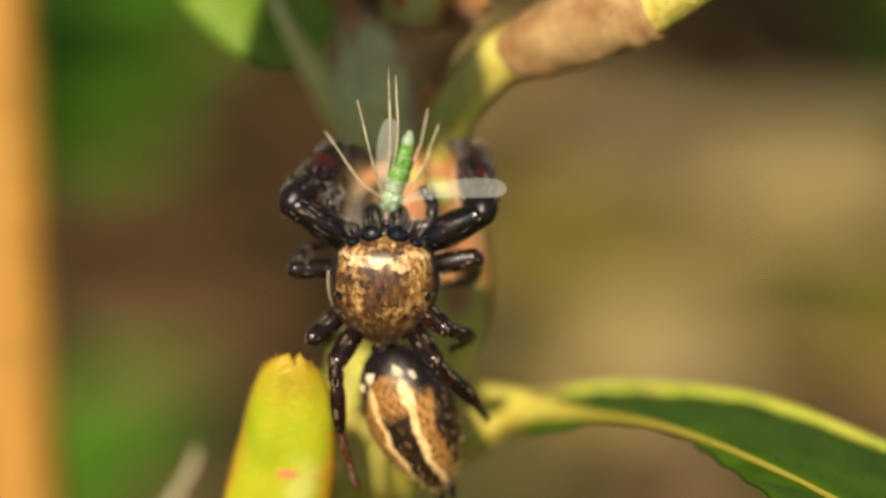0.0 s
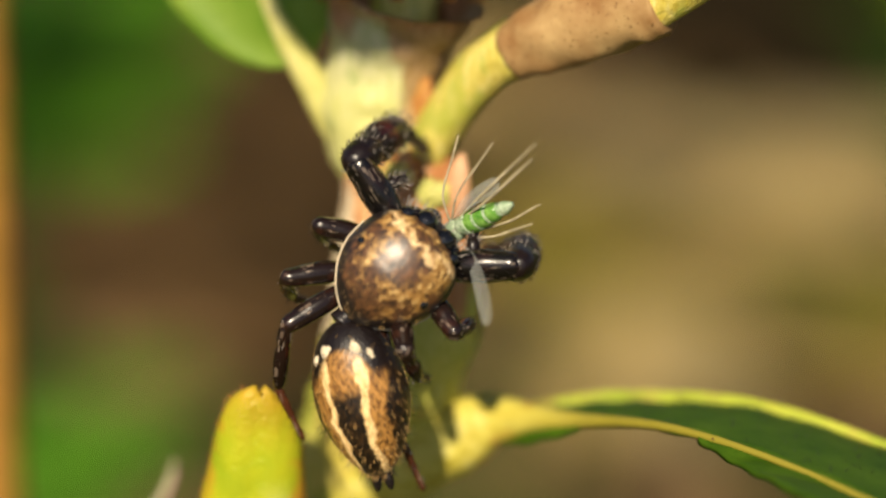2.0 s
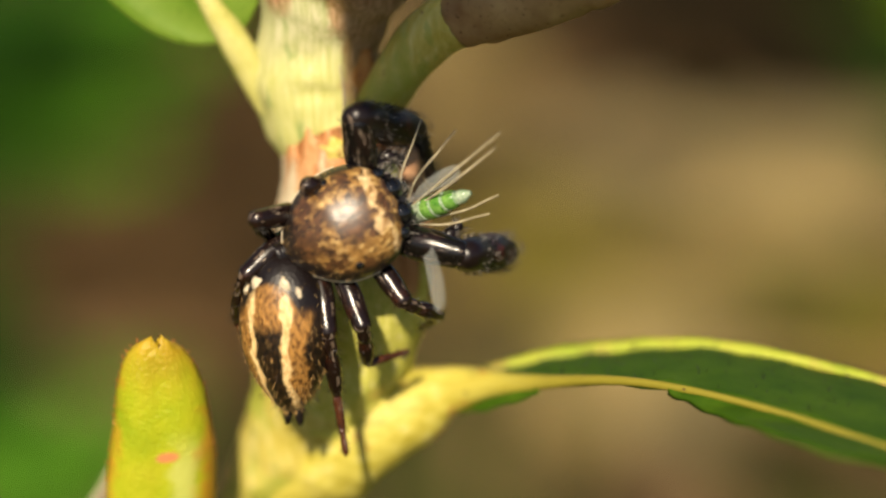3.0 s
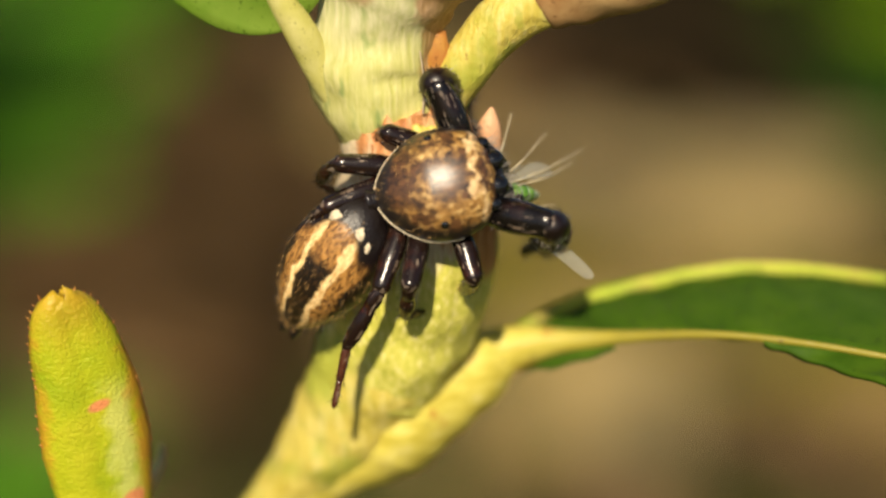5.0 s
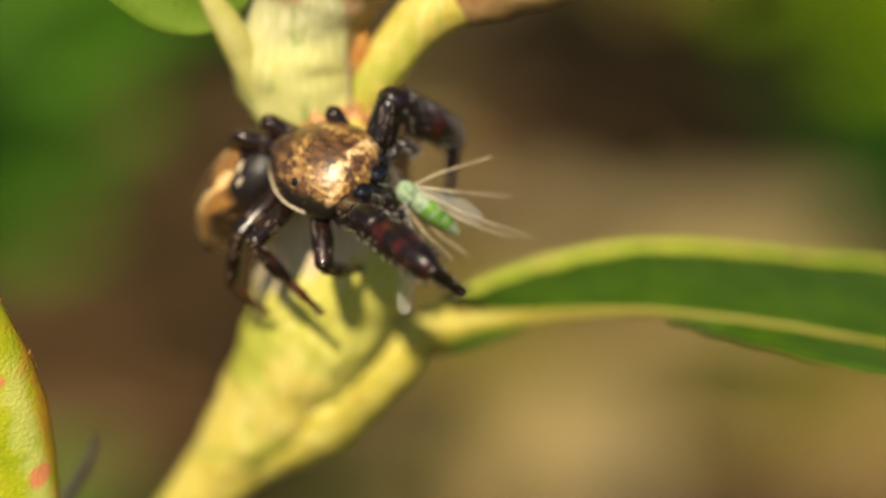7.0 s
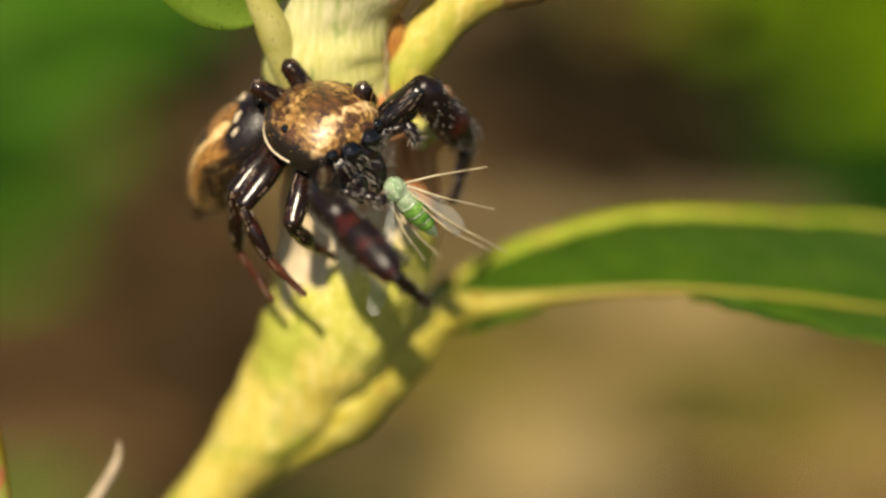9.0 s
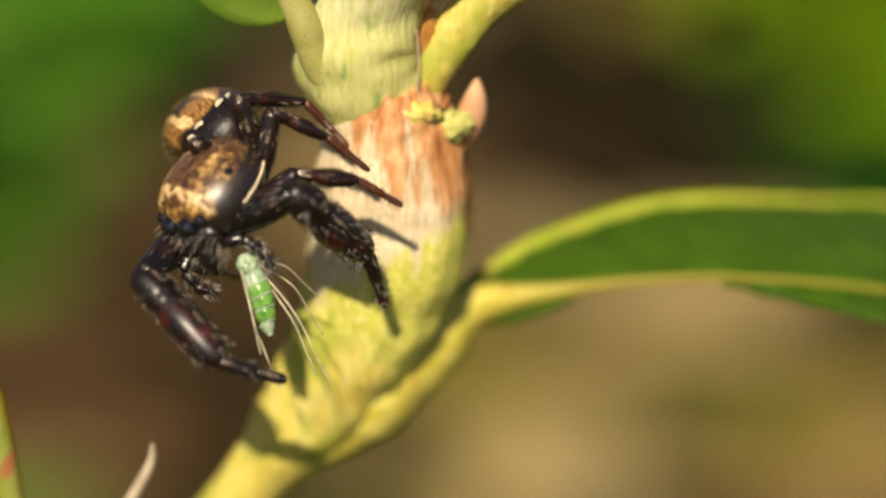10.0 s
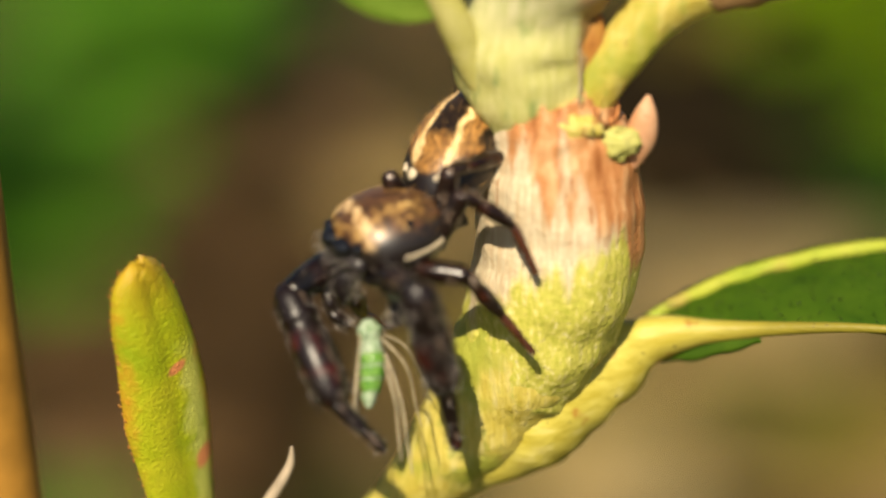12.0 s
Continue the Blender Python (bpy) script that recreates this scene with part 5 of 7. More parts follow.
    walk(legs["L1"][1], [
        (0, pose(0.000000, 0.000000, 0.001900, -105.93, -28.89, 37.70)),
        (0.5, pose(0.000000, 0.000000, 0.001900, -120.63, -29.93, 42.39)),
        (1, pose(0.000000, 0.000000, 0.001900, -111.65, -34.92, 38.64)),
        (1.5, pose(0.000000, 0.000000, 0.001900, -123.64, -30.75, 37.53)),
        (2, pose(0.000000, 0.000000, 0.001900, -97.43, -16.11, 34.54)),
        (2.5, pose(0.000000, 0.000000, 0.001900, -114.15, -9.30, 35.92)),
        (3, pose(0.000000, 0.000000, 0.001900, -132.49, -28.84, 42.14)),
        (3.5, pose(0.000000, 0.000000, 0.001900, -122.53, -11.90, 39.71)),
        (5.5, pose(0.000000, 0.000000, 0.001900, -115.68, 10.20, 53.59)),
        (6, pose(0.000000, 0.000000, 0.001900, -136.58, -5.54, 51.87)),
        (6.5, pose(0.000000, 0.000000, 0.001900, -118.75, 5.45, 54.22)),
        (7, pose(0.000000, 0.000000, 0.001900, -109.12, -4.82, 49.97)),
        (9, pose(0.000000, 0.000000, 0.001900, -102.30, -23.64, 57.62)),
        (9.5, pose(0.000000, 0.000000, 0.001900, -102.18, -23.17, 59.30)),
        (9.6, pose(0.000000, 0.000000, 0.001900, -90.13, -0.89, 48.10)),
        (9.7, pose(0.000000, 0.000000, 0.001900, -90.24, 17.64, 68.40)),
        (10, pose(0.000000, 0.000000, 0.001900, -84.96, 34.10, 75.90)),
        (10.5, pose(0.000000, 0.000000, 0.001900, -95.76, 25.20, 58.88)),
        (11, pose(0.000000, 0.000000, 0.001900, -90.78, 15.03, 48.97)),
        (11.5, pose(0.000000, 0.000000, 0.001900, -99.39, -22.63, 70.44)),
        (12, pose(0.000000, 0.000000, 0.001900, -96.64, 0.49, 59.35))])
    walk(legs["L1"][2], [
        (0, pose(-0.001305, 0.002273, 0.001251, -137.43, -10.37, 68.65)),
        (0.5, pose(-0.001059, 0.002179, 0.000708, -155.59, -10.39, 68.04)),
        (1, pose(-0.001122, 0.002316, 0.001083, -172.41, -15.42, 67.85)),
        (1.5, pose(-0.000763, 0.002248, 0.000615, -148.90, -7.48, 68.12)),
        (2, pose(-0.001438, 0.002260, 0.001564, -134.51, -7.16, 53.78)),
        (2.5, pose(-0.001301, 0.002100, 0.000810, -147.17, 6.32, 57.79)),
        (3, pose(-0.000684, 0.002067, 0.000302, -174.71, -8.85, 58.21)),
        (3.5, pose(-0.001224, 0.001943, 0.000479, -171.43, 3.11, 57.44)),
        (5.5, pose(-0.002081, 0.001277, 0.000749, -132.26, 14.95, 54.09)),
        (6, pose(-0.001343, 0.001295, -0.000052, -159.51, 7.00, 54.66)),
        (6.5, pose(-0.001992, 0.001284, 0.000607, -162.33, 17.64, 57.31)),
        (7, pose(-0.001906, 0.001698, 0.001019, -175.42, -6.02, 53.43)),
        (9, pose(-0.002104, 0.001608, 0.001373, -160.16, -23.21, 51.73)),
        (9.5, pose(-0.002155, 0.001540, 0.001376, -159.85, -22.67, 51.49)),
        (9.6, pose(-0.002009, 0.001803, 0.001894, -154.46, -16.89, 40.83)),
        (9.7, pose(-0.002512, 0.000991, 0.001889, -101.08, 22.72, 66.50)),
        (10, pose(-0.002576, 0.000784, 0.002096, -109.65, 35.38, 44.47)),
        (10.5, pose(-0.002359, 0.001290, 0.001655, -117.46, 32.66, 62.35)),
        (11, pose(-0.002043, 0.001765, 0.001865, -114.46, 18.15, 49.59)),
        (11.5, pose(-0.002453, 0.001051, 0.001493, -108.66, -14.33, 67.75)),
        (12, pose(-0.002309, 0.001365, 0.001588, -96.66, 7.88, 53.72))])
    walk(legs["R1"][0], [
        (0, pose(0.000620, 0.000750, -0.000450, -80.69, 59.30, -51.61)),
        (0.5, pose(0.000620, 0.000750, -0.000450, -65.11, 59.67, -53.96)),
        (1, pose(0.000620, 0.000750, -0.000450, -62.43, 59.22, -52.18)),
        (1.5, pose(0.000620, 0.000750, -0.000450, -62.74, 57.95, -47.46)),
        (2, pose(0.000620, 0.000750, -0.000450, -66.94, 51.64, -24.51)),
        (2.5, pose(0.000620, 0.000750, -0.000450, -69.70, 51.76, -24.98)),
        (3, pose(0.000620, 0.000750, -0.000450, -69.89, 51.10, -22.13)),
        (3.5, pose(0.000620, 0.000750, -0.000450, -71.38, 50.56, -19.67)),
        (5.5, pose(0.000620, 0.000750, -0.000450, -57.78, 45.30, -3.29)),
        (6, pose(0.000620, 0.000750, -0.000450, -85.63, 49.54, -22.03)),
        (6.5, pose(0.000620, 0.000750, -0.000450, -67.89, 45.39, 3.56)),
        (7, pose(0.000620, 0.000750, -0.000450, -37.44, 38.93, 14.95)),
        (9, pose(0.000620, 0.000750, -0.000450, -53.38, 57.39, -12.47)),
        (9.5, pose(0.000620, 0.000750, -0.000450, -47.92, 57.53, -12.78)),
        (9.6, pose(0.000620, 0.000750, -0.000450, -27.63, 52.16, -5.56)),
        (9.7, pose(0.000620, 0.000750, -0.000450, -53.43, 27.85, 20.89)),
        (10, pose(0.000620, 0.000750, -0.000450, -77.50, 31.31, 12.20)),
        (10.5, pose(0.000620, 0.000750, -0.000450, -78.71, 32.17, 7.40)),
        (11, pose(0.000620, 0.000750, -0.000450, -79.91, 31.56, 11.20)),
        (11.5, pose(0.000620, 0.000750, -0.000450, -64.35, 24.27, 36.36)),
        (12, pose(0.000620, 0.000750, -0.000450, -100.91, 27.66, 7.78))])
    walk(legs["R1"][1], [
        (0, pose(0.000000, 0.000000, 0.001900, -91.29, 44.36, -45.28)),
        (0.5, pose(0.000000, 0.000000, 0.001900, -99.46, 30.68, -50.30)),
        (1, pose(0.000000, 0.000000, 0.001900, -100.43, 30.71, -49.48)),
        (1.5, pose(0.000000, 0.000000, 0.001900, -103.20, 35.83, -48.85)),
        (2, pose(0.000000, 0.000000, 0.001900, -109.94, 60.35, -62.90)),
        (2.5, pose(0.000000, 0.000000, 0.001900, -102.56, 63.02, -54.45)),
        (3, pose(0.000000, 0.000000, 0.001900, -72.42, 65.63, -27.58)),
        (3.5, pose(0.000000, 0.000000, 0.001900, -98.20, 69.96, -50.45)),
        (5.5, pose(0.000000, 0.000000, 0.001900, -150.38, 62.75, -107.39)),
        (6, pose(0.000000, 0.000000, 0.001900, -113.97, 77.03, -68.53)),
        (6.5, pose(0.000000, 0.000000, 0.001900, 169.71, 67.97, -137.05)),
        (6.767, pose(0.000000, 0.000000, 0.001900, 2.61, 71.02, 55.21)),
        (7, pose(0.000000, 0.000000, 0.001900, -1.83, 30.35, 50.05)),
        (9, pose(0.000000, 0.000000, 0.001900, -33.94, 31.95, 30.57)),
        (9.5, pose(0.000000, 0.000000, 0.001900, -43.40, 37.38, 24.09)),
        (9.6, pose(0.000000, 0.000000, 0.001900, -89.79, 51.51, -3.17)),
        (9.7, pose(0.000000, 0.000000, 0.001900, -32.61, 82.21, 56.12)),
        (10, pose(0.000000, 0.000000, 0.001900, -48.96, 69.72, 48.41)),
        (10.5, pose(0.000000, 0.000000, 0.001900, -82.07, 69.66, 22.47)),
        (11, pose(0.000000, 0.000000, 0.001900, -63.17, 70.19, 40.39)),
        (11.5, pose(0.000000, 0.000000, 0.001900, 22.91, 71.11, 118.64)),
        (12, pose(0.000000, 0.000000, 0.001900, -54.21, 59.96, 49.39))])
    walk(legs["R1"][2], [
        (0, pose(0.001888, 0.001930, 0.001856, -125.10, 35.50, -79.35)),
        (0.5, pose(0.001904, 0.001875, 0.001518, -128.12, 18.14, -80.04)),
        (1, pose(0.001857, 0.001915, 0.001480, -130.17, 16.51, -81.26)),
        (1.5, pose(0.001742, 0.002001, 0.001400, -136.10, 20.14, -83.16)),
        (2, pose(0.001895, 0.001869, 0.001445, -152.10, 33.32, -98.98)),
        (2.5, pose(0.001840, 0.001958, 0.001634, -152.22, 38.02, -97.52)),
        (3, pose(0.001850, 0.001938, 0.002236, -151.60, 40.28, -99.24)),
        (3.5, pose(0.001830, 0.001981, 0.001768, -152.77, 43.73, -100.96)),
        (5.5, pose(0.001897, 0.001592, 0.000825, -148.22, 39.02, -110.96)),
        (6, pose(0.001905, 0.001898, 0.001654, -128.99, 58.12, -96.98)),
        (6.5, pose(0.001474, 0.002031, 0.000904, -156.19, 55.65, -120.69)),
        (7, pose(0.000810, 0.001101, 0.004229, -178.86, 52.74, -111.55)),
        (9, pose(0.000254, 0.001901, 0.003801, -146.12, 48.24, -80.08)),
        (9.5, pose(0.000330, 0.002180, 0.003459, -147.52, 41.97, -81.34)),
        (9.6, pose(0.000157, 0.002695, 0.001906, -158.38, 55.45, -72.62)),
        (9.7, pose(0.000048, 0.002682, 0.002208, 149.54, 53.53, -129.15)),
        (10, pose(-0.000420, 0.002595, 0.002514, 152.39, 59.02, -119.96)),
        (10.5, pose(-0.000699, 0.002605, 0.002030, 161.39, 60.00, -112.86)),
        (11, pose(-0.000688, 0.002578, 0.002313, 151.05, 61.03, -120.27)),
        (11.5, pose(-0.000205, 0.002569, 0.002705, 116.46, 51.10, -160.22)),
        (12, pose(-0.000773, 0.002463, 0.002691, 141.68, 72.53, -129.18))])
    walk(legs["L2"][0], [
        (0, pose(-0.000750, 0.000200, -0.000550, -12.03, -72.39, 8.82)),
        (0.5, pose(-0.000750, 0.000200, -0.000550, -1.47, -44.77, 2.61)),
        (1, pose(-0.000750, 0.000200, -0.000550, -9.28, -45.25, 2.68)),
        (1.5, pose(-0.000750, 0.000200, -0.000550, 11.01, -69.45, 2.01)),
        (2, pose(-0.000750, 0.000200, -0.000550, 32.59, -73.23, -2.71)),
        (2.5, pose(-0.000750, 0.000200, -0.000550, 23.53, -55.96, 18.42)),
        (3, pose(-0.000750, 0.000200, -0.000550, 12.78, -25.02, 31.54)),
        (3.5, pose(-0.000750, 0.000200, -0.000550, 29.44, -43.87, 22.78)),
        (5.5, pose(-0.000750, 0.000200, -0.000550, 46.99, -57.30, 6.27)),
        (6, pose(-0.000750, 0.000200, -0.000550, 27.14, -36.25, 29.05)),
        (6.5, pose(-0.000750, 0.000200, -0.000550, 32.89, -42.05, 24.74)),
        (7, pose(-0.000750, 0.000200, -0.000550, 13.87, -24.95, 33.55)),
        (9, pose(-0.000750, 0.000200, -0.000550, -15.45, 1.45, 33.18)),
        (9.5, pose(-0.000750, 0.000200, -0.000550, -18.00, -5.43, 35.25)),
        (9.6, pose(-0.000750, 0.000200, -0.000550, -26.36, -44.19, 52.20)),
        (9.7, pose(-0.000750, 0.000200, -0.000550, -111.69, -69.04, 143.32)),
        (10, pose(-0.000750, 0.000200, -0.000550, -80.95, -69.59, 129.36)),
        (10.5, pose(-0.000750, 0.000200, -0.000550, -86.59, -69.85, 136.21)),
        (11, pose(-0.000750, 0.000200, -0.000550, -68.45, -68.70, 121.61)),
        (11.5, pose(-0.000750, 0.000200, -0.000550, -110.04, -68.84, 151.88)),
        (12, pose(-0.000750, 0.000200, -0.000550, -107.77, -68.64, 153.54))])
    walk(legs["L2"][1], [
        (0, pose(0.000000, 0.000000, 0.001500, -169.13, -59.64, 161.16)),
        (0.5, pose(0.000000, 0.000000, 0.001500, -169.85, -29.65, 165.00)),
        (1, pose(0.000000, 0.000000, 0.001500, -173.77, -30.23, 169.57)),
        (1.5, pose(0.000000, 0.000000, 0.001500, -138.01, -43.38, 151.32)),
        (2, pose(0.000000, 0.000000, 0.001500, -121.37, -38.33, 133.73)),
        (2.5, pose(0.000000, 0.000000, 0.001500, -134.27, -19.66, 134.40)),
        (3, pose(0.000000, 0.000000, 0.001500, -161.31, 4.20, 138.55)),
        (3.5, pose(0.000000, 0.000000, 0.001500, -140.37, -4.40, 137.88)),
        (5.5, pose(0.000000, 0.000000, 0.001500, -101.37, -20.41, 119.08)),
        (6, pose(0.000000, 0.000000, 0.001500, -133.16, -6.18, 128.49)),
        (6.5, pose(0.000000, 0.000000, 0.001500, -115.81, -9.25, 125.39)),
        (7, pose(0.000000, 0.000000, 0.001500, -130.48, -16.68, 121.40)),
        (9, pose(0.000000, 0.000000, 0.001500, -167.32, -30.61, 134.37)),
        (9.5, pose(0.000000, 0.000000, 0.001500, -161.86, -37.57, 131.88)),
        (9.6, pose(0.000000, 0.000000, 0.001500, -126.58, -52.64, 95.45)),
        (9.7, pose(0.000000, 0.000000, 0.001500, -40.82, -29.51, 35.62)),
        (10, pose(0.000000, 0.000000, 0.001500, -44.51, -24.19, 46.84)),
        (10.5, pose(0.000000, 0.000000, 0.001500, -62.17, -22.50, 47.06)),
        (11, pose(0.000000, 0.000000, 0.001500, -66.34, -22.06, 48.37)),
        (11.5, pose(0.000000, 0.000000, 0.001500, -53.61, -33.41, 54.58)),
        (12, pose(0.000000, 0.000000, 0.001500, -54.63, -36.53, 66.89))])
    walk(legs["L2"][2], [
        (0, pose(-0.001251, 0.000138, 0.000780, -170.22, -31.74, 168.35)),
        (0.5, pose(-0.000748, -0.000064, 0.000260, -172.35, -6.76, 168.08)),
        (1, pose(-0.000742, -0.000023, 0.000255, 179.62, -11.83, 169.12)),
        (1.5, pose(-0.001115, -0.000496, 0.000717, -156.74, -32.76, 157.75)),
        (2, pose(-0.001218, -0.000518, 0.000908, -139.48, -31.68, 144.26)),
        (2.5, pose(-0.000980, -0.000483, 0.000547, -140.63, -12.91, 143.02)),
        (3, pose(-0.000232, -0.000415, 0.000130, -168.68, 8.78, 142.24)),
        (3.5, pose(-0.000684, -0.000629, 0.000387, -153.68, -4.80, 141.38)),
        (5.5, pose(-0.001291, -0.000604, 0.001232, -120.50, -7.25, 148.18)),
        (6, pose(-0.000894, -0.000575, 0.000514, -142.10, 6.11, 141.03)),
        (6.5, pose(-0.001123, -0.000673, 0.000877, -137.81, -6.87, 132.48)),
        (7, pose(-0.001082, -0.000344, 0.000598, -158.87, -28.42, 125.57)),
        (9, pose(-0.000731, 0.000292, 0.000282, 168.43, -24.93, 146.65)),
        (9.5, pose(-0.000897, 0.000324, 0.000408, 173.08, -29.13, 145.06)),
        (9.6, pose(-0.001224, 0.000573, 0.000976, 170.81, -52.27, 115.59)),
        (9.633, pose(-0.001108, 0.000514, 0.001715, -114.70, -65.38, 64.39)),
        (9.7, pose(-0.000991, 0.000456, 0.002455, -53.97, -45.04, 27.52)),
        (10, pose(-0.001031, 0.000386, 0.002443, -64.96, -38.20, 41.09)),
        (10.5, pose(-0.001115, 0.000684, 0.002125, -80.24, -37.30, 45.78)),
        (11, pose(-0.001138, 0.000719, 0.002039, -84.76, -37.34, 48.43)),
        (11.5, pose(-0.001226, 0.000291, 0.002218, -38.80, -34.27, 29.29)),
        (12, pose(-0.001284, 0.000004, 0.002174, -40.07, -35.53, 35.15))])
    walk(legs["R2"][0], [
        (0, pose(0.000750, 0.000200, -0.000550, -60.75, 70.73, -45.17)),
        (0.5, pose(0.000750, 0.000200, -0.000550, -31.33, 69.85, -42.46)),
        (1, pose(0.000750, 0.000200, -0.000550, -26.33, 71.83, -45.78)),
        (1.5, pose(0.000750, 0.000200, -0.000550, -24.45, 74.51, -50.17)),
        (2, pose(0.000750, 0.000200, -0.000550, -19.42, 55.46, -32.26)),
        (2.5, pose(0.000750, 0.000200, -0.000550, -43.86, 69.68, -51.05)),
        (3, pose(0.000750, 0.000200, -0.000550, -57.08, 68.44, -46.87)),
        (3.5, pose(0.000750, 0.000200, -0.000550, -59.42, 70.37, -55.73)),
        (5.5, pose(0.000750, 0.000200, -0.000550, -82.91, 72.67, -76.77)),
        (6, pose(0.000750, 0.000200, -0.000550, -100.17, 72.56, -90.55)),
        (6.5, pose(0.000750, 0.000200, -0.000550, -53.91, 68.89, -44.82)),
        (7, pose(0.000750, 0.000200, -0.000550, -136.17, 67.09, -95.76)),
        (9, pose(0.000750, 0.000200, -0.000550, -150.83, 52.87, -116.51)),
        (9.5, pose(0.000750, 0.000200, -0.000550, -144.29, 52.54, -116.85)),
        (9.6, pose(0.000750, 0.000200, -0.000550, -47.42, 57.69, -42.00)),
        (9.633, pose(0.000750, 0.000200, -0.000550, -51.59, 34.67, -4.71)),
        (9.7, pose(0.000750, 0.000200, -0.000550, -68.86, 17.34, 27.95)),
        (10, pose(0.000750, 0.000200, -0.000550, -76.17, 15.79, 33.10)),
        (10.5, pose(0.000750, 0.000200, -0.000550, -80.94, 15.31, 35.55)),
        (11, pose(0.000750, 0.000200, -0.000550, -98.87, 15.29, 46.96)),
        (11.5, pose(0.000750, 0.000200, -0.000550, -84.11, 15.03, 36.62)),
        (12, pose(0.000750, 0.000200, -0.000550, -98.36, 15.10, 39.81))])
    walk(legs["R2"][1], [
        (0, pose(0.000000, 0.000000, 0.001500, 132.12, 55.23, 99.35)),
        (0.5, pose(0.000000, 0.000000, 0.001500, 91.43, 85.33, 81.29)),
        (1, pose(0.000000, 0.000000, 0.001500, -96.83, 86.49, -87.30)),
        (1.5, pose(0.000000, 0.000000, 0.001500, -136.24, 77.23, -110.22)),
        (2, pose(0.000000, 0.000000, 0.001500, 158.95, 57.62, -170.31)),
        (2.5, pose(0.000000, 0.000000, 0.001500, 127.09, 77.09, 162.84)),
        (3, pose(0.000000, 0.000000, 0.001500, 51.98, 59.40, 94.96)),
        (3.5, pose(0.000000, 0.000000, 0.001500, 89.34, 71.74, 126.99)),
        (5.5, pose(0.000000, 0.000000, 0.001500, 112.82, 71.63, 115.14)),
        (6, pose(0.000000, 0.000000, 0.001500, 85.68, 68.92, 105.92)),
        (6.5, pose(0.000000, 0.000000, 0.001500, 130.94, 53.58, 162.67)),
        (7, pose(0.000000, 0.000000, 0.001500, 112.18, 43.96, 134.28)),
        (9, pose(0.000000, 0.000000, 0.001500, 87.45, 57.38, 114.79)),
        (9.5, pose(0.000000, 0.000000, 0.001500, 100.66, 63.32, 125.31)),
        (9.6, pose(0.000000, 0.000000, 0.001500, 169.73, 54.32, 179.73)),
        (9.7, pose(0.000000, 0.000000, 0.001500, 123.93, -10.81, 135.70)),
        (10, pose(0.000000, 0.000000, 0.001500, 122.89, -20.07, 135.50)),
        (10.5, pose(0.000000, 0.000000, 0.001500, 115.82, -25.88, 137.08)),
        (11, pose(0.000000, 0.000000, 0.001500, 106.64, -47.64, 143.27)),
        (11.5, pose(0.000000, 0.000000, 0.001500, 119.14, -28.75, 137.60)),
        (12, pose(0.000000, 0.000000, 0.001500, 118.42, -39.33, 140.22))])
    walk(legs["R2"][2], [
        (0, pose(0.001191, -0.000613, 0.000945, 149.76, 26.68, 129.03)),
        (0.5, pose(0.001427, -0.000255, 0.001497, 164.91, 44.13, 144.05)),
        (1, pose(0.001430, 0.000240, 0.001489, 164.11, 48.96, 150.60)),
        (1.5, pose(0.001294, 0.000612, 0.001268, 165.97, 55.12, 155.51)),
        (2, pose(0.001039, 0.000706, 0.000775, 165.90, 51.62, 146.89)),
        (2.5, pose(0.001156, 0.000854, 0.001305, 107.91, 66.72, 92.99)),
        (3, pose(0.001072, 0.000865, 0.001955, 111.99, 49.67, 93.62)),
        (3.5, pose(0.001149, 0.000885, 0.001505, 109.91, 55.72, 88.97)),
        (5.5, pose(0.001437, 0.000085, 0.001323, 136.50, 36.45, 118.40)),
        (6, pose(0.001362, 0.000495, 0.001539, 118.75, 43.56, 97.65)),
        (6.5, pose(0.001056, 0.000818, 0.000936, 121.74, 54.29, 91.56)),
        (7, pose(0.001227, 0.000665, 0.001106, 113.59, 3.25, 123.90)),
        (9, pose(0.001292, 0.000657, 0.001535, 93.85, 15.32, 124.52)),
        (9.5, pose(0.001301, 0.000628, 0.001380, 94.78, 21.15, 125.41)),
        (9.6, pose(0.001160, 0.000253, 0.000668, 133.49, 26.26, 132.59)),
        (9.7, pose(0.000732, 0.000967, 0.000705, 161.93, -38.01, 104.89)),
        (10, pose(0.000661, 0.001058, 0.000760, 162.72, -39.61, 98.96)),
        (10.5, pose(0.000687, 0.001144, 0.000932, 171.47, -36.76, 95.11)),
        (11, pose(0.000585, 0.001297, 0.001220, -172.55, -58.87, 82.18)),
        (11.5, pose(0.000603, 0.001164, 0.000881, 169.15, -39.41, 94.41)),
        (12, pose(0.000480, 0.001260, 0.000966, 179.16, -52.76, 91.75))])
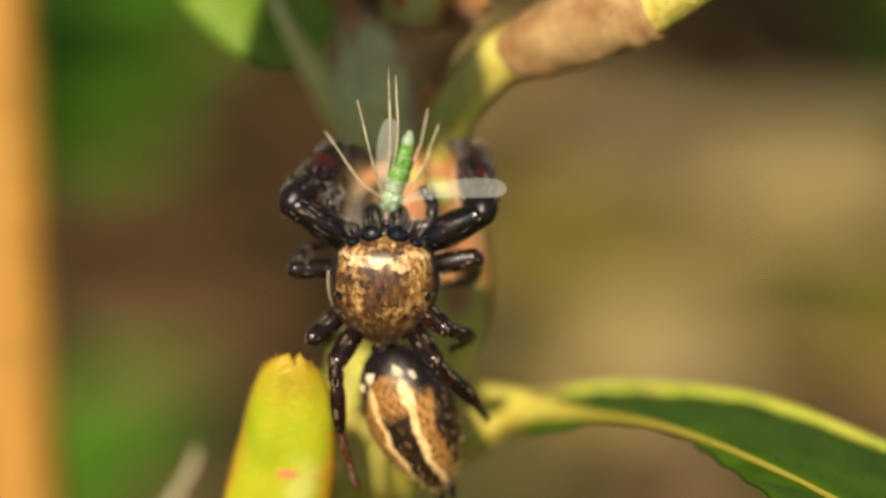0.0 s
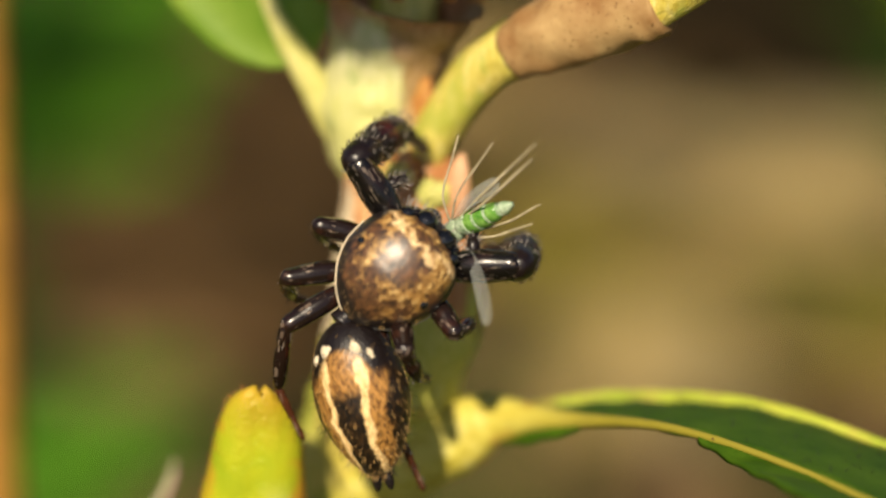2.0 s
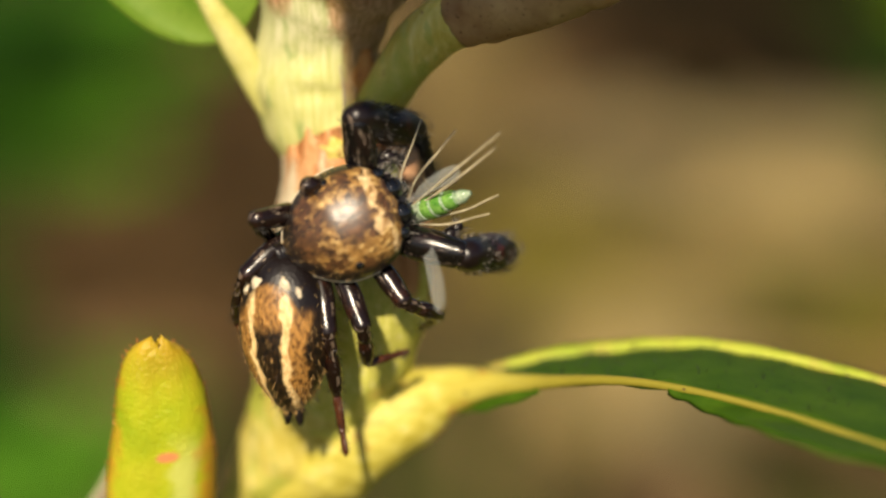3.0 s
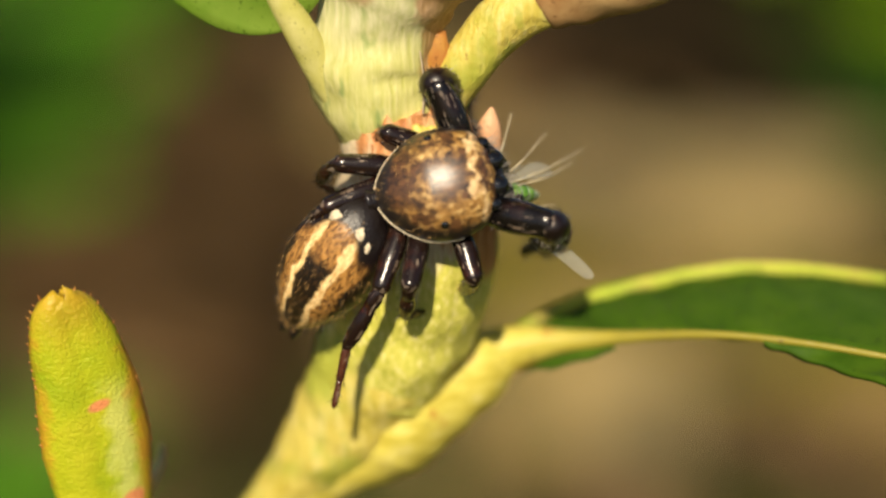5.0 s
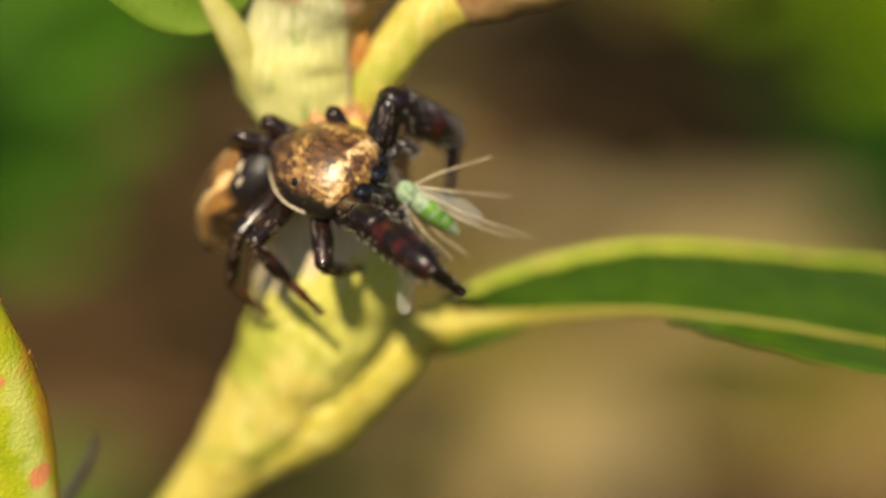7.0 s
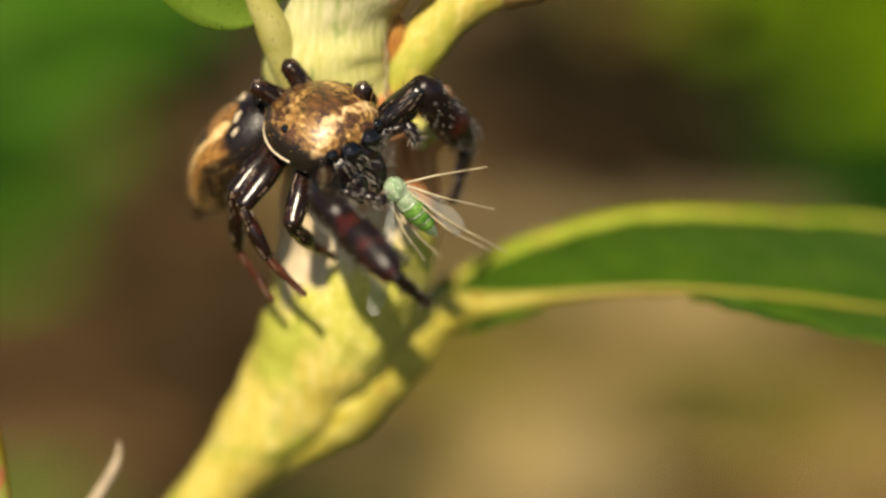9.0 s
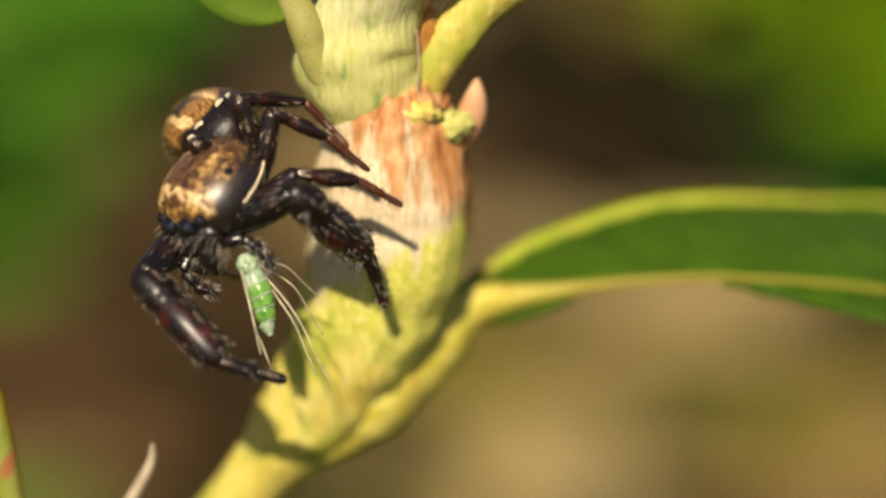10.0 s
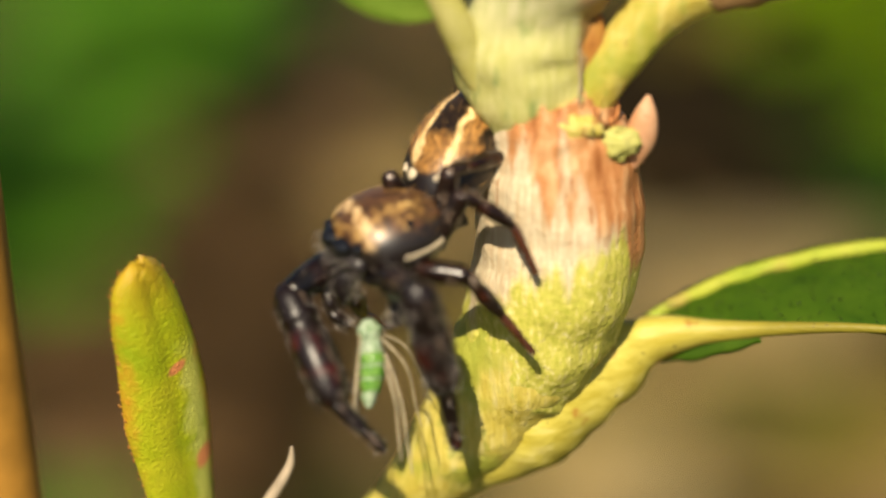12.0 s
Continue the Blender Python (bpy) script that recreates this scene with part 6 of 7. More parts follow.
    walk(legs["L3"][0], [
        (0, pose(-0.000620, -0.000550, -0.000550, 25.73, -37.97, -8.99)),
        (0.5, pose(-0.000620, -0.000550, -0.000550, 35.71, -35.52, -7.17)),
        (1, pose(-0.000620, -0.000550, -0.000550, 34.60, -42.81, -13.78)),
        (1.5, pose(-0.000620, -0.000550, -0.000550, 67.42, -50.72, -27.96)),
        (2, pose(-0.000620, -0.000550, -0.000550, 68.45, -48.56, -19.75)),
        (2.5, pose(-0.000620, -0.000550, -0.000550, 67.74, -46.07, -10.62)),
        (3, pose(-0.000620, -0.000550, -0.000550, 40.03, -29.21, 17.85)),
        (3.5, pose(-0.000620, -0.000550, -0.000550, 69.31, -41.44, -3.03)),
        (5.5, pose(-0.000620, -0.000550, -0.000550, 67.66, -38.64, 6.23)),
        (6, pose(-0.000620, -0.000550, -0.000550, 64.81, -36.05, 13.64)),
        (6.5, pose(-0.000620, -0.000550, -0.000550, 55.74, -32.20, 21.77)),
        (7, pose(-0.000620, -0.000550, -0.000550, 47.53, -22.03, 36.10)),
        (9, pose(-0.000620, -0.000550, -0.000550, 25.31, -10.88, 44.65)),
        (9.5, pose(-0.000620, -0.000550, -0.000550, 25.52, -22.84, 38.73)),
        (9.6, pose(-0.000620, -0.000550, -0.000550, 15.94, -37.28, 32.44)),
        (9.7, pose(-0.000620, -0.000550, -0.000550, 30.08, -50.16, 24.89)),
        (10, pose(-0.000620, -0.000550, -0.000550, 30.49, -43.34, 30.70)),
        (10.5, pose(-0.000620, -0.000550, -0.000550, 29.16, -34.64, 37.11)),
        (11, pose(-0.000620, -0.000550, -0.000550, 27.90, -32.37, 38.58)),
        (11.5, pose(-0.000620, -0.000550, -0.000550, 9.89, -30.30, 39.41)),
        (12, pose(-0.000620, -0.000550, -0.000550, 9.60, -32.76, 38.92))])
    walk(legs["L3"][1], [
        (0, pose(0.000000, 0.000000, 0.001750, 139.33, -13.90, -36.42)),
        (0.5, pose(0.000000, 0.000000, 0.001750, 132.05, -21.09, -35.82)),
        (1, pose(0.000000, 0.000000, 0.001750, 130.82, -9.93, -36.54)),
        (1.5, pose(0.000000, 0.000000, 0.001750, 95.58, -12.38, -29.65)),
        (2, pose(0.000000, 0.000000, 0.001750, 105.40, -19.80, -36.55)),
        (2.5, pose(0.000000, 0.000000, 0.001750, 113.03, -25.53, -46.74)),
        (3, pose(0.000000, 0.000000, 0.001750, 154.50, -32.55, -64.25)),
        (3.5, pose(0.000000, 0.000000, 0.001750, 116.08, -35.77, -43.23)),
        (5.5, pose(0.000000, 0.000000, 0.001750, 78.77, -46.25, -26.99)),
        (6, pose(0.000000, 0.000000, 0.001750, 115.16, -49.75, -60.91)),
        (6.5, pose(0.000000, 0.000000, 0.001750, 111.47, -49.55, -69.24)),
        (7, pose(0.000000, 0.000000, 0.001750, 133.29, -48.79, -92.59)),
        (9, pose(0.000000, 0.000000, 0.001750, 139.80, -28.36, -100.84)),
        (9.5, pose(0.000000, 0.000000, 0.001750, 119.78, -30.65, -89.72)),
        (9.6, pose(0.000000, 0.000000, 0.001750, 116.38, -16.08, -85.65)),
        (9.7, pose(0.000000, 0.000000, 0.001750, 109.67, -19.19, -96.08)),
        (10, pose(0.000000, 0.000000, 0.001750, 107.09, -26.40, -89.85)),
        (10.5, pose(0.000000, 0.000000, 0.001750, 89.84, -33.11, -74.88)),
        (11, pose(0.000000, 0.000000, 0.001750, 84.69, -33.23, -72.09)),
        (11.5, pose(0.000000, 0.000000, 0.001750, 105.78, -15.45, -85.15)),
        (12, pose(0.000000, 0.000000, 0.001750, 101.75, -17.66, -70.57))])
    walk(legs["L3"][2], [
        (0, pose(-0.000336, -0.000886, 0.000719, 145.41, -12.65, -37.41)),
        (0.5, pose(-0.000335, -0.001040, 0.000875, 146.03, -21.25, -35.41)),
        (1, pose(-0.000504, -0.000945, 0.000849, 152.08, -10.74, -35.28)),
        (1.5, pose(-0.000664, -0.001225, 0.001617, 136.55, -9.18, -33.53)),
        (2, pose(-0.000703, -0.001159, 0.001400, 138.14, -12.20, -38.61)),
        (2.5, pose(-0.000776, -0.001055, 0.001256, 138.17, -17.84, -41.63)),
        (3, pose(-0.000248, -0.000874, 0.000685, 170.42, -26.53, -54.60)),
        (3.5, pose(-0.000599, -0.001163, 0.001251, 143.46, -22.19, -43.75)),
        (5.5, pose(-0.000799, -0.001134, 0.001939, 143.02, -23.78, -50.38)),
        (6, pose(-0.000886, -0.001013, 0.001365, 144.25, -27.44, -53.64)),
        (6.5, pose(-0.001080, -0.000826, 0.001418, 149.79, -23.03, -61.30)),
        (7, pose(-0.001051, -0.000675, 0.001118, 169.22, -21.35, -70.47)),
        (9, pose(-0.000983, -0.000329, 0.000809, -178.78, -11.88, -75.75)),
        (9.5, pose(-0.001213, -0.000360, 0.001152, 169.08, -9.66, -73.14)),
        (9.6, pose(-0.001238, -0.000267, 0.001152, 126.51, 15.62, -79.66)),
        (9.7, pose(-0.001327, -0.000015, 0.001305, 121.20, 10.15, -85.46)),
        (10, pose(-0.001338, -0.000186, 0.001381, 119.08, 3.58, -82.63)),
        (10.5, pose(-0.001352, -0.000363, 0.001753, 119.79, -0.89, -81.67)),
        (11, pose(-0.001348, -0.000361, 0.001858, 121.07, -0.20, -82.70)),
        (11.5, pose(-0.001334, -0.000215, 0.001383, 126.72, 16.52, -81.44)),
        (12, pose(-0.001264, -0.000538, 0.001478, 127.60, 13.80, -77.00))])
    walk(legs["R3"][0], [
        (0, pose(0.000620, -0.000550, -0.000550, 5.63, 29.17, 1.47)),
        (0.5, pose(0.000620, -0.000550, -0.000550, 29.58, 39.45, 5.41)),
        (1, pose(0.000620, -0.000550, -0.000550, 26.04, 33.37, 1.43)),
        (1.5, pose(0.000620, -0.000550, -0.000550, 30.95, 32.25, 0.70)),
        (2, pose(0.000620, -0.000550, -0.000550, 18.06, 31.37, 0.23)),
        (2.5, pose(0.000620, -0.000550, -0.000550, 23.58, 50.02, 9.53)),
        (3, pose(0.000620, -0.000550, -0.000550, 42.91, 74.26, 42.35)),
        (3.5, pose(0.000620, -0.000550, -0.000550, 51.77, 73.84, 40.69)),
        (5.5, pose(0.000620, -0.000550, -0.000550, 35.24, 64.91, 17.01)),
        (6, pose(0.000620, -0.000550, -0.000550, 94.43, 76.32, 82.01)),
        (6.5, pose(0.000620, -0.000550, -0.000550, 110.41, 75.37, 99.49)),
        (7, pose(0.000620, -0.000550, -0.000550, 89.05, 75.83, 88.73)),
        (9, pose(0.000620, -0.000550, -0.000550, 147.84, 63.37, 148.49)),
        (9.5, pose(0.000620, -0.000550, -0.000550, 146.49, 65.27, 145.65)),
        (9.6, pose(0.000620, -0.000550, -0.000550, 52.22, 69.07, 90.74)),
        (9.7, pose(0.000620, -0.000550, -0.000550, -28.15, 38.93, 79.97)),
        (10, pose(0.000620, -0.000550, -0.000550, -31.76, 40.46, 78.83)),
        (10.5, pose(0.000620, -0.000550, -0.000550, -38.11, 44.10, 75.39)),
        (11, pose(0.000620, -0.000550, -0.000550, -64.46, 45.73, 72.52)),
        (11.5, pose(0.000620, -0.000550, -0.000550, -48.29, 45.74, 72.51)),
        (12, pose(0.000620, -0.000550, -0.000550, -55.06, 48.39, 67.59))])
    walk(legs["R3"][1], [
        (0, pose(0.000000, 0.000000, 0.001750, 129.12, 51.11, 90.29)),
        (0.5, pose(0.000000, 0.000000, 0.001750, 107.79, 69.17, 74.62)),
        (1, pose(0.000000, 0.000000, 0.001750, 134.90, 65.55, 102.25)),
        (1.5, pose(0.000000, 0.000000, 0.001750, 144.59, 66.40, 116.72)),
        (2, pose(0.000000, 0.000000, 0.001750, 135.64, 54.48, 109.32)),
        (2.5, pose(0.000000, 0.000000, 0.001750, 91.93, 56.21, 69.96)),
        (3, pose(0.000000, 0.000000, 0.001750, 64.49, 33.67, 52.54)),
        (3.5, pose(0.000000, 0.000000, 0.001750, 76.75, 46.11, 60.57)),
        (5.5, pose(0.000000, 0.000000, 0.001750, 85.21, 56.23, 67.50)),
        (6, pose(0.000000, 0.000000, 0.001750, 75.01, 43.07, 53.52)),
        (6.5, pose(0.000000, 0.000000, 0.001750, 88.00, 39.82, 52.42)),
        (7, pose(0.000000, 0.000000, 0.001750, 95.78, 26.38, 109.70)),
        (9, pose(0.000000, 0.000000, 0.001750, 63.03, 33.20, 95.87)),
        (9.5, pose(0.000000, 0.000000, 0.001750, 66.68, 34.11, 97.41)),
        (9.6, pose(0.000000, 0.000000, 0.001750, 115.32, -6.32, 65.11)),
        (9.7, pose(0.000000, 0.000000, 0.001750, 159.60, -29.79, 27.27)),
        (10, pose(0.000000, 0.000000, 0.001750, 161.61, -32.49, 26.13)),
        (10.5, pose(0.000000, 0.000000, 0.001750, 166.85, -37.93, 24.79)),
        (11, pose(0.000000, 0.000000, 0.001750, -158.67, -41.92, 5.85)),
        (11.5, pose(0.000000, 0.000000, 0.001750, -176.30, -31.17, 19.62)),
        (12, pose(0.000000, 0.000000, 0.001750, -179.67, -29.59, 18.96))])
    walk(legs["R3"][2], [
        (0, pose(0.001090, -0.000682, 0.001195, -171.41, 38.13, 97.32)),
        (0.5, pose(0.001179, -0.000739, 0.001598, 171.16, 56.99, 85.96)),
        (1, pose(0.001160, -0.000669, 0.001341, -178.68, 53.20, 96.09)),
        (1.5, pose(0.001195, -0.000569, 0.001293, -179.57, 63.01, 99.41)),
        (2, pose(0.001193, -0.000445, 0.001169, 145.44, 24.50, 108.37)),
        (2.5, pose(0.001301, -0.000516, 0.001724, 122.56, 2.59, 137.94)),
        (3, pose(0.001206, -0.000503, 0.002252, 92.58, 15.78, 131.52)),
        (3.5, pose(0.001301, -0.000468, 0.001972, 97.64, 23.42, 131.55)),
        (5.5, pose(0.001326, -0.000444, 0.001815, 134.16, 25.80, 125.29)),
        (6, pose(0.001234, -0.000605, 0.002015, 85.48, 35.81, 99.00)),
        (6.5, pose(0.001128, -0.000829, 0.001788, 58.48, 36.23, 98.52)),
        (7, pose(0.001332, 0.000411, 0.001624, 99.73, 26.90, 110.62)),
        (9, pose(0.001206, 0.000473, 0.002281, 83.70, 36.94, 113.70)),
        (9.5, pose(0.001235, 0.000474, 0.002209, 89.31, 37.11, 116.55)),
        (9.6, pose(0.001176, -0.000473, 0.001155, 112.16, -5.01, 87.91)),
        (9.7, pose(0.000803, -0.000135, 0.000611, 178.96, -37.95, 40.28)),
        (10, pose(0.000835, -0.000082, 0.000629, -178.15, -36.19, 39.51)),
        (10.5, pose(0.000894, 0.000062, 0.000675, -178.86, -30.16, 39.70)),
        (11, pose(0.000815, 0.000595, 0.000780, -156.51, -41.33, 27.16)),
        (11.5, pose(0.000651, 0.000328, 0.000555, -176.20, -24.36, 38.37)),
        (12, pose(0.000651, 0.000232, 0.000533, -176.32, -20.55, 39.10))])
    walk(legs["L4"][0], [
        (0, pose(-0.000450, -0.000950, -0.000500, 21.92, -20.77, -4.06)),
        (0.5, pose(-0.000450, -0.000950, -0.000500, 45.88, -23.29, -5.89)),
        (1, pose(-0.000450, -0.000950, -0.000500, 55.97, -31.81, -17.67)),
        (1.5, pose(-0.000450, -0.000950, -0.000500, 73.34, -31.99, -18.11)),
        (2, pose(-0.000450, -0.000950, -0.000500, 73.94, -28.50, -4.41)),
        (2.5, pose(-0.000450, -0.000950, -0.000500, 74.55, -25.03, 9.27)),
        (3, pose(-0.000450, -0.000950, -0.000500, 75.84, -21.15, 25.15)),
        (3.5, pose(-0.000450, -0.000950, -0.000500, 76.08, -21.93, 21.78)),
        (5.5, pose(-0.000450, -0.000950, -0.000500, 76.19, -22.59, 18.87)),
        (6, pose(-0.000450, -0.000950, -0.000500, 76.43, -20.62, 27.56)),
        (6.5, pose(-0.000450, -0.000950, -0.000500, 72.25, -18.74, 34.68)),
        (7, pose(-0.000450, -0.000950, -0.000500, 59.86, -15.96, 41.24)),
        (9, pose(-0.000450, -0.000950, -0.000500, 40.62, 3.03, 63.81)),
        (9.5, pose(-0.000450, -0.000950, -0.000500, 33.90, 2.00, 63.02)),
        (9.6, pose(-0.000450, -0.000950, -0.000500, 11.99, -25.83, 51.14)),
        (9.7, pose(-0.000450, -0.000950, -0.000500, -1.53, -30.13, 50.70)),
        (10, pose(-0.000450, -0.000950, -0.000500, 12.66, -20.08, 51.78)),
        (10.5, pose(-0.000450, -0.000950, -0.000500, 21.40, -11.70, 54.44)),
        (11, pose(-0.000450, -0.000950, -0.000500, 21.93, -13.02, 53.91)),
        (11.5, pose(-0.000450, -0.000950, -0.000500, 21.11, -17.90, 51.91)),
        (12, pose(-0.000450, -0.000950, -0.000500, 4.21, -13.13, 53.02))])
    walk(legs["L4"][1], [
        (0, pose(0.000000, 0.000000, 0.001800, 70.06, 7.59, 5.33)),
        (0.5, pose(0.000000, 0.000000, 0.001800, 60.13, 14.02, 4.00)),
        (1, pose(0.000000, 0.000000, 0.001800, 69.84, 29.49, 6.46)),
        (1.5, pose(0.000000, 0.000000, 0.001800, 47.72, 34.26, 1.81)),
        (2, pose(0.000000, 0.000000, 0.001800, 62.95, 25.29, 2.42)),
        (2.5, pose(0.000000, 0.000000, 0.001800, 63.93, 9.33, -5.92)),
        (3, pose(0.000000, 0.000000, 0.001800, 70.83, -4.67, -2.21)),
        (3.5, pose(0.000000, 0.000000, 0.001800, 61.94, -2.56, -4.96)),
        (5.5, pose(0.000000, 0.000000, 0.001800, 59.04, -3.78, -12.26)),
        (6, pose(0.000000, 0.000000, 0.001800, 72.19, -14.33, -15.75)),
        (6.5, pose(0.000000, 0.000000, 0.001800, 70.56, -21.40, -20.06)),
        (7, pose(0.000000, 0.000000, 0.001800, 99.87, -23.00, -49.74)),
        (9, pose(0.000000, 0.000000, 0.001800, 142.32, -17.33, -72.39)),
        (9.5, pose(0.000000, 0.000000, 0.001800, 140.99, -11.08, -72.17)),
        (9.6, pose(0.000000, 0.000000, 0.001800, 128.94, 16.21, -66.74)),
        (9.7, pose(0.000000, 0.000000, 0.001800, 120.54, 27.01, -60.50)),
        (10, pose(0.000000, 0.000000, 0.001800, 115.40, 9.50, -60.36)),
        (10.5, pose(0.000000, 0.000000, 0.001800, 95.58, -5.61, -51.82)),
        (11, pose(0.000000, 0.000000, 0.001800, 85.99, -5.08, -43.06)),
        (11.5, pose(0.000000, 0.000000, 0.001800, 85.15, -2.02, -59.79)),
        (12, pose(0.000000, 0.000000, 0.001800, 89.93, 8.50, -39.65))])
    walk(legs["L4"][2], [
        (0, pose(0.000231, -0.001631, 0.002392, 71.68, 12.10, 18.46)),
        (0.5, pose(0.000317, -0.001499, 0.002646, 58.67, 22.57, 13.79)),
        (1, pose(0.000480, -0.001599, 0.002325, 68.57, 37.73, 15.48)),
        (1.5, pose(0.000703, -0.001273, 0.002773, 63.86, 48.38, 16.95)),
        (2, pose(0.000406, -0.001543, 0.002520, 88.30, 45.33, 33.52)),
        (2.5, pose(-0.000038, -0.001576, 0.002559, 94.61, 38.65, 38.09)),
        (3, pose(-0.000111, -0.001650, 0.002373, 87.36, 29.82, 26.50)),
        (3.5, pose(-0.000170, -0.001535, 0.002622, 100.54, 32.34, 26.63)),
        (5.5, pose(-0.000377, -0.001454, 0.002698, 105.85, 35.15, 24.24)),
        (6, pose(-0.000580, -0.001568, 0.002318, 93.88, 28.18, 26.33)),
        (6.5, pose(-0.000766, -0.001477, 0.002342, 96.30, 20.62, 33.11)),
        (7, pose(-0.001240, -0.001204, 0.001524, 134.05, 25.01, 3.57)),
        (9, pose(-0.000895, -0.000717, 0.000478, 147.16, -5.21, 5.60)),
        (9.5, pose(-0.000969, -0.000586, 0.000466, 152.31, -5.36, 5.44)),
        (9.6, pose(-0.001372, -0.000256, 0.000744, -175.66, 32.45, 10.12)),
        (9.7, pose(-0.001511, -0.000391, 0.001008, -173.54, 29.91, 18.50)),
        (10, pose(-0.001435, -0.000674, 0.001060, -169.13, 23.62, 10.01)),
        (10.5, pose(-0.001359, -0.001090, 0.001631, 147.80, 29.37, 2.01)),
        (11, pose(-0.001200, -0.001268, 0.001922, 156.18, 31.11, 1.59)),
        (11.5, pose(-0.001510, -0.000873, 0.001948, 132.65, 60.56, -22.07)),
        (12, pose(-0.001116, -0.001348, 0.001802, 169.21, 69.30, 1.50))])
    walk(legs["R4"][0], [
        (0, pose(0.000450, -0.000950, -0.000500, 20.14, 26.29, 4.75)),
        (0.5, pose(0.000450, -0.000950, -0.000500, 58.89, 38.00, 16.10)),
        (1, pose(0.000450, -0.000950, -0.000500, 55.71, 34.99, 10.27)),
        (1.5, pose(0.000450, -0.000950, -0.000500, 71.82, 38.82, 19.95)),
        (2, pose(0.000450, -0.000950, -0.000500, 70.74, 42.52, 34.27)),
        (2.5, pose(0.000450, -0.000950, -0.000500, 72.93, 45.35, 46.23)),
        (3, pose(0.000450, -0.000950, -0.000500, 72.33, 48.78, 62.21)),
        (3.5, pose(0.000450, -0.000950, -0.000500, 74.86, 47.42, 55.32)),
        (5.5, pose(0.000450, -0.000950, -0.000500, 83.87, 47.75, 57.87)),
        (6, pose(0.000450, -0.000950, -0.000500, 89.08, 48.13, 67.21)),
        (6.5, pose(0.000450, -0.000950, -0.000500, 92.70, 48.08, 72.13)),
        (7, pose(0.000450, -0.000950, -0.000500, 104.81, 45.92, 92.50)),
        (9, pose(0.000450, -0.000950, -0.000500, 118.94, 40.07, 112.21)),
        (9.5, pose(0.000450, -0.000950, -0.000500, 117.13, 41.01, 109.89)),
        (9.6, pose(0.000450, -0.000950, -0.000500, 60.78, 40.72, 88.81)),
        (9.633, pose(0.000450, -0.000950, -0.000500, 16.03, 31.33, 79.64)),
        (9.7, pose(0.000450, -0.000950, -0.000500, -22.96, 19.39, 80.43)),
        (10, pose(0.000450, -0.000950, -0.000500, -18.78, 17.99, 81.00)),
        (10.5, pose(0.000450, -0.000950, -0.000500, -12.83, 10.96, 83.05)),
        (11, pose(0.000450, -0.000950, -0.000500, -35.98, 4.34, 86.08)),
        (11.5, pose(0.000450, -0.000950, -0.000500, -10.04, 9.97, 83.67)),
        (12, pose(0.000450, -0.000950, -0.000500, -8.41, 21.49, 81.73))])
    walk(legs["R4"][1], [
        (0, pose(0.000000, 0.000000, 0.001800, 76.52, 37.26, 29.77)),
        (0.5, pose(0.000000, 0.000000, 0.001800, 37.53, 34.11, 6.22)),
        (1, pose(0.000000, 0.000000, 0.001800, 48.55, 44.69, 12.82)),
        (1.5, pose(0.000000, 0.000000, 0.001800, 25.87, 38.68, 3.73)),
        (2, pose(0.000000, 0.000000, 0.001800, 46.04, 42.65, 26.94)),
        (2.5, pose(0.000000, 0.000000, 0.001800, 34.86, 31.18, 27.28)),
        (3, pose(0.000000, 0.000000, 0.001800, 47.50, 16.55, 30.90)),
        (3.5, pose(0.000000, 0.000000, 0.001800, 68.33, 25.57, 30.95)),
        (5.5, pose(0.000000, 0.000000, 0.001800, 29.23, 7.50, 6.87)),
        (6, pose(0.000000, 0.000000, 0.001800, 26.49, 10.26, 11.92)),
        (6.5, pose(0.000000, 0.000000, 0.001800, 25.29, 15.93, 16.15)),
        (7, pose(0.000000, 0.000000, 0.001800, 64.50, 14.91, 28.96)),
        (9, pose(0.000000, 0.000000, 0.001800, 65.85, 8.04, 39.64)),
        (9.5, pose(0.000000, 0.000000, 0.001800, 73.56, 9.52, 40.24)),
        (9.6, pose(0.000000, 0.000000, 0.001800, 123.61, -3.07, 35.41)),
        (9.7, pose(0.000000, 0.000000, 0.001800, 174.41, -1.41, 19.80)),
        (10, pose(0.000000, 0.000000, 0.001800, 168.66, -2.05, 20.41)),
        (10.5, pose(0.000000, 0.000000, 0.001800, 164.33, 2.77, 21.34)),
        (11, pose(0.000000, 0.000000, 0.001800, -170.20, 2.31, 22.37)),
        (11.5, pose(0.000000, 0.000000, 0.001800, 161.80, 8.14, 19.73)),
        (12, pose(0.000000, 0.000000, 0.001800, 152.20, 1.18, 17.80))])
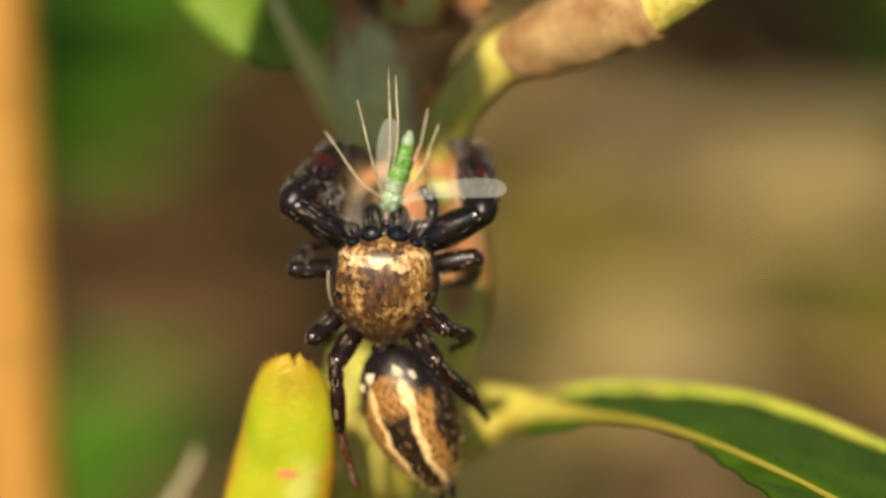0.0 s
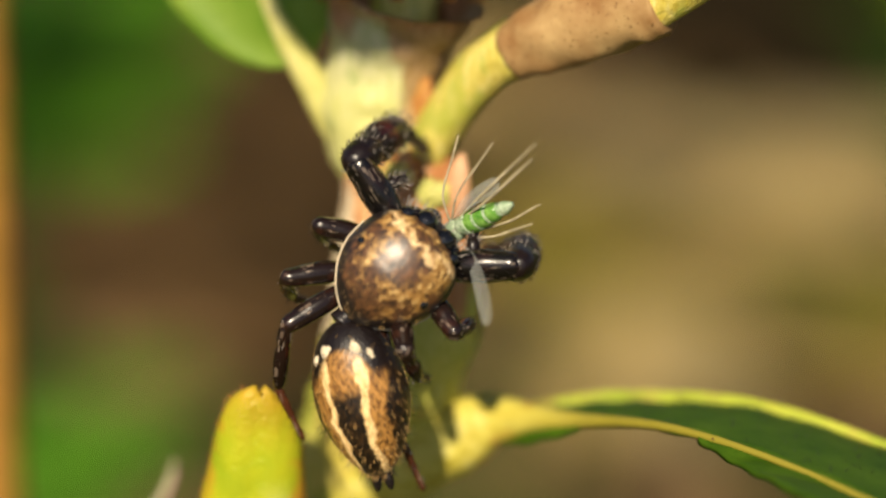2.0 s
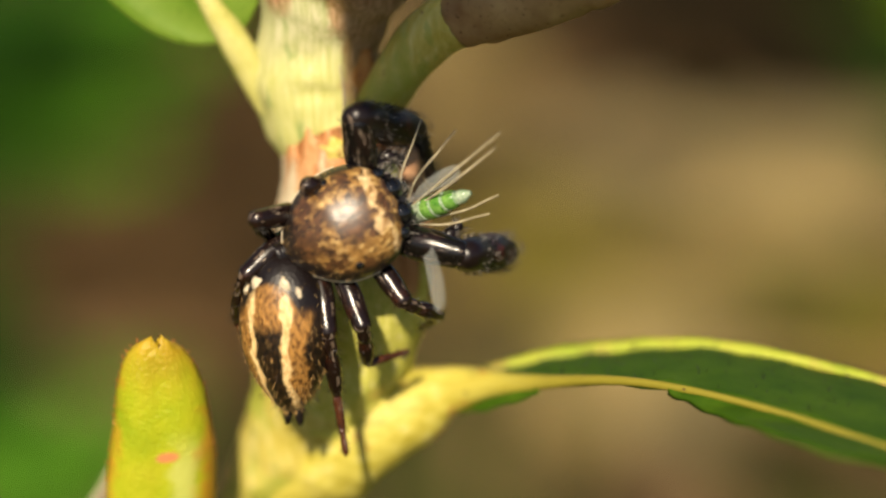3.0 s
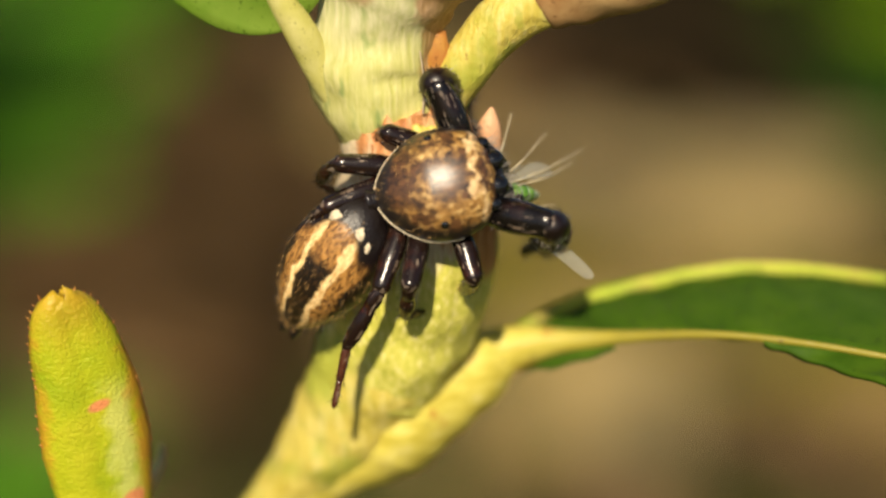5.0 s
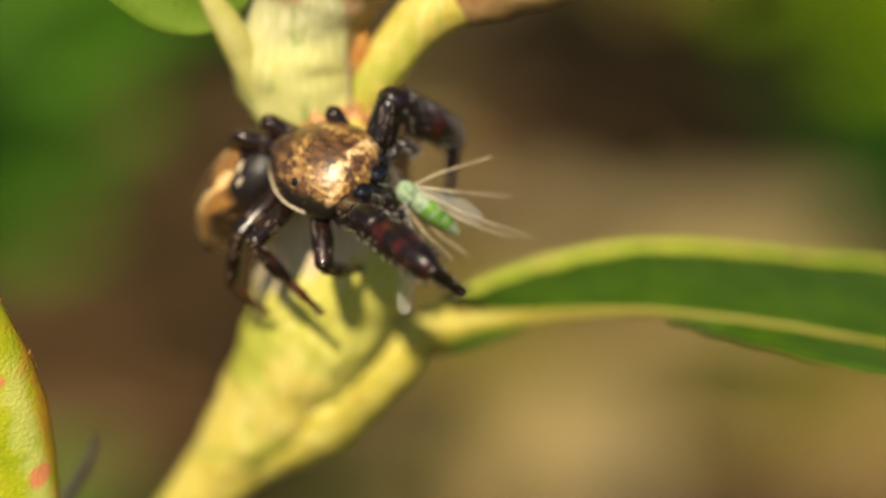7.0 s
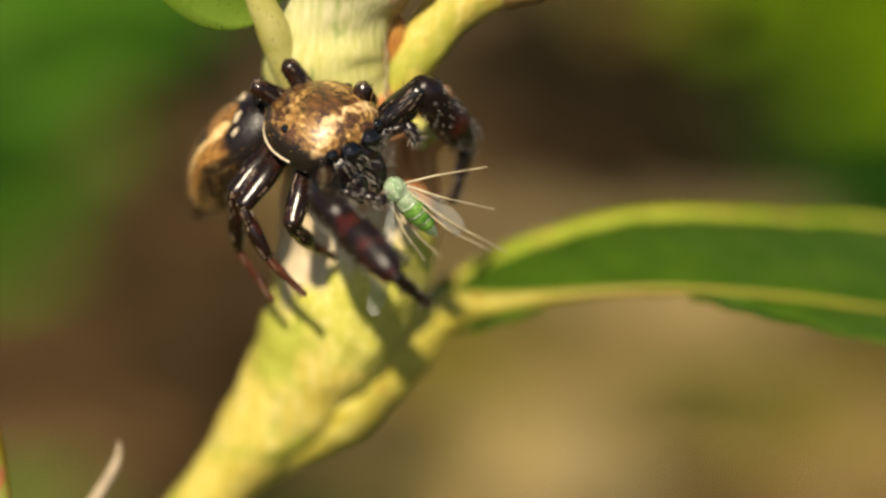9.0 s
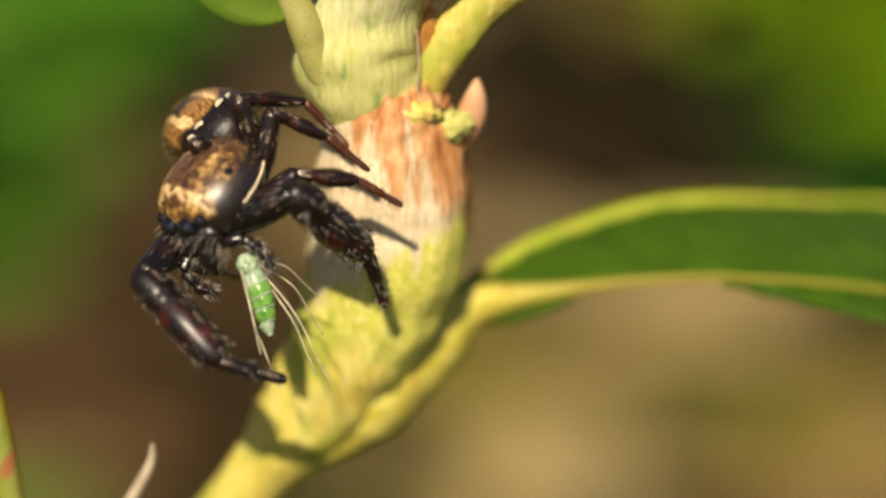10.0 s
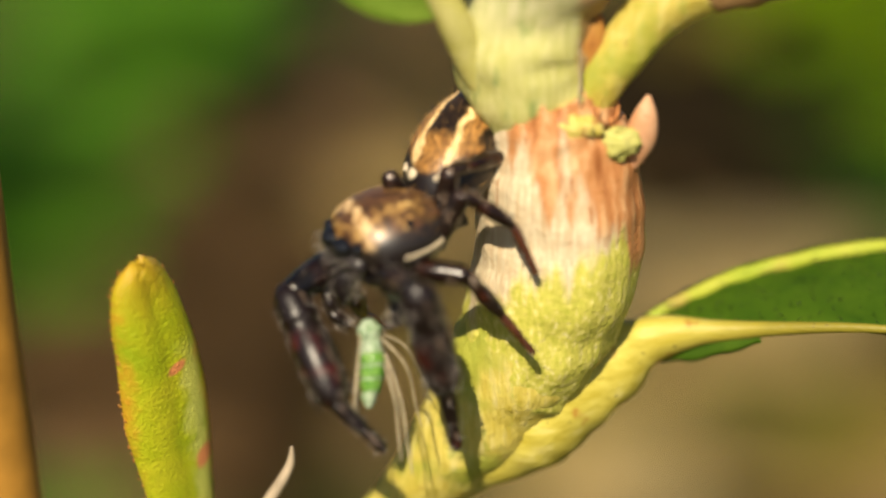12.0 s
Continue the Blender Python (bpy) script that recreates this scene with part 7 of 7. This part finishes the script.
    walk(legs["R4"][2], [
        (0, pose(0.001059, -0.001354, 0.002125, 115.80, 35.80, 46.50)),
        (0.5, pose(0.000889, -0.000975, 0.002949, 63.91, 40.32, 17.59)),
        (1, pose(0.001086, -0.001098, 0.002624, 60.84, 45.83, 19.32)),
        (1.5, pose(0.001032, -0.000698, 0.003029, 27.55, 40.36, 8.62)),
        (2, pose(0.001304, -0.000750, 0.002694, 26.34, 37.09, 21.28)),
        (2.5, pose(0.001119, -0.000548, 0.003028, 27.82, 36.33, 28.97)),
        (3, pose(0.000952, -0.000934, 0.002933, 26.37, 10.37, 25.74)),
        (3.5, pose(0.001075, -0.001251, 0.002383, 25.19, 12.99, 22.28)),
        (5.5, pose(0.000300, -0.000825, 0.003314, 23.59, 17.68, 21.99)),
        (6, pose(0.000434, -0.000706, 0.003341, 23.99, 22.21, 26.76)),
        (6.5, pose(0.000625, -0.000597, 0.003322, 29.88, 35.95, 35.43)),
        (7, pose(0.000934, -0.001288, 0.002528, 101.03, 41.50, 72.74)),
        (9, pose(0.001096, -0.001166, 0.002509, 71.76, 37.80, 71.32)),
        (9.5, pose(0.001147, -0.001228, 0.002288, 72.88, 37.64, 70.77)),
        (9.6, pose(0.000887, -0.001158, 0.000833, 122.52, 3.02, 72.80)),
        (9.7, pose(0.000098, -0.000146, 0.000059, 172.15, -16.63, 36.28)),
        (10, pose(0.000178, -0.000301, 0.000085, 172.27, -7.29, 35.97)),
        (10.5, pose(0.000096, -0.000470, 0.000117, 176.00, 3.41, 35.81)),
        (11, pose(-0.000178, 0.000249, 0.000077, -155.88, 1.70, 38.05)),
        (11.5, pose(-0.000037, -0.000594, 0.000154, -177.89, 23.01, 35.04)),
        (12, pose(0.000219, -0.000787, 0.000252, 176.12, 25.06, 31.19))])
    walk(legs["LP"][0], [
        (0, pose(-0.000380, 0.001150, -0.000550, -28.87, -71.39, 20.96)),
        (0.5, pose(-0.000380, 0.001150, -0.000550, 0.97, -23.01, 3.91)),
        (1, pose(-0.000380, 0.001150, -0.000550, -16.70, -19.49, 3.39)),
        (1.5, pose(-0.000380, 0.001150, -0.000550, -20.21, -70.62, 26.44)),
        (2, pose(-0.000380, 0.001150, -0.000550, -15.90, -75.36, 31.71)),
        (2.5, pose(-0.000380, 0.001150, -0.000550, -6.74, -73.47, 30.31)),
        (3, pose(-0.000380, 0.001150, -0.000550, -7.50, -46.13, 23.59)),
        (3.5, pose(-0.000380, 0.001150, -0.000550, 16.57, -71.74, 19.68)),
        (5.5, pose(-0.000380, 0.001150, -0.000550, 11.10, -65.03, 24.17)),
        (6, pose(-0.000380, 0.001150, -0.000550, -5.66, -58.54, 24.82)),
        (6.5, pose(-0.000380, 0.001150, -0.000550, -7.87, -50.85, 23.24)),
        (7, pose(-0.000380, 0.001150, -0.000550, -11.91, -40.94, 20.76)),
        (9, pose(-0.000380, 0.001150, -0.000550, -20.10, -37.46, 19.47)),
        (9.5, pose(-0.000380, 0.001150, -0.000550, -15.51, -36.60, 19.13)),
        (9.6, pose(-0.000380, 0.001150, -0.000550, -15.24, -56.03, 26.81)),
        (9.7, pose(-0.000380, 0.001150, -0.000550, -162.50, -59.65, 170.06)),
        (10, pose(-0.000380, 0.001150, -0.000550, -135.90, -64.25, 164.24)),
        (10.5, pose(-0.000380, 0.001150, -0.000550, -116.74, -66.85, 155.72)),
        (11, pose(-0.000380, 0.001150, -0.000550, -120.22, -66.88, 155.57)),
        (11.5, pose(-0.000380, 0.001150, -0.000550, -69.40, -67.91, 124.54)),
        (12, pose(-0.000380, 0.001150, -0.000550, -115.67, -67.32, 158.82))])
    walk(legs["LP"][1], [
        (0, pose(0.000000, 0.000000, 0.000750, -65.28, -32.62, 21.23)),
        (0.5, pose(0.000000, 0.000000, 0.000750, -140.14, -62.88, 66.47)),
        (1, pose(0.000000, 0.000000, 0.000750, -103.35, -81.70, 16.72)),
        (1.5, pose(0.000000, 0.000000, 0.000750, -100.19, -27.73, 9.80)),
        (2, pose(0.000000, 0.000000, 0.000750, -53.85, -20.39, 9.48)),
        (2.5, pose(0.000000, 0.000000, 0.000750, -54.17, -19.88, 10.92)),
        (3, pose(0.000000, 0.000000, 0.000750, -112.77, -51.03, 43.03)),
        (3.5, pose(0.000000, 0.000000, 0.000750, -79.94, -19.19, 30.28)),
        (5.5, pose(0.000000, 0.000000, 0.000750, -43.91, -18.54, 15.85)),
        (6, pose(0.000000, 0.000000, 0.000750, -98.75, -45.18, 49.50)),
        (6.5, pose(0.000000, 0.000000, 0.000750, -34.17, -35.43, -4.30)),
        (7, pose(0.000000, 0.000000, 0.000750, -8.94, -36.17, -13.66)),
        (9, pose(0.000000, 0.000000, 0.000750, -18.16, -49.05, -18.67)),
        (9.5, pose(0.000000, 0.000000, 0.000750, -22.61, -51.15, -13.95)),
        (9.6, pose(0.000000, 0.000000, 0.000750, -32.85, -46.18, 6.34)),
        (9.7, pose(0.000000, 0.000000, 0.000750, -44.39, -33.69, 30.71)),
        (10, pose(0.000000, 0.000000, 0.000750, -43.45, -23.66, 40.04)),
        (10.5, pose(0.000000, 0.000000, 0.000750, -45.97, -19.73, 45.19)),
        (11, pose(0.000000, 0.000000, 0.000750, -27.44, -22.86, 44.64)),
        (11.5, pose(0.000000, 0.000000, 0.000750, -41.44, -16.74, 55.55)),
        (12, pose(0.000000, 0.000000, 0.000750, -62.66, -21.03, 49.87))])
    walk(legs["LP"][2], [
        (0, pose(-0.000297, 0.000421, 0.000944, -115.61, -32.54, 34.12)),
        (0.5, pose(-0.000173, 0.000485, 0.000558, 161.70, -49.96, 81.68)),
        (1, pose(-0.000034, 0.000549, 0.000732, 148.35, -66.55, 81.84)),
        (1.5, pose(-0.000048, 0.000541, 0.000664, -155.25, -26.86, 36.56)),
        (2, pose(-0.000185, 0.000419, 0.001054, -136.23, -29.54, 30.02)),
        (2.5, pose(-0.000192, 0.000417, 0.001053, -148.78, -24.25, 36.14)),
        (3, pose(-0.000225, 0.000484, 0.000616, -171.58, -45.40, 47.49)),
        (3.5, pose(-0.000300, 0.000452, 0.000841, -166.45, -11.73, 45.14)),
        (5.5, pose(-0.000225, 0.000333, 0.001126, 179.99, 0.01, 47.65)),
        (6, pose(-0.000375, 0.000398, 0.000691, -169.46, -12.52, 47.33)),
        (6.5, pose(-0.000240, 0.000328, 0.001121, -157.79, -21.86, 47.89)),
        (7, pose(-0.000291, 0.000159, 0.001189, -112.60, -41.89, 39.40)),
        (9, pose(-0.000319, 0.000289, 0.001093, -132.13, -41.79, 55.93)),
        (9.5, pose(-0.000333, 0.000301, 0.001068, -137.85, -37.37, 60.03)),
        (9.6, pose(-0.000364, 0.000260, 0.001070, -125.38, -23.31, 49.01)),
        (9.7, pose(-0.000384, 0.000219, 0.001077, -81.52, 9.44, 67.66)),
        (10, pose(-0.000366, 0.000187, 0.001116, -73.20, 27.38, 55.95)),
        (10.5, pose(-0.000371, 0.000187, 0.001110, -74.13, 32.72, 57.22)),
        (11, pose(-0.000313, 0.000047, 0.001200, -49.34, 20.34, 76.39)),
        (11.5, pose(-0.000367, 0.000108, 0.001145, -66.69, 36.26, 70.13)),
        (12, pose(-0.000432, 0.000246, 0.000986, -83.85, 34.86, 56.43))])
    walk(legs["RP"][0], [
        (0, pose(0.000380, 0.001150, -0.000550, -57.38, 71.67, -43.12)),
        (0.5, pose(0.000380, 0.001150, -0.000550, -21.61, 70.11, -39.21)),
        (1, pose(0.000380, 0.001150, -0.000550, -23.20, 72.33, -42.06)),
        (1.5, pose(0.000380, 0.001150, -0.000550, -18.94, 75.11, -45.87)),
        (2, pose(0.000380, 0.001150, -0.000550, -17.69, 50.54, -28.33)),
        (2.5, pose(0.000380, 0.001150, -0.000550, -48.11, 60.52, -39.70)),
        (3, pose(0.000380, 0.001150, -0.000550, -64.97, 61.32, -42.17)),
        (3.5, pose(0.000380, 0.001150, -0.000550, -28.86, 56.34, -31.91)),
        (5.5, pose(0.000380, 0.001150, -0.000550, -46.60, 65.21, -45.89)),
        (6, pose(0.000380, 0.001150, -0.000550, -99.14, 70.52, -89.33)),
        (6.5, pose(0.000380, 0.001150, -0.000550, -16.01, 42.00, -19.51)),
        (7, pose(0.000380, 0.001150, -0.000550, -38.17, 28.76, -11.23)),
        (9, pose(0.000380, 0.001150, -0.000550, -77.07, 43.81, -39.97)),
        (9.5, pose(0.000380, 0.001150, -0.000550, -63.03, 43.12, -37.37)),
        (9.533, pose(0.000380, 0.001150, -0.000550, -56.81, 22.86, 2.44)),
        (9.6, pose(0.000380, 0.001150, -0.000550, -65.02, 3.53, 36.90)),
        (9.7, pose(0.000380, 0.001150, -0.000550, -94.68, 11.35, -5.11)),
        (10, pose(0.000380, 0.001150, -0.000550, -109.17, 12.46, 0.24)),
        (10.5, pose(0.000380, 0.001150, -0.000550, -105.08, 14.75, 7.89)),
        (11, pose(0.000380, 0.001150, -0.000550, -142.53, 37.47, 44.18)),
        (11.5, pose(0.000380, 0.001150, -0.000550, -85.40, 53.34, 91.89)),
        (12, pose(0.000380, 0.001150, -0.000550, -129.74, 25.38, 2.66))])
    walk(legs["RP"][1], [
        (0, pose(0.000000, 0.000000, 0.000750, -78.69, 21.41, -17.62)),
        (0.5, pose(0.000000, 0.000000, 0.000750, -62.50, 10.66, -22.30)),
        (1, pose(0.000000, 0.000000, 0.000750, -56.88, 6.78, -20.18)),
        (1.5, pose(0.000000, 0.000000, 0.000750, -77.90, -1.32, -13.41)),
        (2, pose(0.000000, 0.000000, 0.000750, -111.51, 26.97, 0.46)),
        (2.5, pose(0.000000, 0.000000, 0.000750, -98.87, 12.76, -0.24)),
        (3, pose(0.000000, 0.000000, 0.000750, -53.45, 9.98, 5.45)),
        (3.5, pose(0.000000, 0.000000, 0.000750, -108.11, 19.00, 6.01)),
        (5.5, pose(0.000000, 0.000000, 0.000750, -119.88, -0.93, -13.35)),
        (6, pose(0.000000, 0.000000, 0.000750, -98.70, -12.43, -5.77)),
        (6.5, pose(0.000000, 0.000000, 0.000750, -125.69, 34.66, -1.52)),
        (7, pose(0.000000, 0.000000, 0.000750, -106.27, 44.84, 25.21)),
        (9, pose(0.000000, 0.000000, 0.000750, -98.35, 9.77, 22.75)),
        (9.5, pose(0.000000, 0.000000, 0.000750, -109.15, 15.24, 17.57)),
        (9.6, pose(0.000000, 0.000000, 0.000750, -65.72, 78.96, 34.55)),
        (9.7, pose(0.000000, 0.000000, 0.000750, -70.40, 38.73, 1.92)),
        (10, pose(0.000000, 0.000000, 0.000750, -55.83, 43.88, 11.86)),
        (10.5, pose(0.000000, 0.000000, 0.000750, -43.83, 40.48, 30.88)),
        (11, pose(0.000000, 0.000000, 0.000750, 24.92, 21.66, 75.07)),
        (11.5, pose(0.000000, 0.000000, 0.000750, 62.43, 46.85, 103.81)),
        (12, pose(0.000000, 0.000000, 0.000750, -35.31, 37.08, 26.23))])
    walk(legs["RP"][2], [
        (0, pose(0.000201, 0.000502, 0.000850, -120.98, 20.30, -24.53)),
        (0.5, pose(0.000229, 0.000434, 0.001000, -128.14, 13.44, -25.87)),
        (1, pose(0.000192, 0.000420, 0.001048, -109.09, 17.34, -13.52)),
        (1.5, pose(0.000122, 0.000524, 0.000865, -138.97, 12.79, -14.95)),
        (2, pose(-0.000096, 0.000511, 0.000570, -154.56, 28.74, -22.23)),
        (2.5, pose(-0.000016, 0.000543, 0.000667, -129.45, 17.37, -18.22)),
        (3, pose(0.000015, 0.000445, 0.001073, -87.36, 24.77, 13.49)),
        (3.5, pose(-0.000110, 0.000514, 0.000588, -126.56, 30.97, -9.79)),
        (5.5, pose(0.000114, 0.000463, 0.000476, -160.92, 3.59, -21.00)),
        (6, pose(0.000073, 0.000539, 0.000669, -127.42, -14.79, -28.59)),
        (6.5, pose(-0.000171, 0.000451, 0.000486, -155.94, 18.45, -27.91)),
        (7, pose(-0.000323, 0.000431, 0.000641, -108.11, 54.23, 12.05)),
        (9, pose(-0.000223, 0.000497, 0.000671, -100.50, 21.58, 22.61)),
        (9.5, pose(-0.000202, 0.000481, 0.000576, -113.78, 27.35, 16.71)),
        (9.533, pose(-0.000152, 0.000510, 0.000685, -91.77, 62.46, 11.28)),
        (9.6, pose(-0.000102, 0.000539, 0.000793, 53.99, 78.04, 133.53)),
        (9.7, pose(0.000098, 0.000522, 0.000894, -105.69, 52.12, 4.66)),
        (10, pose(0.000116, 0.000489, 0.000973, -105.86, 52.64, 4.71)),
        (10.5, pose(0.000026, 0.000459, 0.001052, -110.77, 60.17, -0.15)),
        (11, pose(0.000271, 0.000118, 0.001214, 3.11, 35.07, 97.60)),
        (11.5, pose(0.000429, 0.000297, 0.000924, 55.66, 45.60, 143.76)),
        (12, pose(0.000102, 0.000405, 0.001108, -87.37, 57.25, 6.18))])


motions()
